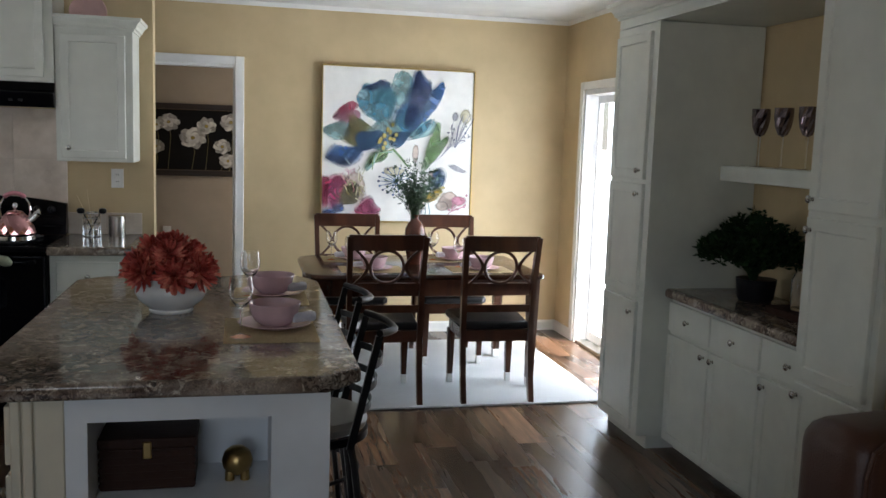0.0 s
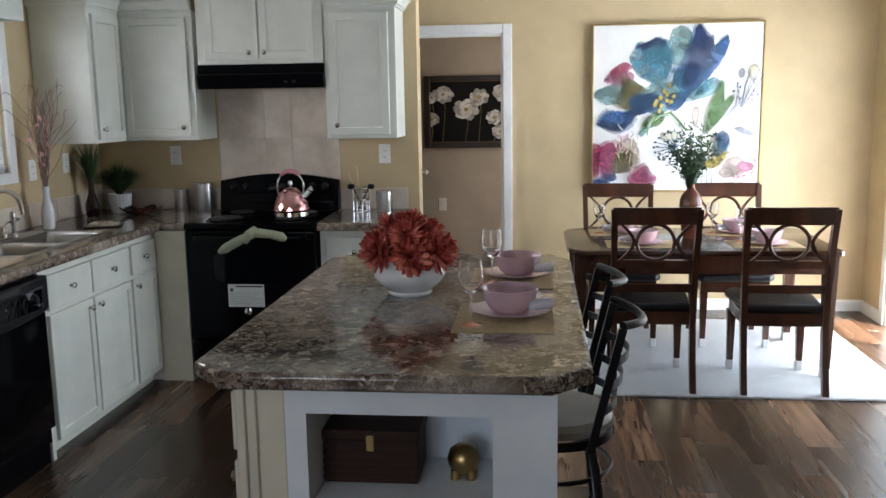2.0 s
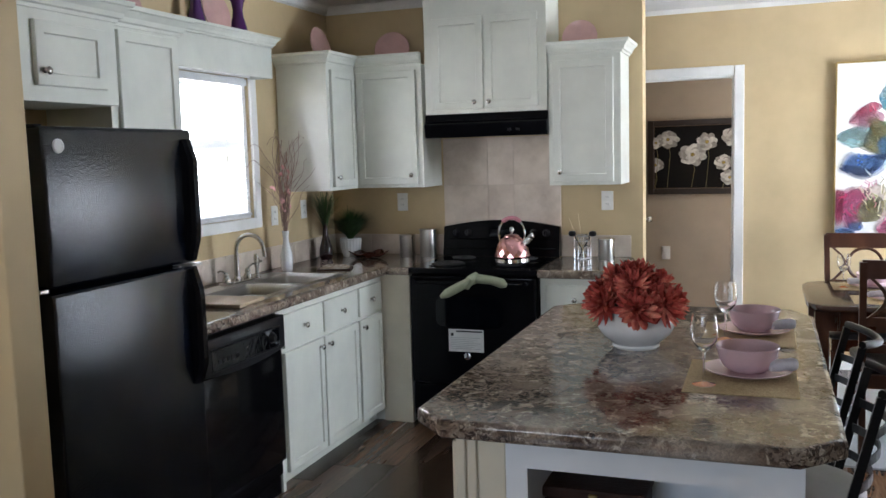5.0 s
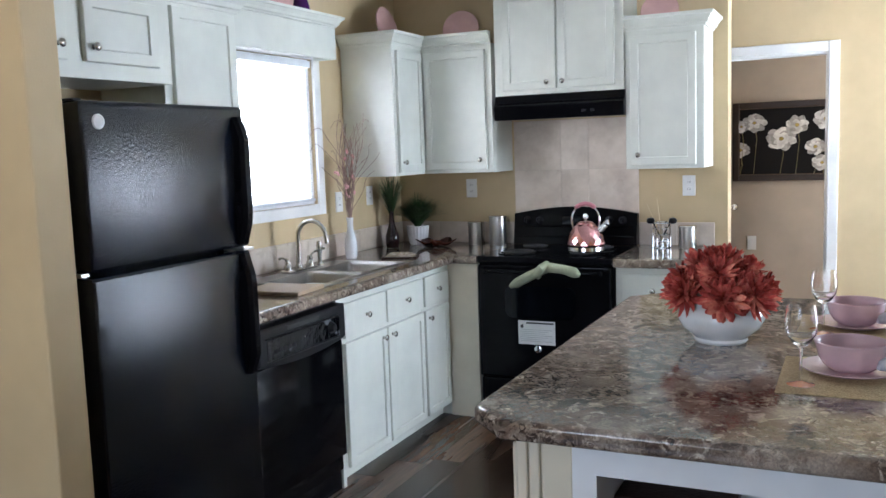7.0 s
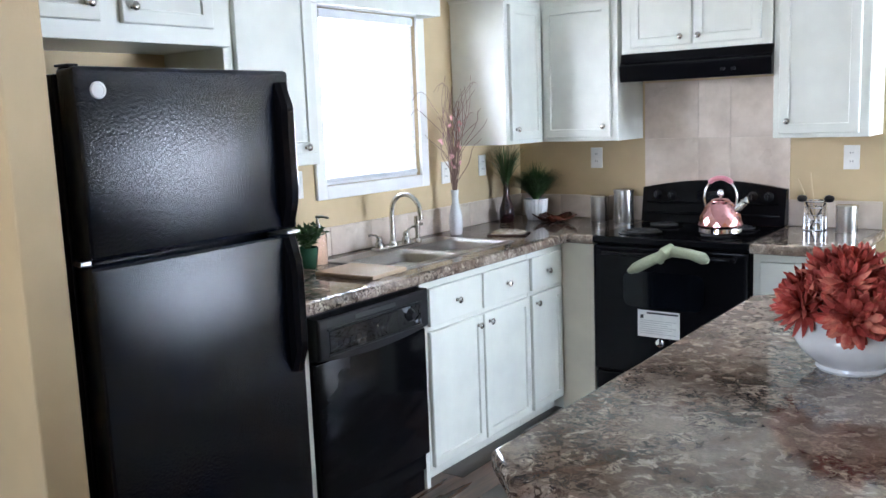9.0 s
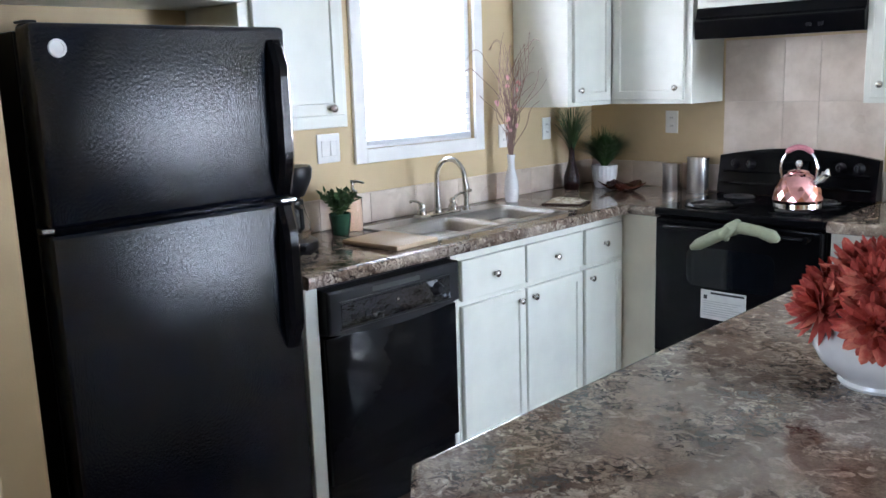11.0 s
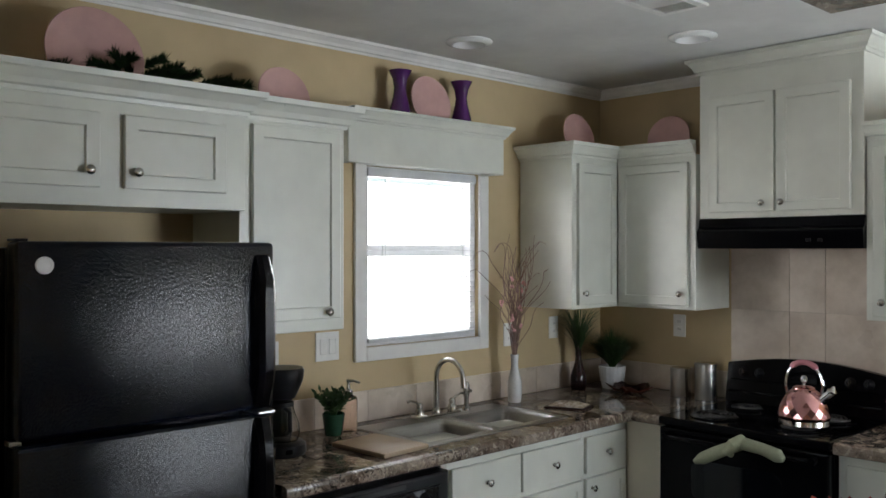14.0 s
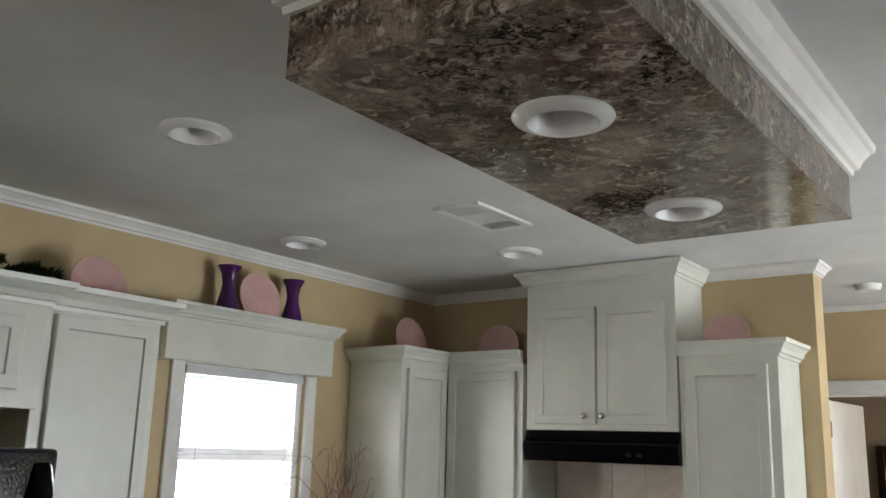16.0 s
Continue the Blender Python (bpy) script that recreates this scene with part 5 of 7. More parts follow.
for x in (-tx + 0.075, tx - 0.06):
    for y in (-ty + 0.06, ty - 0.06):
        bm = bmesh.new()
        rows = [[bm.verts.new((x + a * s, y + b * s, z)) for a, b in ((-1, -1), (1, -1), (1, 1), (-1, 1))] for z, s in ((0.0, 0.021), (0.58, 0.034), (0.704, 0.036))]
        for a, b in zip(rows, rows[1:]):
            for j in range(4):
                bm.faces.new((a[j], a[(j + 1) % 4], b[(j + 1) % 4], b[j]))
        bm.faces.new(rows[0][::-1])
        bm.faces.new(rows[-1])
        leg = part("leg", bm, M_wood, table)
        leg_tip(leg, x, y, 0.0245)


def dining_chair(at):
    t = thing("dining_chair", at, "dark cherry dining chair with a ring back and black leather seat", "chair", "chairs round the dining table")
    bm = bmesh.new()
    prism(bm, [(-0.20, -0.20), (0.20, -0.20), (0.235, 0.20), (0.20, 0.235), (-0.20, 0.235), (-0.235, 0.20)], 0.43, 0.482, 0.02, 3)
    part("seat", bm, M_leather, t, "padded black leather seat", None, True)
    bm = bmesh.new()
    box(bm, -0.20, -0.205, 0.36, 0.20, -0.18, 0.43)
    box(bm, -0.205, 0.19, 0.36, 0.205, 0.215, 0.43)
    box(bm, -0.212, -0.18, 0.36, -0.19, 0.19, 0.43)
    box(bm, 0.19, -0.18, 0.36, 0.212, 0.19, 0.43)
    part("seat_frame", bm, M_wood, t)
    for s in (-1, 1):
        pts = [(s * 0.21, -0.275, 0.0), (s * 0.21, -0.235, 0.16), (s * 0.21, -0.207, 0.36), (s * 0.212, -0.205, 0.50), (s * 0.216, -0.228, 0.75), (s * 0.222, -0.275, 1.0)]
        bm = bar(bmesh.new(), pts, (0.016, 0, 0), (0, 0.02, 0))
        part("back_leg", bm, M_wood, t)
        x, y = s * 0.195, 0.20
        bm = bmesh.new()
        rows = [[bm.verts.new((x + a * q, y + b * q, z)) for a, b in ((-1, -1), (1, -1), (1, 1), (-1, 1))] for z, q in ((0.0, 0.015), (0.36, 0.023))]
        for j in range(4):
            bm.faces.new((rows[0][j], rows[0][(j + 1) % 4], rows[1][(j + 1) % 4], rows[1][j]))
        bm.faces.new(rows[0][::-1])
        bm.faces.new(rows[1])
        leg = part("front_leg", bm, M_wood, t)
        leg_tip(leg, x, y, 0.0185)

    def yy(z):
        return -0.205 - 0.07 * max(0, (z - 0.5) / 0.5) ** 1.4
    bow = [(-0.225 + 0.045 * k, yy(0.96) - 0.010 * (1 - (k / 5 - 1) ** 2), 0.965) for k in range(11)]
    part("top_rail", bar(bmesh.new(), bow, (0, 0.012, 0.0), (0, -0.004, 0.046)), M_wood, t)
    for nm, z, h in (("middle_rail", 0.70, 0.022), ("lower_rail", 0.565, 0.022)):
        part(nm, bar(bmesh.new(), [(-0.20, yy(z), z), (0.20, yy(z), z)], (0, 0.009, 0), (0, 0, h)), M_wood, t)
    ring = [(0.098 * math.sin(2 * math.pi * k / 32), yy(0.82 + 0.098 * math.cos(2 * math.pi * k / 32)), 0.82 + 0.098 * math.cos(2 * math.pi * k / 32)) for k in range(33)]
    part("ring", tube(bmesh.new(), ring, 0.010, 8, False), M_wood, t, "round cut ring in the backrest", None, True)
    for s in (-1, 1):
        pts = []
        for k in range(13):
            z = 0.715 + 0.21 * k / 12
            pts.append((s * (0.112 + 0.078 * abs(k / 6 - 1) ** 1.6), yy(z), z))
        part("side_bow", bar(bmesh.new(), pts, (0.010, 0, 0), (0, 0.007, 0)), M_wood, t, "curved side splat")
    return t


chair = dining_chair(place(3.428, -0.445, RZ))
copy_thing(chair, place(4.118, -0.46, RZ, -1))
copy_thing(chair, place(3.345, 0.395, RZ, 180))
copy_thing(chair, place(4.05, 0.40, RZ, 179))
TZ = RZ + 0.7372
for x, y, turn, gx, gy in ((3.40, -0.24, 0, -0.12, 0.10), (4.10, -0.24, 0, -0.11, 0.10), (3.33, 0.22, 180, -0.14, -0.03), (4.03, 0.22, 180, -0.14, -0.02)):
    dinner_set(x, y, TZ, turn, gx, gy, (0.40, 0.28), True, -1)
dv = thing("clay_vase", place(3.725, 0.02, TZ), "brown glazed round clay vase on the dining table", "vase")
part("vase", lathe(bmesh.new(), [(0.0, 0.0), (0.042, 0.0), (0.052, 0.04), (0.064, 0.12), (0.070, 0.19), (0.066, 0.235), (0.05, 0.27), (0.026, 0.295), (0.021, 0.305), (0.021, 0.318), (0.027, 0.328), (0.021, 0.328), (0.015, 0.31), (0.0, 0.26)], 32), M_terracotta, dv, "", None, True)


def tuft(name, at, label, n, height, spread, mat, width=0.004, droop=0.35, leaves=0, seed=1, category="plant", leaf_size=0.02):
    """A bunch of bent blades, with side leaves on request."""
    r = random.Random(seed)
    t = thing(name, at, label, category)
    bm = bmesh.new()
    for k in range(n):
        a = r.uniform(0, 2 * math.pi)
        lean = spread * math.sqrt(r.random())
        h = height * r.uniform(0.6, 1.05)
        side = Vector((-math.sin(a), math.cos(a), 0))
        prev = None
        for j in range(6):
            s = j / 5
            p = Vector((math.cos(a), math.sin(a), 0)) * (0.008 + lean * s ** 1.5) + Vector((0, 0, h * (s - droop * lean / max(spread, 0.01) * s ** 3)))
            w = width * (1 - 0.9 * s)
            cur = (bm.verts.new(p - side * w), bm.verts.new(p + side * w))
            if prev:
                bm.faces.new((prev[0], prev[1], cur[1], cur[0]))
            prev = cur
            if leaves and j > 1:
                for q in range(leaves):
                    d = Vector((r.uniform(-1, 1), r.uniform(-1, 1), r.uniform(-0.2, 1))).normalized()
                    e = d.orthogonal().normalized() * leaf_size * 0.22
                    L = leaf_size * r.uniform(0.7, 1.3)
                    v = [bm.verts.new(x) for x in (p, p + d * L * 0.5 + e, p + d * L, p + d * L * 0.5 - e)]
                    bm.faces.new(v)
    part("foliage", bm, mat, t)
    return t


tuft("leafy_sprigs", place(3.718, 0.02, TZ + 0.26), "dark green leafy sprigs in the clay vase", 130, 0.43, 0.18, M_sprig, 0.0042, 0.22, 2, 11, "sprigs", 0.03)

# painting
PX0, PX1, PZ0, PZ1 = 3.197, 4.424, 0.905, 2.132
pic = thing("painting", place(PX0, NORTH - 0.002, PZ0), "large canvas of teal, navy and pink painted flowers, thin gold frame", "painting")
W, H = PX1 - PX0, PZ1 - PZ0
M_canvas = material("painted_canvas", (0.80, 0.78, 0.74), 5, 4, 0.7, bump=0.15, bump_scale=300, wear=0.06, wear_scale=3)
part("canvas", boxed(0.012, -0.035, 0.012, W - 0.012, 0, H - 0.012), M_canvas, pic, "white painted canvas")
for q in ((0, 0, 0.011, H), (W - 0.011, 0, W, H), (0.011, 0, W - 0.011, 0.011), (0.011, H - 0.011, W - 0.011, H)):
    part("frame", boxed(q[0], -0.045, q[1], q[2], 0, q[3], 0.002), M_goldframe, pic, "thin gold frame")
INKS = {"teal": (0.08, 0.29, 0.39), "mint": (0.36, 0.56, 0.55), "navy": (0.025, 0.05, 0.16), "blue": (0.05, 0.16, 0.40), "steel": (0.05, 0.14, 0.29), "olive": (0.26, 0.22, 0.08), "green": (0.16, 0.30, 0.10),
        "pink": (0.52, 0.08, 0.20), "rose": (0.62, 0.25, 0.35), "red": (0.48, 0.05, 0.12), "yellow": (0.62, 0.46, 0.10), "peach": (0.72, 0.58, 0.50), "grey": (0.42, 0.42, 0.46), "cream": (0.78, 0.72, 0.52)}
PAINT, LINE = {}, {}


def wash(m):
    """Thin the paint towards the dab's uneven edge, as watercolour dries."""
    nt = m.node_tree
    b = nt.nodes["Principled BSDF"]
    tc = [k for k in nt.nodes if k.type == "TEX_COORD"][0]
    mp = nt.nodes.new("ShaderNodeMapping")
    mp.inputs["Location"].default_value, mp.inputs["Scale"].default_value = (-1, 0, -1), (2, 0, 2)
    nt.links.new(tc.outputs["Generated"], mp.inputs["Vector"])
    ln = nt.nodes.new("ShaderNodeVectorMath")
    ln.operation = "LENGTH"
    nt.links.new(mp.outputs[0], ln.inputs[0])
    n = nt.nodes.new("ShaderNodeTexNoise")
    n.inputs["Scale"].default_value, n.inputs["Detail"].default_value = 14.0, 5.0
    nt.links.new(tc.outputs["Object"], n.inputs["Vector"])
    ad = nt.nodes.new("ShaderNodeMath")
    ad.operation = "MULTIPLY_ADD"
    ad.inputs[1].default_value = 0.9
    nt.links.new(n.outputs["Fac"], ad.inputs[0])
    nt.links.new(ln.outputs["Value"], ad.inputs[2])
    mr = nt.nodes.new("ShaderNodeMapRange")
    mr.interpolation_type = "SMOOTHSTEP"
    mr.inputs["From Min"].default_value, mr.inputs["From Max"].default_value = 0.98, 1.58
    mr.inputs["To Min"].default_value, mr.inputs["To Max"].default_value = 0.88, 0.0
    nt.links.new(ad.outputs[0], mr.inputs["Value"])
    nt.links.new(mr.outputs[0], b.inputs["Alpha"])
    return m


for nm, col in INKS.items():
    pale = tuple(min(0.8, v * 0.7 + 0.14) for v in col)
    PAINT[nm] = material("paint_" + nm, [(0.36, tuple(v * 0.5 for v in col)), (0.5, tuple(v * 0.85 for v in col)), (0.66, pale)], 6, 5, 0.65, wear=0.2, wear_scale=9, distort=1.2)
    LINE[nm] = PAINT[nm]
    PAINT[nm] = wash(PAINT[nm].copy())
layer = [0]


def dab(parent, u, v, a, b, turn, ink, point=0.0, name="brush_shape", w=W, h=H, thick=0.035):
    """A flat dab of paint: an uneven ellipse, pointed on request; u, v from the canvas's top left."""
    layer[0] += 1
    bm = bmesh.new()
    r = random.Random(layer[0])
    n = 22
    y = -thick - 0.0004 - 0.00012 * layer[0]
    ph = [r.uniform(0, 6.28) for k in range(3)]
    vs = []
    for k in range(n):
        t = 2 * math.pi * k / n
        rad = 1 + 0.09 * math.sin(2 * t + ph[0]) + 0.07 * math.sin(3 * t + ph[1]) + 0.05 * math.sin(5 * t + ph[2])
        x, z = a * rad * math.cos(t), b * rad * math.sin(t)
        if point:
            z *= 1 - point * max(0, math.cos(t))
        ct, sn = math.cos(radians(turn)), math.sin(radians(turn))
        vs.append(bm.verts.new((min(w - 0.014, max(0.014, (u + x * ct - z * sn) * w)), y, min(h - 0.014, max(0.014, (1 - v + x * sn + z * ct) * h)))))
    bm.faces.new(vs)
    return part(name, bm, PAINT[ink], parent)


def stroke(parent, pts, wd, ink, w=W, h=H, thick=0.035):
    layer[0] += 1
    bm = bmesh.new()
    y = -thick - 0.0004 - 0.00012 * layer[0]
    prev = None
    for k, (u, v) in enumerate(pts):
        q = pts[min(k + 1, len(pts) - 1)]
        p = pts[max(k - 1, 0)]
        d = Vector((q[0] - p[0], 0, -(q[1] - p[1]))).normalized()
        s = Vector((-d.z, 0, d.x)) * wd * (1 - 0.6 * k / len(pts))
        c0 = Vector((u * w, y, (1 - v) * h))
        cur = (bm.verts.new(c0 - s), bm.verts.new(c0 + s))
        if prev:
            bm.faces.new((prev[0], prev[1], cur[1], cur[0]))
        prev = cur
    return part("brush_stroke", bm, LINE[ink], parent)


def thin(m, lo, hi, scale):
    """Paint laid on thin: patchy cover that lets the canvas and lower washes through."""
    nt = m.node_tree
    tc = [k for k in nt.nodes if k.type == "TEX_COORD"][0]
    n = nt.nodes.new("ShaderNodeTexNoise")
    n.inputs["Scale"].default_value, n.inputs["Detail"].default_value, n.inputs["Distortion"].default_value = scale, 6.0, 0.8
    nt.links.new(tc.outputs["Object"], n.inputs["Vector"])
    mr = nt.nodes.new("ShaderNodeMapRange")
    mr.inputs["From Min"].default_value, mr.inputs["From Max"].default_value = 0.38, 0.6
    mr.inputs["To Min"].default_value, mr.inputs["To Max"].default_value = lo, hi
    nt.links.new(n.outputs["Fac"], mr.inputs["Value"])
    nt.links.new(mr.outputs[0], nt.nodes["Principled BSDF"].inputs["Alpha"])
    return m


VEIL = {k: thin(LINE[k].copy(), 0.22, 0.62, 11) for k in INKS}


def petal(outline, ink, name="petal"):
    """A brushed shape through a few outline points (hundredths of the canvas, from its top left), in thin coats that shrink inwards."""
    n = len(outline)
    mid = sum((Vector(p) for p in outline), Vector((0, 0))) / n
    r = random.Random(layer[0] + 50)
    for coat, grow in enumerate((1.13, 1.05, 0.98, 0.9, 0.72)):
        layer[0] += 1
        y = -0.0354 - 0.00012 * layer[0]
        bm = bmesh.new()
        drift = Vector((r.uniform(-0.9, 0.9), r.uniform(-0.9, 0.9)))
        vs = []
        for k in range(n):
            p0, p1, p2, p3 = (Vector(outline[(k + d) % n]) for d in (-1, 0, 1, 2))
            for t in (0.0, 0.2, 0.4, 0.6, 0.8):
                q = 0.5 * ((2 * p1) + (p2 - p0) * t + (2 * p0 - 5 * p1 + 4 * p2 - p3) * t * t + (3 * p1 - p0 - 3 * p2 + p3) * t ** 3)
                q = mid + (q - mid) * grow * (1 + r.uniform(-0.035, 0.035)) + drift
                vs.append(bm.verts.new((min(W - 0.014, max(0.014, q.x * 0.01 * W)), y, min(H - 0.014, max(0.014, (1 - q.y * 0.01) * H)))))
        bmesh.ops.triangulate(bm, faces=[bm.faces.new(vs)])
        part(name, bm, VEIL[ink], pic)


# pale washes first: across, down, half length, half width, turn, ink
for wash_dab in ((0.12, 0.414, 0.115, 0.062, 10, "mint"), (0.197, 0.367, 0.092, 0.054, -20, "mint"), (0.643, 0.391, 0.13, 0.06, 20, "mint"), (0.612, 0.547, 0.022, 0.074, 0, "peach"),
                 (0.946, 0.297, 0.04, 0.052, 0, "cream"), (0.874, 0.297, 0.028, 0.031, 0, "grey"), (0.905, 0.641, 0.09, 0.018, -22, "grey", 0.4), (0.735, 0.688, 0.034, 0.031, 0, "peach"),
                 (0.474, 0.664, 0.071, 0.034, 0, "cream"), (0.22, 0.781, 0.08, 0.111, -10, "peach"), (0.843, 0.852, 0.077, 0.071, 0, "peach"), (0.92, 0.852, 0.055, 0.04, 0, "rose"),
                 (0.805, 0.886, 0.046, 0.038, 0, "peach"), (0.32, 0.62, 0.07, 0.022, 50, "mint")):
    dab(pic, *wash_dab)
petal([(1, 41), (8, 37), (19, 33), (23, 38), (17, 46), (8, 44)], "mint")
petal([(8, 34), (11, 30), (21, 29), (24, 33), (17, 36)], "rose")
petal([(10, 30), (12, 27), (18, 23), (22, 25), (20, 28), (14, 30)], "red")
petal([(18, 33), (24, 34), (34, 41), (35, 46), (29, 52), (20, 50), (14, 46), (21, 42)], "olive")
petal([(24, 42), (33, 42), (35, 49), (28, 52), (23, 48)], "steel")
petal([(46, 11), (48, 5), (53, 3), (57, 7), (57, 14), (55, 21), (50, 23), (46, 19)], "mint")
petal([(24, 19), (28, 13), (33, 13), (38, 10), (43, 12), (46, 18), (47, 26), (44, 34), (40, 36), (33, 33), (27, 29), (24, 23)], "teal")
petal([(27, 14), (33, 11.5), (38, 9.5), (43, 11.5), (40, 12.5), (36, 12), (33, 14.5), (28, 15)], "navy")
petal([(52, 43), (59, 44), (64, 38), (71, 32), (70, 37), (65, 41), (57, 45)], "teal")
petal([(61, 2), (66, 7), (70, 9), (70, 14), (74, 12), (77, 9), (78, 14), (74, 23), (68, 30), (60, 39), (53, 44), (47, 41), (48, 29), (54, 21), (58, 12)], "steel")
petal([(48, 40), (54, 28), (60, 16), (64, 20), (58, 33), (52, 42)], "teal")
petal([(61, 3), (66, 8), (69, 14), (66, 24), (59, 33), (52, 38), (55, 27), (59, 14)], "navy")
petal([(76, 10), (78, 12), (75, 22), (66, 33), (70, 24), (73, 16)], "blue")
petal([(49, 43), (47, 36), (50, 31), (53, 36), (52, 43)], "teal")
petal([(31, 42), (39, 35), (46, 35), (51, 43), (46, 50), (36, 52)], "mint")
petal([(44, 45), (50, 41), (56, 44), (49, 51)], "steel")
petal([(30, 44), (37, 41), (42, 46), (36, 52), (29, 50)], "steel")
petal([(5, 57), (9, 51), (15, 52), (25, 53), (25, 58), (18, 63), (13, 62), (11, 60), (6, 60)], "blue")
petal([(5, 58), (10, 58), (17, 60), (22, 57), (18, 63), (12, 63)], "navy")
petal([(20, 52), (28, 51), (32, 52), (26, 54)], "navy")
petal([(28, 66), (33, 57), (41, 52), (43, 56), (39, 60), (33, 61)], "green")
petal([(67, 64), (69, 52), (73, 41), (76, 35), (77, 39), (75.5, 48), (82, 43), (81, 48), (74, 58)], "green")
petal([(73, 69), (77, 64), (81, 66), (81, 72), (77, 80), (73, 77)], "steel")
petal([(74, 79), (80, 77), (76, 84), (70, 86), (66, 84)], "yellow")
petal([(4, 81), (5, 74), (11, 70), (18, 72), (15, 79), (14, 89), (8, 91)], "pink")
petal([(-2, 78), (0, 71), (5, 72), (2, 80), (4, 89), (-1, 88)], "red")
petal([(22, 92), (31, 84), (35, 89), (38, 92), (35, 96.5), (28, 96)], "pink")
petal([(13, 86), (15, 78), (20, 74), (25, 78), (23, 86), (17, 88)], "olive")
petal([(1, 93), (8, 92), (11, 96), (4, 98)], "blue")
petal([(8, 90), (13, 89), (15, 92), (10, 93)], "blue")
rnd = random.Random(8)
for u, v in ((0.458, 0.367), (0.428, 0.398), (0.482, 0.430), (0.405, 0.438), (0.443, 0.453), (0.382, 0.461), (0.412, 0.484), (0.466, 0.461), (0.443, 0.414), (0.40, 0.515), (0.375, 0.475)):
    dab(pic, u, v, 0.020, 0.013, 70 + rnd.uniform(-30, 30), "yellow", 0, "stamen")
for k in range(26):
    u, v = 0.21 + rnd.gauss(0, 0.035), 0.76 + rnd.gauss(0, 0.05)
    stroke(pic, [(u, v), (u + rnd.uniform(-0.02, 0.02), v - 0.02), (u + rnd.uniform(-0.03, 0.03), v - 0.035)], 0.0035, rnd.choice(("cream", "cream", "olive", "rose")))
for k in range(9):
    u, v = 0.875 + rnd.uniform(-0.03, 0.12), 0.44 - rnd.uniform(0.0, 0.03)
    stroke(pic, [(0.87, 0.50), (u * 0.5 + 0.435, v + 0.02), (u, v - 0.06), (u + 0.03, v - 0.10 - 0.04 * rnd.random())], 0.0035, rnd.choice(("grey", "navy", "grey")))
for k in range(7):
    stroke(pic, [(0.33, 0.60 + 0.01 * k), (0.40 - 0.01 * k, 0.55), (0.455, 0.52 + 0.004 * k)], 0.0035, rnd.choice(("mint", "green", "cream")))
stroke(pic, [(0.46, 0.52), (0.51, 0.57), (0.55, 0.62), (0.58, 0.63)], 0.010, "green")
for k in range(15):
    a = radians(20 + k * 20)
    stroke(pic, [(0.49, 0.73), (0.49 + 0.06 * math.cos(a), 0.73 - 0.05 * math.sin(a)), (0.49 + 0.115 * math.cos(a), 0.73 - 0.085 * math.sin(a))], 0.0032, "blue" if k % 2 else "steel")
    dab(pic, 0.49 + 0.118 * math.cos(a), 0.73 - 0.087 * math.sin(a), 0.010, 0.008, 0, "navy" if k % 3 else "blue", 0, "seed_dot")
for k in range(13):
    e = (0.80 + 0.17 * rnd.random(), 0.33 + 0.13 * rnd.random())
    stroke(pic, [(0.70, 0.62), (0.78, 0.56), (0.84, 0.47 + 0.03 * rnd.random()), e], 0.0028, "grey")
    dab(pic, e[0], e[1] - 0.005, 0.012, 0.006, rnd.uniform(0, 180), "grey" if k % 3 else "navy", 0, "seed_dot")
for k in range(10):
    e = (0.84 + 0.13 * rnd.random(), 0.80 + 0.12 * rnd.random())
    stroke(pic, [(0.80, 0.97), (0.86, 0.92), e], 0.003, "rose")
    dab(pic, e[0], e[1], 0.012, 0.007, rnd.uniform(0, 180), "rose", 0, "seed_dot")
for k in range(9):
    a = radians(rnd.uniform(0, 360))
    stroke(pic, [(0.24 + 0.02 * math.cos(a), 0.75 + 0.02 * math.sin(a)), (0.24 + 0.055 * math.cos(a), 0.75 + 0.08 * math.sin(a))], 0.004, "cream" if k % 2 else "olive")
for k in range(4):
    stroke(pic, [(0.62 + 0.03 * k, 0.99), (0.63 + 0.028 * k, 0.92), (0.64 + 0.02 * k, 0.86)], 0.004, "teal")

dark = thing("framed_picture", place(1.78, 2.617, 1.18), "dark framed picture of white poppies on black", "picture")
DW, DH = 0.86, 0.645
part("backing", boxed(0.05, -0.02, 0.05, DW - 0.05, 0, DH - 0.05), M_inkground, dark, "black picture ground")
for q in ((0, 0, 0.05, DH), (DW - 0.05, 0, DW, DH), (0.05, 0, DW - 0.05, 0.05), (0.05, DH - 0.05, DW - 0.05, DH)):
    part("frame", boxed(q[0], -0.035, q[1], q[2], 0, q[3], 0.006, 2), M_darkframe, dark, "dark bronze frame")
for q in ((0.05, 0.05, 0.056, DH - 0.05), (DW - 0.056, 0.05, DW - 0.05, DH - 0.05), (0.056, 0.05, DW - 0.056, 0.056), (0.056, DH - 0.056, DW - 0.056, DH - 0.05)):
    part("inner_line", boxed(q[0], -0.025, q[1], q[2], -0.0205, q[3]), M_bronze, dark)
LINE["white"] = PAINT["white"] = material("paint_white", [(0.3, (0.42, 0.41, 0.38)), (0.6, (0.72, 0.71, 0.67))], 14, 4, 0.6, wear=0.2, wear_scale=14)
layer[0] = 0
LINE["ash"] = PAINT["ash"] = material("paint_ash", [(0.3, (0.22, 0.21, 0.19)), (0.6, (0.45, 0.43, 0.40))], 20, 4, 0.6, wear=0.2, wear_scale=14)
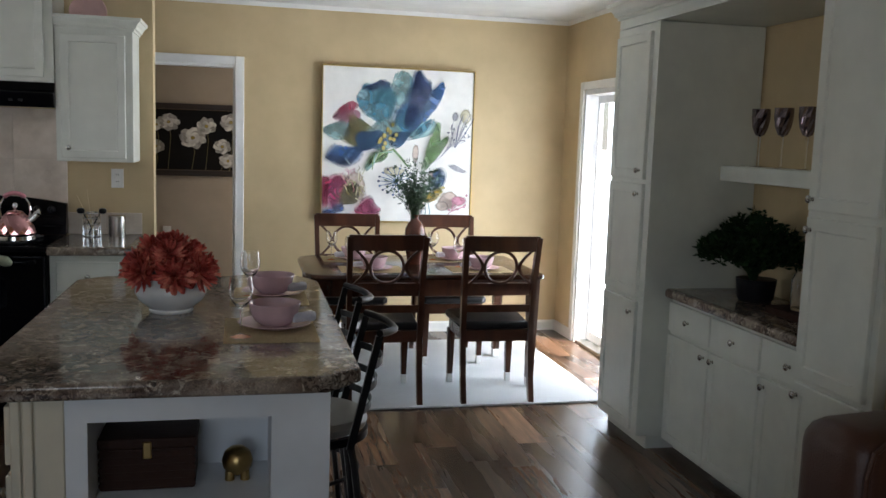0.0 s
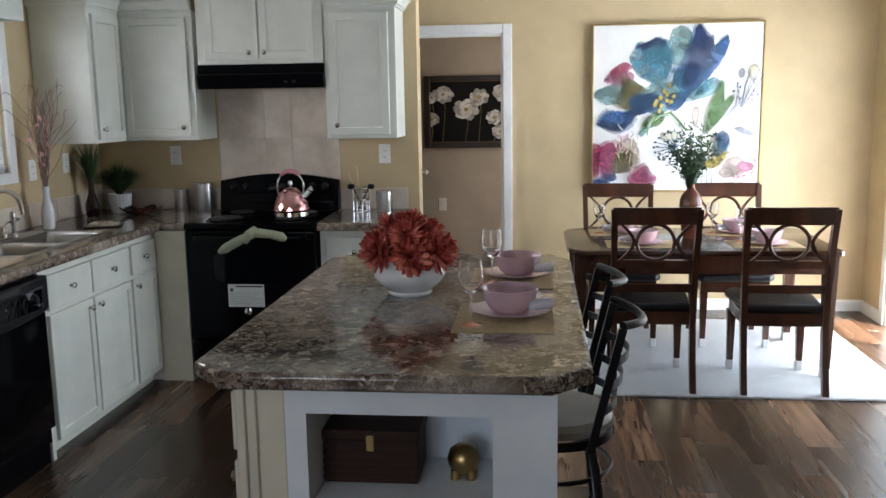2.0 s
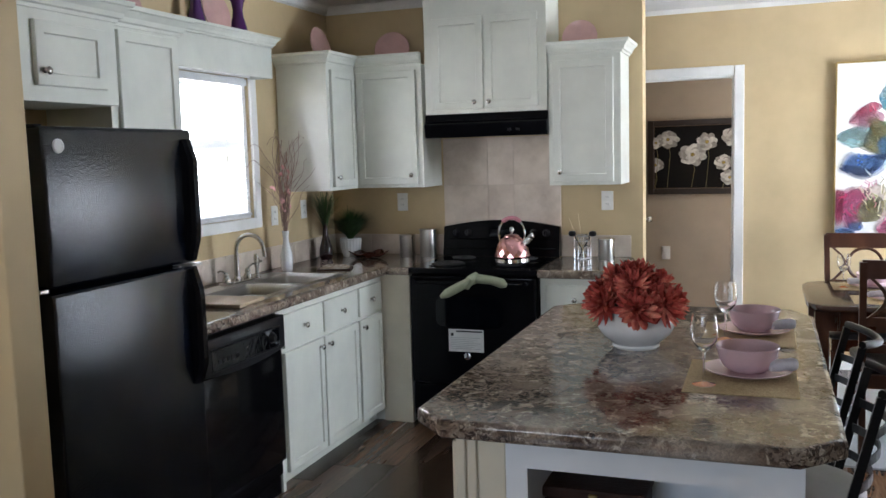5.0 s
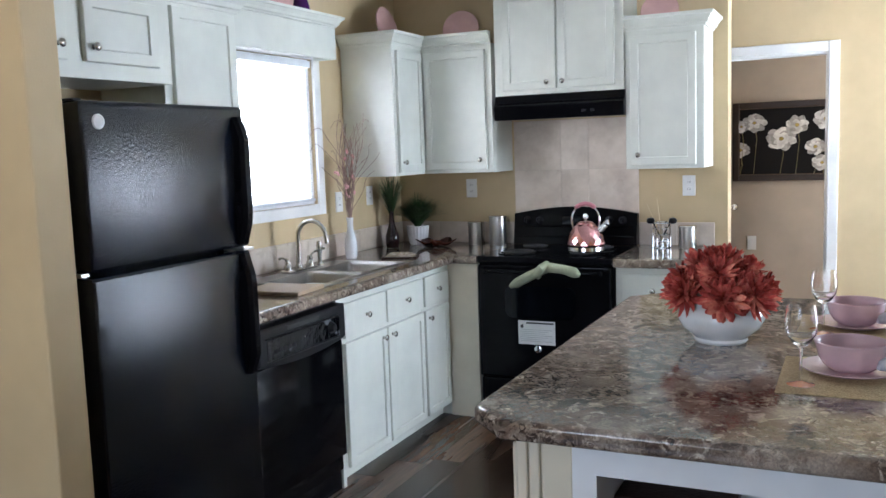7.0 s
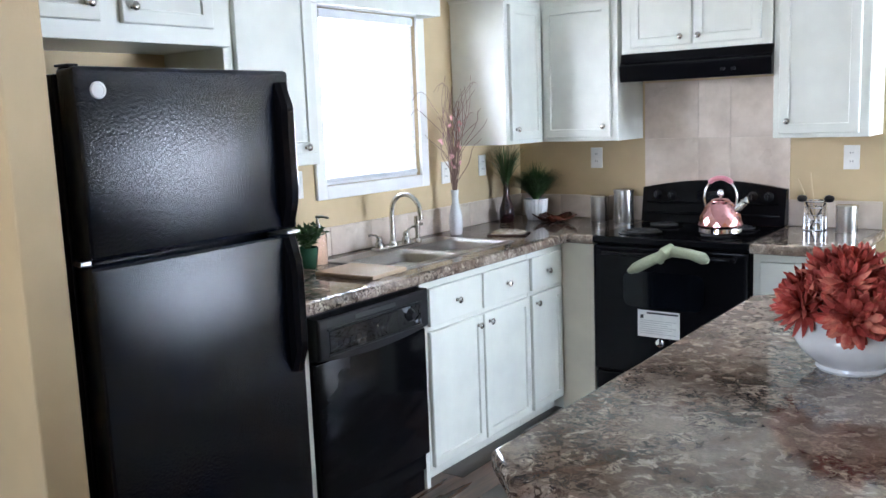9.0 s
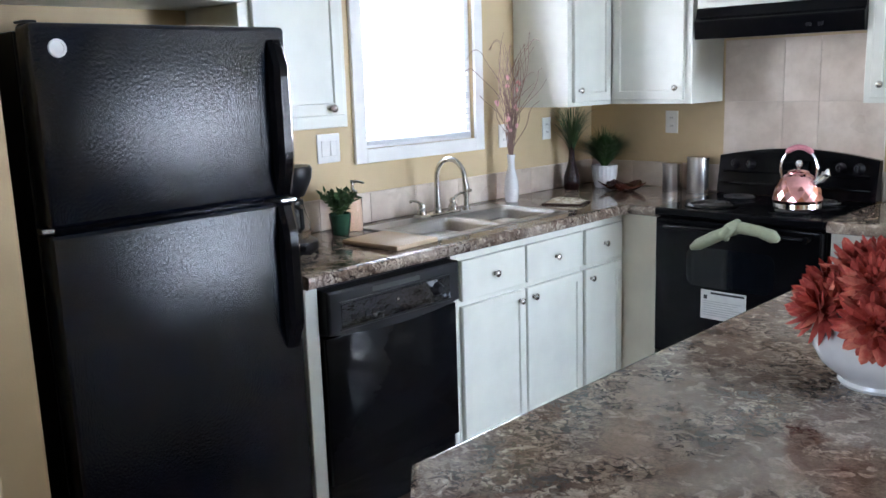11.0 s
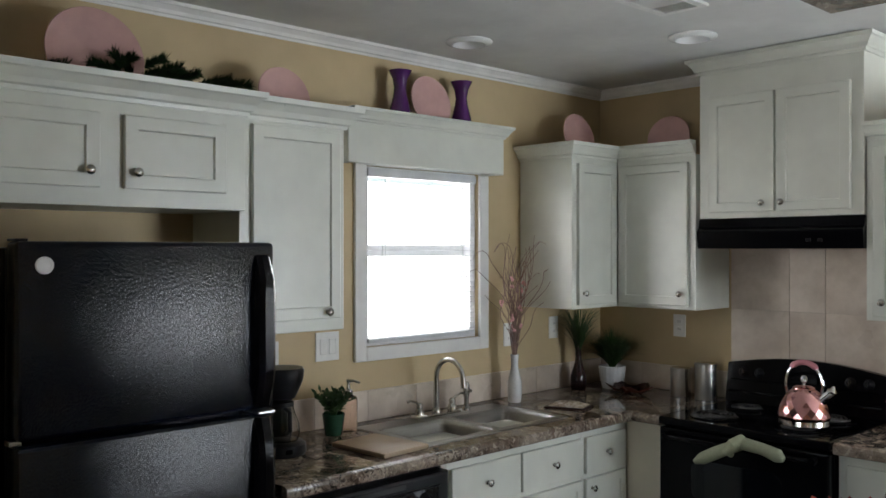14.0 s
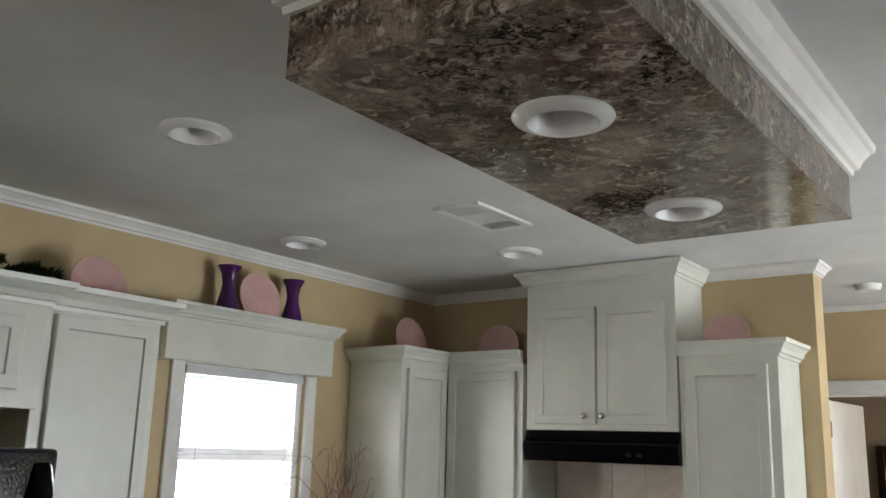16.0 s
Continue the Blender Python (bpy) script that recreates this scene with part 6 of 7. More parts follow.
for u, v, s in ((0.20, 0.26, 0.105), (0.07, 0.60, 0.085), (0.44, 0.47, 0.13), (0.58, 0.30, 0.10), (0.83, 0.24, 0.11), (0.93, 0.46, 0.085), (0.74, 0.58, 0.09), (0.80, 0.78, 0.09), (0.08, 0.30, 0.07)):
    stroke(dark, [(u, v), (u + 0.02, v + 0.2), (u - 0.01, 0.92)], 0.003, "olive", DW, DH, 0.02)
    for k in range(7):
        a = 2 * math.pi * k / 7 + u * 9
        dab(dark, u + 0.5 * s * math.cos(a), v + 0.6 * s * math.sin(a), s * 0.55, s * 0.5, math.degrees(-a), "white" if k % 2 else "ash", 0, "petal", DW, DH, 0.02)
    for k in range(4):
        a = 2 * math.pi * k / 4 + u * 5
        dab(dark, u + 0.28 * s * math.cos(a), v + 0.34 * s * math.sin(a), s * 0.34, s * 0.3, math.degrees(-a), "white", 0, "petal", DW, DH, 0.02)
    dab(dark, u, v, s * 0.2, s * 0.26, 0, "yellow", 0, "flower_heart", DW, DH, 0.02)

# ---- things on the stove and worktops ----
ket = thing("tea_kettle", place(1.388, -0.485, 0.9535), "pink faceted metal kettle with chrome base on a burner", "kettle")
bm = bmesh.new()   # diamond facets: staggered rings
rings = [[bm.verts.new((q * math.cos(2 * math.pi * (k + 0.5 * (n % 2)) / 18), q * math.sin(2 * math.pi * (k + 0.5 * (n % 2)) / 18), z)) for k in range(18)]
         for n, (q, z) in enumerate(((0.100, 0.026), (0.104, 0.040), (0.100, 0.062), (0.093, 0.084), (0.083, 0.105), (0.071, 0.124), (0.058, 0.139), (0.046, 0.148)))]
for n, (a, b) in enumerate(zip(rings, rings[1:])):
    for k in range(18):
        q = (k + 1) % 18
        if n % 2 == 0:
            bm.faces.new((a[k], a[q], b[k]))
            bm.faces.new((a[q], b[q], b[k]))
        else:
            bm.faces.new((a[k], b[q], b[k]))
            bm.faces.new((a[k], a[q], b[q]))
part("body", bm, M_kettle, ket, "pink faceted body")
part("base", lathe(bmesh.new(), [(0.0, 0.0), (0.096, 0.0), (0.101, 0.006), (0.100, 0.018), (0.099, 0.0258), (0.0, 0.0259)], 40), M_chrome, ket, "chrome base", None, True)
part("lid", lathe(bmesh.new(), [(0.0455, 0.1482), (0.044, 0.154), (0.03, 0.162), (0.0, 0.165)], 30), M_kettle, ket, "pink lid", None, True)
part("lid_knob", lathe(bmesh.new(), [(0.006, 0.163), (0.006, 0.172), (0.013, 0.178), (0.015, 0.190), (0.010, 0.202), (0.0, 0.205)], 18), M_chrome, ket, "chrome lid knob", None, True)
part("spout", tube(bmesh.new(), [(0.070, 0, 0.105), (0.092, 0, 0.126), (0.112, 0, 0.146)], [0.022, 0.019, 0.016], 14), M_chrome, ket, "chrome spout with a flap", None, True)
part("spout_flap", tube(bmesh.new(), [(0.104, 0, 0.146), (0.120, 0, 0.152), (0.121, 0, 0.172)], [0.017, 0.016, 0.005], 10), M_chrome, ket, "", None, True)
hp = [(-0.078 * math.cos(radians(a)), 0, 0.165 + 0.09 * math.sin(radians(a))) for a in range(-20, 201, 11)]
part("handle", tube(bmesh.new(), [(-0.07, 0, 0.115)] + hp + [(0.07, 0, 0.115)], 0.006, 8), M_chrome, ket, "arched chrome handle", None, True)
part("grip", tube(bmesh.new(), [(-0.082 * math.cos(radians(a)), 0, 0.166 + 0.093 * math.sin(radians(a))) for a in range(48, 135, 7)], [0.008] + [0.012] * 11 + [0.008], 10), M_pinkgrip, ket, "pink handle grip", None, True)

tow = thing("dish_towel", place(SX + 0.025, -0.655, 0.04), "sage green towel knotted round the oven handle", "towel")
bm = tube(bmesh.new(), [(0.20, -0.098, 0.745), (0.235, -0.10, 0.765), (0.30, -0.10, 0.80), (0.36, -0.095, 0.83), (0.40, -0.09, 0.842)], [0.012, 0.026, 0.027, 0.024, 0.02], 12)
part("hanging_end", bm, M_towel, tow, "", None, True)
bm = tube(bmesh.new(), [(0.38, -0.09, 0.845), (0.43, -0.094, 0.853), (0.50, -0.096, 0.846), (0.56, -0.098, 0.83), (0.585, -0.098, 0.818)], [0.018, 0.026, 0.024, 0.028, 0.012], 12)
part("folded_end", bm, M_towel, tow, "", None, True)
bm = tube(bmesh.new(), [(0.355, -0.085, 0.80), (0.36, -0.115, 0.82), (0.385, -0.12, 0.85), (0.405, -0.09, 0.868), (0.40, -0.05, 0.85)], [0.014, 0.024, 0.026, 0.022, 0.014], 12)
part("knot", bm, M_towel, tow, "", None, True)


def canister(x, y, r, h, label, ribs=False):
    t = thing("steel_canister", place(x, y, C), label, "canister", "steel canisters")
    part("body", lathe(bmesh.new(), [(0.0, 0.0), (r, 0.0), (r + 0.001, 0.003), (r, h - 0.016), (0.0, h - 0.016)], 32), M_steel, t, "", None, True)
    part("lid", lathe(bmesh.new(), [(r + 0.002, h - 0.0158), (r + 0.0025, h - 0.003), (r - 0.002, h), (0.0, h)], 32), M_steel, t, "", None, True)


canister(0.578, -0.105, 0.05, 0.142, "short brushed steel lidded canister on the worktop")
canister(0.725, -0.11, 0.054, 0.18, "tall brushed steel lidded canister beside the stove")
canister(1.868, -0.115, 0.048, 0.125, "small brushed steel lidded canister on the worktop")

cad = thing("utensil_caddy", place(1.725, -0.115, C), "round wire caddy holding kitchen utensils", "utensil caddy")
for z in (0.004, 0.04, 0.075, 0.11, 0.14):
    part("wire_ring", tube(bmesh.new(), [(0.05 * math.cos(2 * math.pi * k / 24), 0.05 * math.sin(2 * math.pi * k / 24), z) for k in range(25)], 0.003 if z < 0.13 else 0.0045, 6, False), M_chrome, cad, "", None, True)
for k in range(10):
    a = 2 * math.pi * k / 10
    part("wire_upright", tube(bmesh.new(), [(0.05 * math.cos(a), 0.05 * math.sin(a), 0.002), (0.05 * math.cos(a), 0.05 * math.sin(a), 0.14)], 0.0022, 5), M_chrome, cad)
part("base", lathe(bmesh.new(), [(0.0, 0.0), (0.049, 0.0), (0.049, 0.002), (0.0, 0.002)], 24), M_chrome, cad)
for dx, dy, L in ((-0.085, 0.01, 0.24), (-0.03, 0.02, 0.27)):
        u = thing("wooden_chopstick", place(1.725, -0.115, C + 0.004), "pale bamboo kitchen stick in the caddy", "utensil", "caddy utensils")
        part("stick", tube(bmesh.new(), [(-dx * 0.25, -dy * 0.3, 0.0), (dx, dy, L)], [0.004, 0.003], 6), M_bamboo, u, "", None, True)
for sx in (-1, 1):
    u = thing("ladle", place(1.725, -0.115, C + 0.004), "black plastic ladle leaning in the caddy", "ladle", "caddy utensils")
    part("handle", tube(bmesh.new(), [(-sx * 0.025, 0, 0.0), (sx * 0.045, 0.0, 0.13)], 0.004, 6), M_plastic, u)
    part("head", lathe(bmesh.new(), [(0.0, -0.02), (0.018, -0.014), (0.025, 0.0), (0.018, 0.014), (0.0, 0.02)], 14, sx * 0.062, 0, 0.148), M_plastic, u, "", None, True)

wv = thing("white_vase", place(0.125, -0.865, C), "slim white ceramic bottle vase", "vase")
part("vase", lathe(bmesh.new(), [(0.0, 0.0), (0.030, 0.0), (0.033, 0.01), (0.036, 0.05), (0.034, 0.10), (0.024, 0.14), (0.0175, 0.17), (0.017, 0.20), (0.021, 0.232), (0.018, 0.232), (0.013, 0.20), (0.0, 0.15)], 28), M_white, wv, "", None, True)
br = thing("curly_branches", place(0.125, -0.865, C + 0.155), "bare curly twigs with pink buds in the white vase", "branches")
rnd = random.Random(3)
for k in range(40):
    a = rnd.uniform(0, 2 * math.pi)
    reach, h = rnd.uniform(0.02, 0.19), rnd.uniform(0.36, 0.70)
    reach_w = reach * (0.55 if math.cos(a) < 0 else 1)
    pts, ph = [], rnd.uniform(0, 6)
    for j in range(11):
        s = j / 10
        wob = 0.024 * s
        pts.append((reach_w * math.cos(a) * s ** 2 + wob * math.sin(ph + 9 * s), reach * math.sin(a) * s ** 2 + wob * math.cos(ph + 8 * s), h * s - 0.03 * s ** 3))
    if k % 4 == 0:
        e = pts[-1]
        pts += [(e[0] + 0.02 * q * math.cos(a), e[1] + 0.03 * q * math.sin(a), e[2] + 0.03 * q - 0.013 * q * q) for q in (1, 2, 3)]
    b = part("twig", tube(bmesh.new(), pts, [0.0020 * (1 - 0.6 * j / len(pts)) + 0.0003 for j in range(len(pts))], 5), M_twig, br)
    if k % 3 == 0:
        p = pts[rnd.choice((4, 4, 5, 7, 9))]
        for q in range(2):
            c0 = (p[0] + rnd.uniform(-0.01, 0.01), p[1] + rnd.uniform(-0.01, 0.01), p[2] + rnd.uniform(-0.012, 0.012))
            part("bud", lathe(bmesh.new(), [(0.0, -0.009), (0.0065, -0.004), (0.0075, 0.002), (0.0, 0.010)], 7, *c0), M_bud, b, "small pink bud")
        part("bud", lathe(bmesh.new(), [(0.0, -0.009), (0.006, -0.004), (0.0075, 0.002), (0.0, 0.011)], 7, *p), M_bud, b, "small pink bud")

bv = thing("dark_vase", place(0.105, -0.335, C), "dark red glass bottle vase in the corner", "vase")
part("vase", lathe(bmesh.new(), [(0.0, 0.0), (0.036, 0.0), (0.043, 0.02), (0.042, 0.07), (0.03, 0.11), (0.018, 0.15), (0.015, 0.21), (0.02, 0.245), (0.016, 0.245), (0.011, 0.21), (0.0, 0.14)], 28), M_darkvase, bv, "", None, True)
tuft("tall_grass", place(0.105, -0.335, C + 0.19), "tall green grass blades in the dark vase", 170, 0.35, 0.17, M_leaf, 0.0034, 0.35, 0, 21, "grass")
wp = thing("ribbed_pot", place(0.20, -0.165, C), "white ribbed round plant pot", "pot")
bm = bmesh.new()
rows = []
for r, z in ((0.045, 0.0), (0.05, 0.006), (0.064, 0.06), (0.070, 0.118), (0.066, 0.122), (0.060, 0.11), (0.0, 0.10)):
    rows.append([bm.verts.new(((r + (0.0025 if k % 2 else 0)) * math.cos(2 * math.pi * k / 40), (r + (0.0025 if k % 2 else 0)) * math.sin(2 * math.pi * k / 40), z)) for k in range(40)] if r else [bm.verts.new((0, 0, z))])
for a, b in zip(rows, rows[1:]):
    for k in range(40):
        q = (k + 1) % 40
        bm.faces.new((a[k], a[q], b[q], b[k]) if len(b) > 1 else (a[k], a[q], b[0]))
bm.faces.new(rows[0][::-1])
part("pot", bm, M_white, wp)
tuft("potted_grass", place(0.20, -0.165, C + 0.10), "dense dark green foliage in the white pot", 950, 0.25, 0.20, M_leaf, 0.0042, 0.42, 0, 22, "plant", 0.03)

dish = thing("leaf_dish", place(0.36, -0.235, C), "dark copper leaf-shaped dish on the worktop", "dish")
bm = bmesh.new()
ctr = bm.verts.new((0, 0, 0.004))
prev = None
ra, rb = [], []
for k in range(36):
    t = 2 * math.pi * k / 36
    wv_ = 1 + 0.13 * math.cos(5 * t)
    ra.append(bm.verts.new((0.07 * wv_ * math.cos(t), 0.055 * wv_ * math.sin(t), 0.006)))
    rb.append(bm.verts.new((0.125 * wv_ * math.cos(t), 0.09 * wv_ * math.sin(t), 0.035 + 0.012 * math.cos(5 * t))))
for k in range(36):
    q = (k + 1) % 36
    bm.faces.new((ctr, ra[k], ra[q]))
    bm.faces.new((ra[k], rb[k], rb[q], ra[q]))
M_darkcopper = material("dark_copper", (0.09, 0.025, 0.015), 16, 5, 0.25, metal=0.4, wear=0.4, wear_scale=12)
o = part("dish", bm, M_darkcopper, dish, "", None, True)
o.modifiers.new("thickness", "SOLIDIFY").thickness = 0.004

tray = thing("cloth_bundle", pose(0.40, -0.79, C, 0, 0, 20), "folded patterned tea cloth on a dark tray", "cloth")
part("tray", boxed(-0.10, -0.075, 0.0, 0.10, 0.075, 0.008, 0.003), M_basket, tray)
M_cloth = material("patterned_cloth", [(0.35, (0.14, 0.09, 0.06)), (0.5, (0.42, 0.35, 0.27)), (0.65, (0.58, 0.52, 0.44))], 45, 4, 0.9, wear=0.2, bump=0.4, bump_scale=200)
bm = bmesh.new()
g = [[bm.verts.new((-0.085 + 0.17 * i / 14, -0.06 + 0.12 * j / 10, 0.010 + 0.020 * max(0, math.sin(math.pi * i / 14) * math.sin(math.pi * j / 10)) ** 0.5 * (1 + 0.5 * noise.noise(Vector((i * 0.7, j * 0.9, 2)))))) for j in range(11)] for i in range(15)]
for i in range(14):
    for j in range(10):
        bm.faces.new((g[i][j], g[i + 1][j], g[i + 1][j + 1], g[i][j + 1]))
part("cloth", bm, M_cloth, tray, "", None, True)

brd = thing("cutting_board", pose(0.44, -1.975, C, 0, 0, 4), "pale maple cutting board by the sink", "cutting board")
part("board", boxed(-0.145, -0.115, 0.0, 0.145, 0.115, 0.018, 0.005, 2), M_maple, brd, "", None, True)

soap = thing("soap_dispenser", place(0.105, -1.868, C), "copper tinted glass soap dispenser with a nickel pump", "soap dispenser")
part("bottle", lathe(bmesh.new(), [(0.0, 0.0), (0.036, 0.0), (0.038, 0.006), (0.038, 0.125), (0.034, 0.138), (0.018, 0.146), (0.0, 0.147)], 28), M_copper, soap, "copper tinted glass bottle", None, True)
part("collar", lathe(bmesh.new(), [(0.019, 0.147), (0.019, 0.165), (0.008, 0.172), (0.006, 0.20), (0.0, 0.20)], 18), M_nickel, soap, "", None, True)
part("nozzle", tube(bmesh.new(), [(-0.006, 0.0, 0.203), (0.02, 0.012, 0.205), (0.045, 0.025, 0.198)], [0.009, 0.006, 0.0045], 8), M_nickel, soap, "pump nozzle", None, True)
gp = thing("herb_pot", place(0.135, -1.965, C), "small dark green glazed pot", "pot")
part("pot", lathe(bmesh.new(), [(0.0, 0.0), (0.033, 0.0), (0.036, 0.01), (0.04, 0.04), (0.046, 0.085), (0.043, 0.088), (0.038, 0.075), (0.0, 0.07)], 24), M_greenpot, gp, "", None, True)
tuft("herb_leaves", place(0.135, -1.965, C + 0.065), "small bushy green herb in a pot", 60, 0.13, 0.07, M_leaf, 0.0022, 0.3, 2, 23, "plant", 0.028)

cof = thing("coffee_maker", pose(0.27, -2.30, C, 0, 0, 75), "black drip coffee maker with a glass carafe", "coffee maker")
part("base", lathe(bmesh.new(), [(0.0, 0.0), (0.085, 0.0), (0.092, 0.012), (0.09, 0.04), (0.075, 0.05), (0.0, 0.05)], 30), M_plastic, cof, "", None, True)
part("tower", boxed(-0.065, 0.055, 0.0, 0.065, 0.12, 0.29, 0.015, 2), M_plastic, cof)
part("brew_head", lathe(bmesh.new(), [(0.0, 0.205), (0.05, 0.205), (0.058, 0.22), (0.08, 0.27), (0.084, 0.305), (0.078, 0.315), (0.0, 0.317)], 28), M_plastic, cof, "black brew basket head", None, True)
part("carafe", lathe(bmesh.new(), [(0.0, 0.052), (0.06, 0.052), (0.068, 0.075), (0.066, 0.11), (0.05, 0.15), (0.044, 0.175), (0.042, 0.175), (0.048, 0.149), (0.0635, 0.11), (0.0655, 0.076), (0.058, 0.055), (0.0, 0.054)], 28), M_glass, cof, "clear glass carafe", None, True)
part("carafe_lid", lathe(bmesh.new(), [(0.046, 0.1755), (0.046, 0.19), (0.02, 0.196), (0.0, 0.196)], 24), M_plastic, cof, "", None, True)
part("carafe_handle", tube(bmesh.new(), [(0.0, -0.045, 0.17), (0.0, -0.095, 0.165), (0.0, -0.10, 0.10), (0.0, -0.066, 0.085)], 0.008, 8), M_plastic, cof, "", None, True)
part("switch", boxed(-0.012, -0.0955, 0.015, 0.012, -0.085, 0.032, 0.003), M_black, cof)

# ---- things on top of the wall cabinets ----


def show_plate(at, r, label):
    t = thing("display_plate", at, label, "plate", "display plates")
    bm = lathe(bmesh.new(), [(0.0, 0.0), (r * 0.6, -0.004), (r * 0.97, 0.012), (r, 0.016), (r * 0.985, 0.019), (r * 0.6, 0.004), (0.0, 0.006)], 44)
    part("plate", bm, M_pinkplate, t, "", pose(0, 0, r, 78, 0, 0), True)
    return t


TOPZ = ZT + 0.001
show_plate(pose(0.20, -2.955, TOPZ, 0, 0, 90), 0.16, "large glossy pink plate leaning above the refrigerator cabinet")
show_plate(pose(0.20, -2.25, TOPZ, 0, 0, 90), 0.113, "glossy pink plate standing on a wall cabinet")
show_plate(pose(0.075, -1.39, 2.2225, 0, 0, 90), 0.12, "glossy pink plate standing on the window valance")
show_plate(pose(0.16, -0.42, TOPZ, 0, 0, 90), 0.125, "pink plate standing on the corner cabinet")
show_plate(pose(0.525, -0.12, TOPZ, 0, 0, 8), 0.115, "pink plate standing in the shade beside the hood cabinet")
show_plate(pose(1.727, -0.13, TOPZ, 0, 0, 0), 0.105, "pink plate standing on the end wall cabinet")
for y in (-1.578, -1.203):
    t = thing("purple_vase", place(0.095, y, 2.2225), "flared deep purple glass vase on the valance", "vase", "purple vases")
    part("vase", lathe(bmesh.new(), [(0.0, 0.0), (0.050, 0.0), (0.055, 0.012), (0.046, 0.07), (0.031, 0.125), (0.027, 0.16), (0.034, 0.20), (0.052, 0.235), (0.048, 0.235), (0.03, 0.20), (0.022, 0.16), (0.0, 0.12)], 28), M_purple, t, "", None, True)
gar = thing("pine_garland", place(0.24, -3.0, TOPZ), "dark green pine garland along the cabinet top", "garland")
rnd = random.Random(9)


def pine_branch(y, x, z, heading, rise, length):
    """A bent twig with dense needles; heading in degrees from +y."""
    bm = bmesh.new()
    d = Vector((math.sin(radians(heading)) * math.cos(radians(rise)), math.cos(radians(heading)) * math.cos(radians(rise)), math.sin(radians(rise))))
    side = d.cross(Vector((0, 0, 1))).normalized()
    up = side.cross(d)
    spine = [Vector((x, y, z)) + d * length * k / 6 - Vector((0, 0, 0.16 * length * (k / 6) ** 2)) for k in range(7)]
    tube(bm, spine, [0.003, 0.003, 0.0026, 0.0024, 0.002, 0.0016, 0.001], 5)
    for k in range(int(2600 * length)):
        q = rnd.random() * 5.99
        p = spine[int(q)].lerp(spine[int(q) + 1], q - int(q))
        a = rnd.uniform(0, 2 * math.pi)
        n = (d * rnd.uniform(0.5, 1.3) + (side * math.cos(a) + up * math.sin(a)) * 0.9).normalized() * rnd.uniform(0.022, 0.036)
        if p.z + n.z < 0.003:
            n.z = abs(n.z)
        e = n.orthogonal().normalized() * 0.0028
        bm.faces.new([bm.verts.new(v) for v in (p - e, p + e, p + n)])
    return part("branch", bm, M_leaf2, gar)


for k in range(20):
    pine_branch(-0.58 + 0.18 * rnd.random(), rnd.uniform(-0.02, 0.08), 0.03 + 0.17 * rnd.random(), rnd.choice((0, 20, -30, 160)) + rnd.uniform(-25, 25), rnd.uniform(5, 60), rnd.uniform(0.09, 0.15))
for k in range(5):
    pine_branch(-0.30 + 0.03 * k, 0.09, 0.02 + 0.012 * k, 10 + 5 * k, 18, 0.09)
for k in range(38):
    f = k / 37
    pine_branch(0.06 + 0.52 * f + rnd.uniform(-0.02, 0.02), rnd.uniform(-0.01, 0.10), 0.02 + 0.14 * rnd.random() * (1 - 0.6 * f), rnd.choice((0, 0, 15, -25, 170)) + rnd.uniform(-30, 30),
                rnd.uniform(5, 50 - 30 * f), rnd.uniform(0.08, 0.15) * (1 - 0.35 * f))

# ---- outlets and switches ----


def wall_plate(at, kind, label, w=0.072, h=0.116):
    t = thing("wall_outlet" if kind == "outlet" else "light_switch", at, label, "outlet" if kind == "outlet" else "switch", "wall plates")
    part("plate", boxed(-w / 2, -0.006, -h / 2, w / 2, 0.0, h / 2, 0.002, 2), M_plate, t)
    if kind == "outlet":
        for z in (-0.02, 0.02):
            f = part("socket", boxed(-0.016, -0.0075, z - 0.014, 0.016, -0.006, z + 0.014, 0.001), M_plate, t)
            for x in (-0.006, 0.006):
                part("slot", boxed(x - 0.0012, -0.0081, z - 0.004, x + 0.0012, -0.0074, z + 0.006), M_slot, f)
    else:
        n = 2 if w > 0.09 else 1
        for k in range(n):
            x = (k - (n - 1) / 2) * 0.046
            part("rocker", boxed(x - 0.0165, -0.009, -0.033, x + 0.0165, -0.006, 0.033, 0.002), M_plate, t)


wall_plate(place(0.511, 0, 1.281), "outlet", "white duplex outlet on the tan wall")
wall_plate(place(1.858, 0, 1.279), "outlet", "white duplex outlet beside the wall cabinet")
wall_plate(place(0, -0.42, 1.265, 90), "outlet", "white outlet near the kitchen corner")
wall_plate(place(0, -1.90, 1.275, 90), "switch", "white double rocker switch beside the window", 0.118, 0.12)
wall_plate(place(0, -2.175, 1.255, 90), "outlet", "white duplex outlet above the coffee maker")
wall_plate(place(0, -0.775, 1.25, 90), "outlet", "white outlet beside the window")
wall_plate(place(1.93, 2.62, 0.66), "switch", "white switch plate in the back room")
wall_plate(place(EAST, -2.40, 1.13, -90), "outlet", "white outlet at the back of the buffet niche")

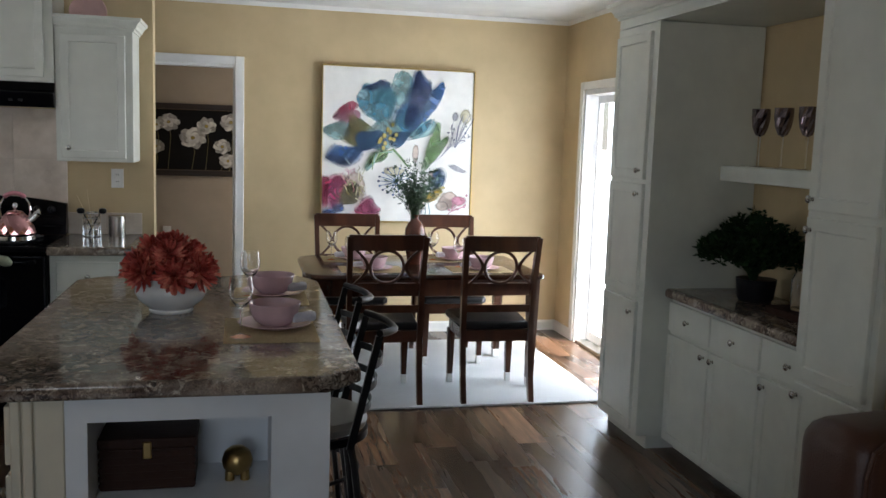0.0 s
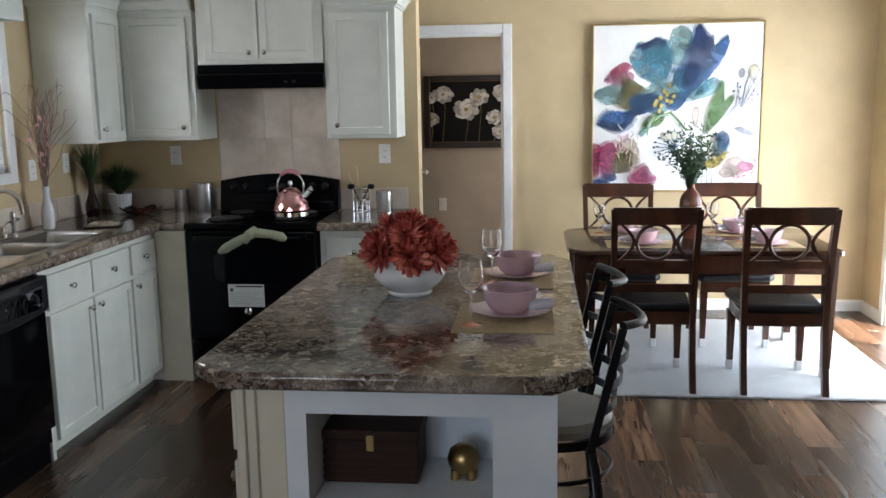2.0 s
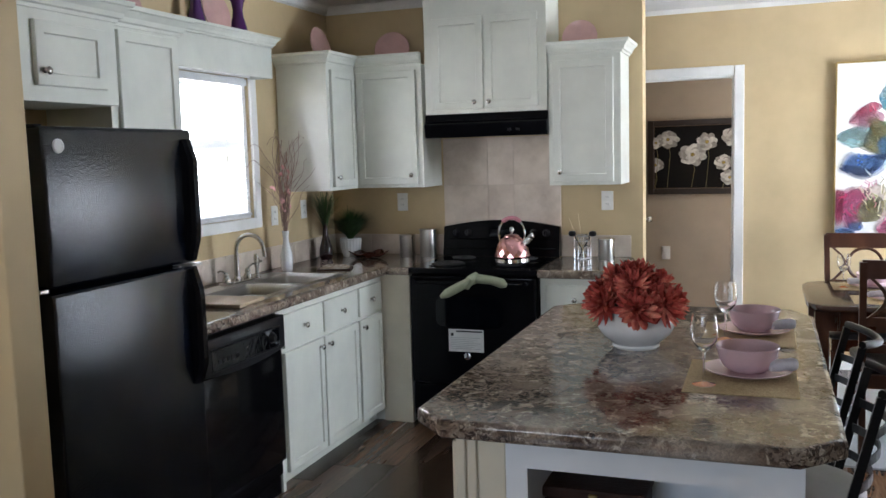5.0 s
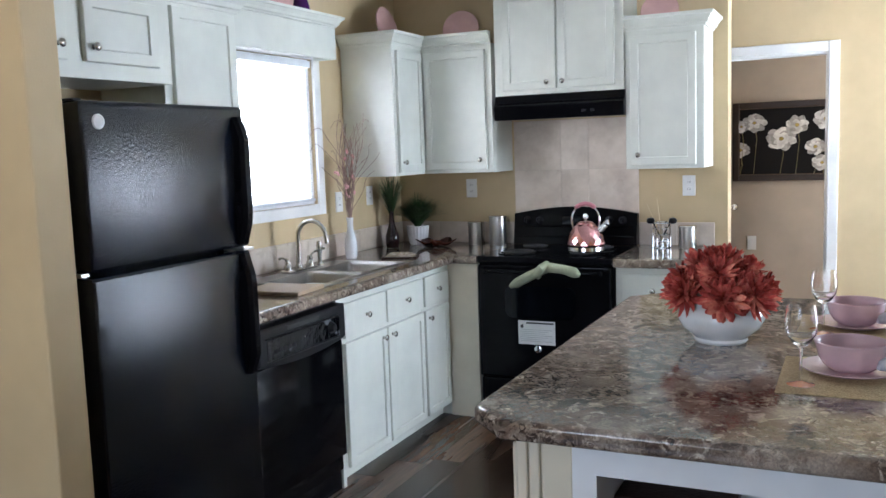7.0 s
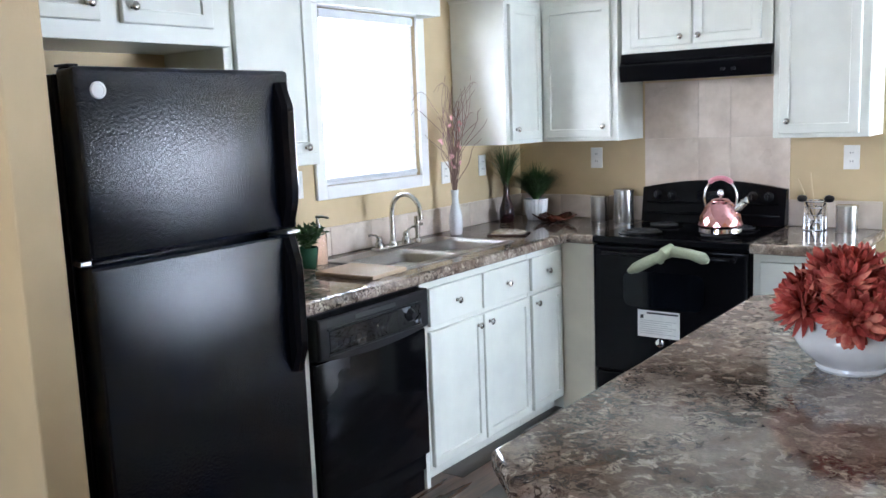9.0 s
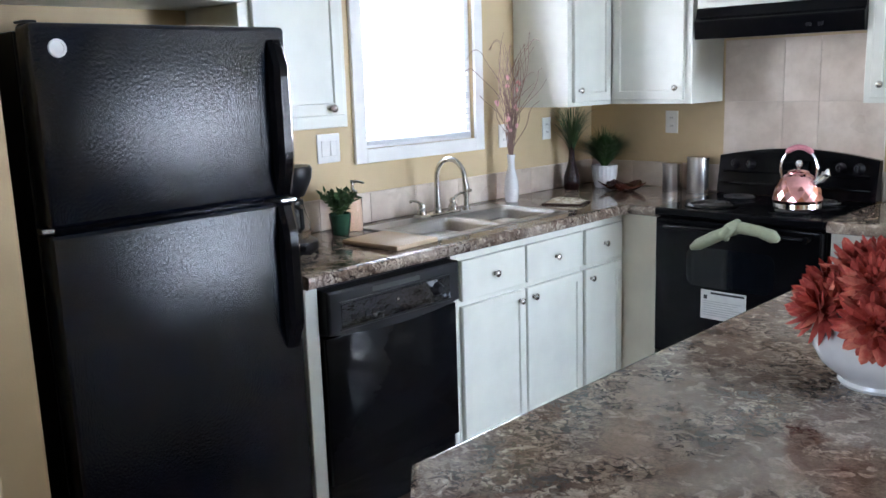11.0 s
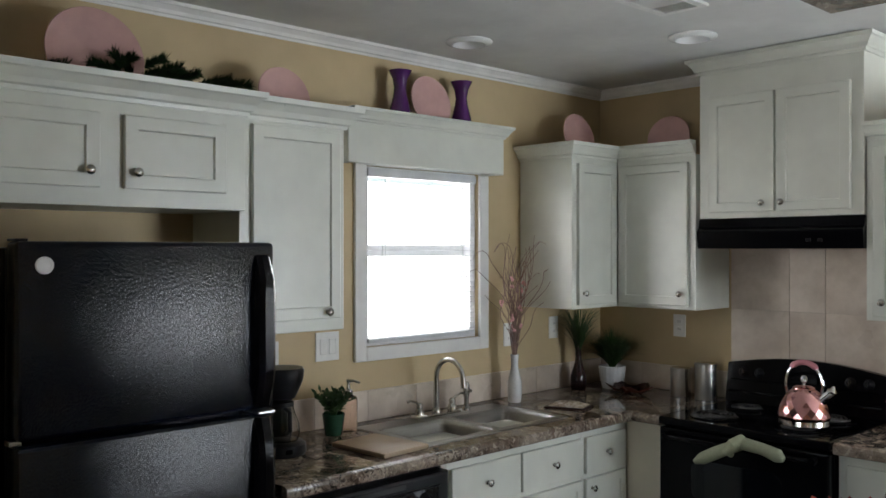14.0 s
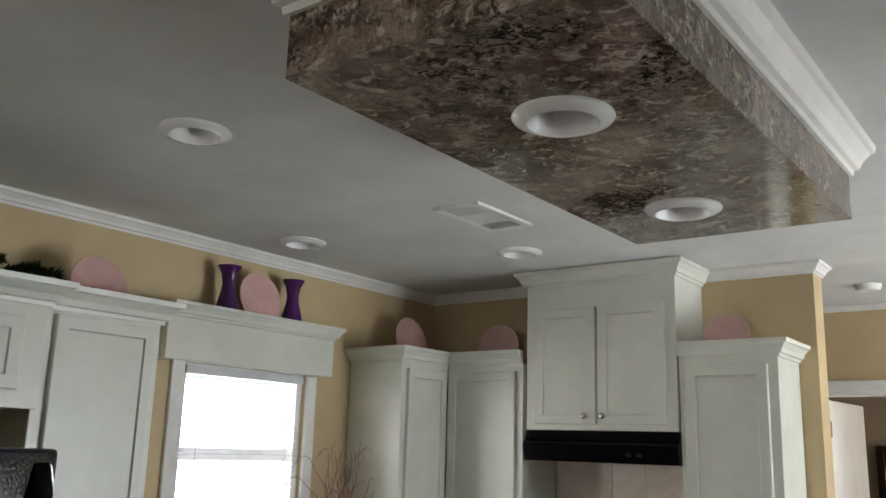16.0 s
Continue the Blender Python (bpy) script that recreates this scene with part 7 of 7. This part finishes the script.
# ---- buffet niche and the armchair ----
for y in (-1.76, -1.95, -2.14):
    t = thing("goblet", place(5.10, y, 1.4945), "mercury glass goblet with a clear stem on the shelf", "goblet", "goblets on the shelf")
    part("cup", lathe(bmesh.new(), [(0.004, 0.15), (0.022, 0.158), (0.038, 0.195), (0.044, 0.24), (0.044, 0.285), (0.041, 0.285), (0.040, 0.24), (0.034, 0.20), (0.0, 0.165)], 14, twist=0.5), M_silver, t, "dimpled mercury glass cup")
    part("stem", lathe(bmesh.new(), [(0.0, 0.006), (0.005, 0.007), (0.004, 0.08), (0.007, 0.14), (0.004, 0.1498), (0.0, 0.1499)], 12), M_glass, t, "clear stem", None, True)
    part("foot", lathe(bmesh.new(), [(0.0, 0.0), (0.038, 0.0), (0.038, 0.002), (0.008, 0.0058), (0.0, 0.0059)], 24), M_glass, t, "", None, True)
bp = thing("planter", place(5.02, -1.95, 0.856), "dark planter on the buffet worktop", "planter")
part("pot", lathe(bmesh.new(), [(0.0, 0.0), (0.075, 0.0), (0.085, 0.02), (0.095, 0.11), (0.088, 0.11), (0.0, 0.09)], 24), M_plastic, bp, "", None, True)
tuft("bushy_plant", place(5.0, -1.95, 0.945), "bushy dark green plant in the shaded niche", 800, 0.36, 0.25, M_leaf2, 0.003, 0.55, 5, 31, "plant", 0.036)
jar = thing("glass_jar", place(5.0, -2.36, 0.856), "clear glass jar standing on a dark stand", "jar")
part("stand", boxed(-0.10, -0.14, 0.0, 0.10, 0.14, 0.035, 0.005), M_basket, jar)
part("jar", lathe(bmesh.new(), [(0.0, 0.036), (0.055, 0.036), (0.06, 0.05), (0.06, 0.17), (0.045, 0.20), (0.045, 0.215), (0.042, 0.215), (0.042, 0.20), (0.056, 0.17), (0.056, 0.05), (0.0, 0.042)], 26), M_glass, jar, "", None, True)

arm = thing("armchair", pose(4.51, -4.0, 0, 0, 0, 8), "brown leather armchair with rounded back", "armchair")
part("seat_base", boxed(-0.44, -0.50, 0.08, 0.44, 0.30, 0.42, 0.03, 3), M_brown, arm, "", None, True)
part("seat_cushion", boxed(-0.30, -0.50, 0.422, 0.30, 0.12, 0.53, 0.04, 3), M_brown, arm, "", None, True)
bk = part("backrest", boxed(-0.45, 0.10, 0.30, 0.45, 0.34, 0.905, 0.07, 4), M_brown, arm, "padded brown leather back", None, True)
part("piping", tube(bmesh.new(), [(-0.435, 0.10, 0.45), (-0.437, 0.10, 0.81), (-0.42, 0.10, 0.87), (-0.37, 0.10, 0.897), (0.37, 0.10, 0.897), (0.42, 0.10, 0.87), (0.437, 0.10, 0.81), (0.437, 0.10, 0.45)], 0.007, 8), M_brown, bk)
for s in (-1, 1):
    part("arm", boxed(s * 0.37 - 0.075, -0.48, 0.30, s * 0.37 + 0.075, 0.11, 0.64, 0.05, 3), M_brown, arm, "", None, True)
for x in (-0.38, 0.38):
    for y in (-0.42, 0.24):
        part("foot", boxed(x - 0.03, y - 0.03, 0.0, x + 0.03, y + 0.03, 0.0799), M_wood, arm)
fur = thing("fur_throw", place(4.13, -4.22, 0.641), "beige shaggy fur throw over the chair arm", "throw")
bm = bmesh.new()
rnd = random.Random(12)
for k in range(1500):
    p = Vector((rnd.uniform(-0.09, 0.12), rnd.uniform(-0.16, 0.16), rnd.uniform(0.0, 0.02)))
    d = Vector((rnd.uniform(-1, 1), rnd.uniform(-1, 1), rnd.uniform(0.1, 1.2))).normalized() * rnd.uniform(0.03, 0.055)
    e = d.orthogonal().normalized() * 0.0025
    bm.faces.new([bm.verts.new(q) for q in (p - e, p + e, p + d)])
box(bm, -0.09, -0.16, 0.0, 0.12, 0.16, 0.02)
part("pile", bm, M_fur, fur)

# ---- tiles ----


def tiles(name, wall, spans, label):
    """Tiles on a wall with sunk grout; spans of (u0, u1, z0, z1). wall 'y': u is x on y = 0; wall 'x': u is y on x = 0."""
    root = tagged(new(name), label, "", "", "structure")
    u0, u1, z0, z1 = min(s[0] for s in spans), max(s[1] for s in spans), min(s[2] for s in spans), max(s[3] for s in spans)
    bm = boxed(u0, -0.004, z0, u1, -0.0005, z1) if wall == "y" else boxed(0.0005, u0, z0, 0.004, u1, z1)
    part("grout", bm, M_grout, root)
    for a, b, c0, c1 in spans:
        g2 = 0.001
        bm = boxed(a + g2, -0.009, c0 + g2, b - g2, -0.003, c1 - g2, 0.001) if wall == "y" else boxed(0.003, a + g2, c0 + g2, 0.009, b - g2, c1 - g2, 0.001)
        part("tile", bm, M_tile, root)


cols = [(0.806, 1.105), (1.105, 1.275), (1.275, 1.573)]
tiles("backsplash_stove", "y", [(a, b, z0, z1) for a, b in cols for z0, z1 in ((0.936, 1.09), (1.09, 1.385), (1.385, 1.683))], "beige ceramic tile panel behind the stove")
us = [0.011 + k * 0.2645 for k in range(4)]
tiles("backsplash_corner", "y", [(a, b, 0.936, 1.068) for a, b in zip(us, us[1:])], "low beige tile upstand in the corner")
tiles("backsplash_end", "y", [(1.574, 1.79, 0.936, 1.068), (1.79, 2.0, 0.936, 1.068)], "low beige tile upstand by the wall end")
us = [-2.53 + k * 0.2809 for k in range(10)]
tiles("backsplash_window", "x", [(a, b, 0.936, 1.068) for a, b in zip(us, us[1:])], "low beige tile upstand along the window wall")

# ---- plank floor ----
floor = tagged(new("floor"), "dark walnut plank floor with random lighter boards", "", "", "structure")
part("subfloor", boxed(-0.1, SOUTH, -0.06, EAST + 0.1, 3.1, -0.006), M_subfloor, floor)
rnd = random.Random(4)
PW = 0.168
planks = {}
x = 0.0
while x < EAST - 0.01:
    w = min(PW, EAST - x)
    y = SOUTH
    while y < 2.7:
        L = rnd.choice((1.22, 1.22, 0.9, 0.61)) if y > SOUTH else rnd.choice((0.4, 0.7, 1.0, 1.22))
        key = (round(w, 3), L)
        if key not in planks:
            bm = boxed(0.0003, 0.0003, -0.0058, w - 0.0003, L - 0.0003, 0.0, 0.0006)
            bmesh.ops.recalc_face_normals(bm, faces=bm.faces)
            me = bpy.data.meshes.new("plank")
            bm.to_mesh(me)
            bm.free()
            me.materials.append(M_plank)
            planks[key] = me
        o = new("plank", planks[key])
        o.parent, o.location = floor, (x, y, 0)
        y += L
    x += PW
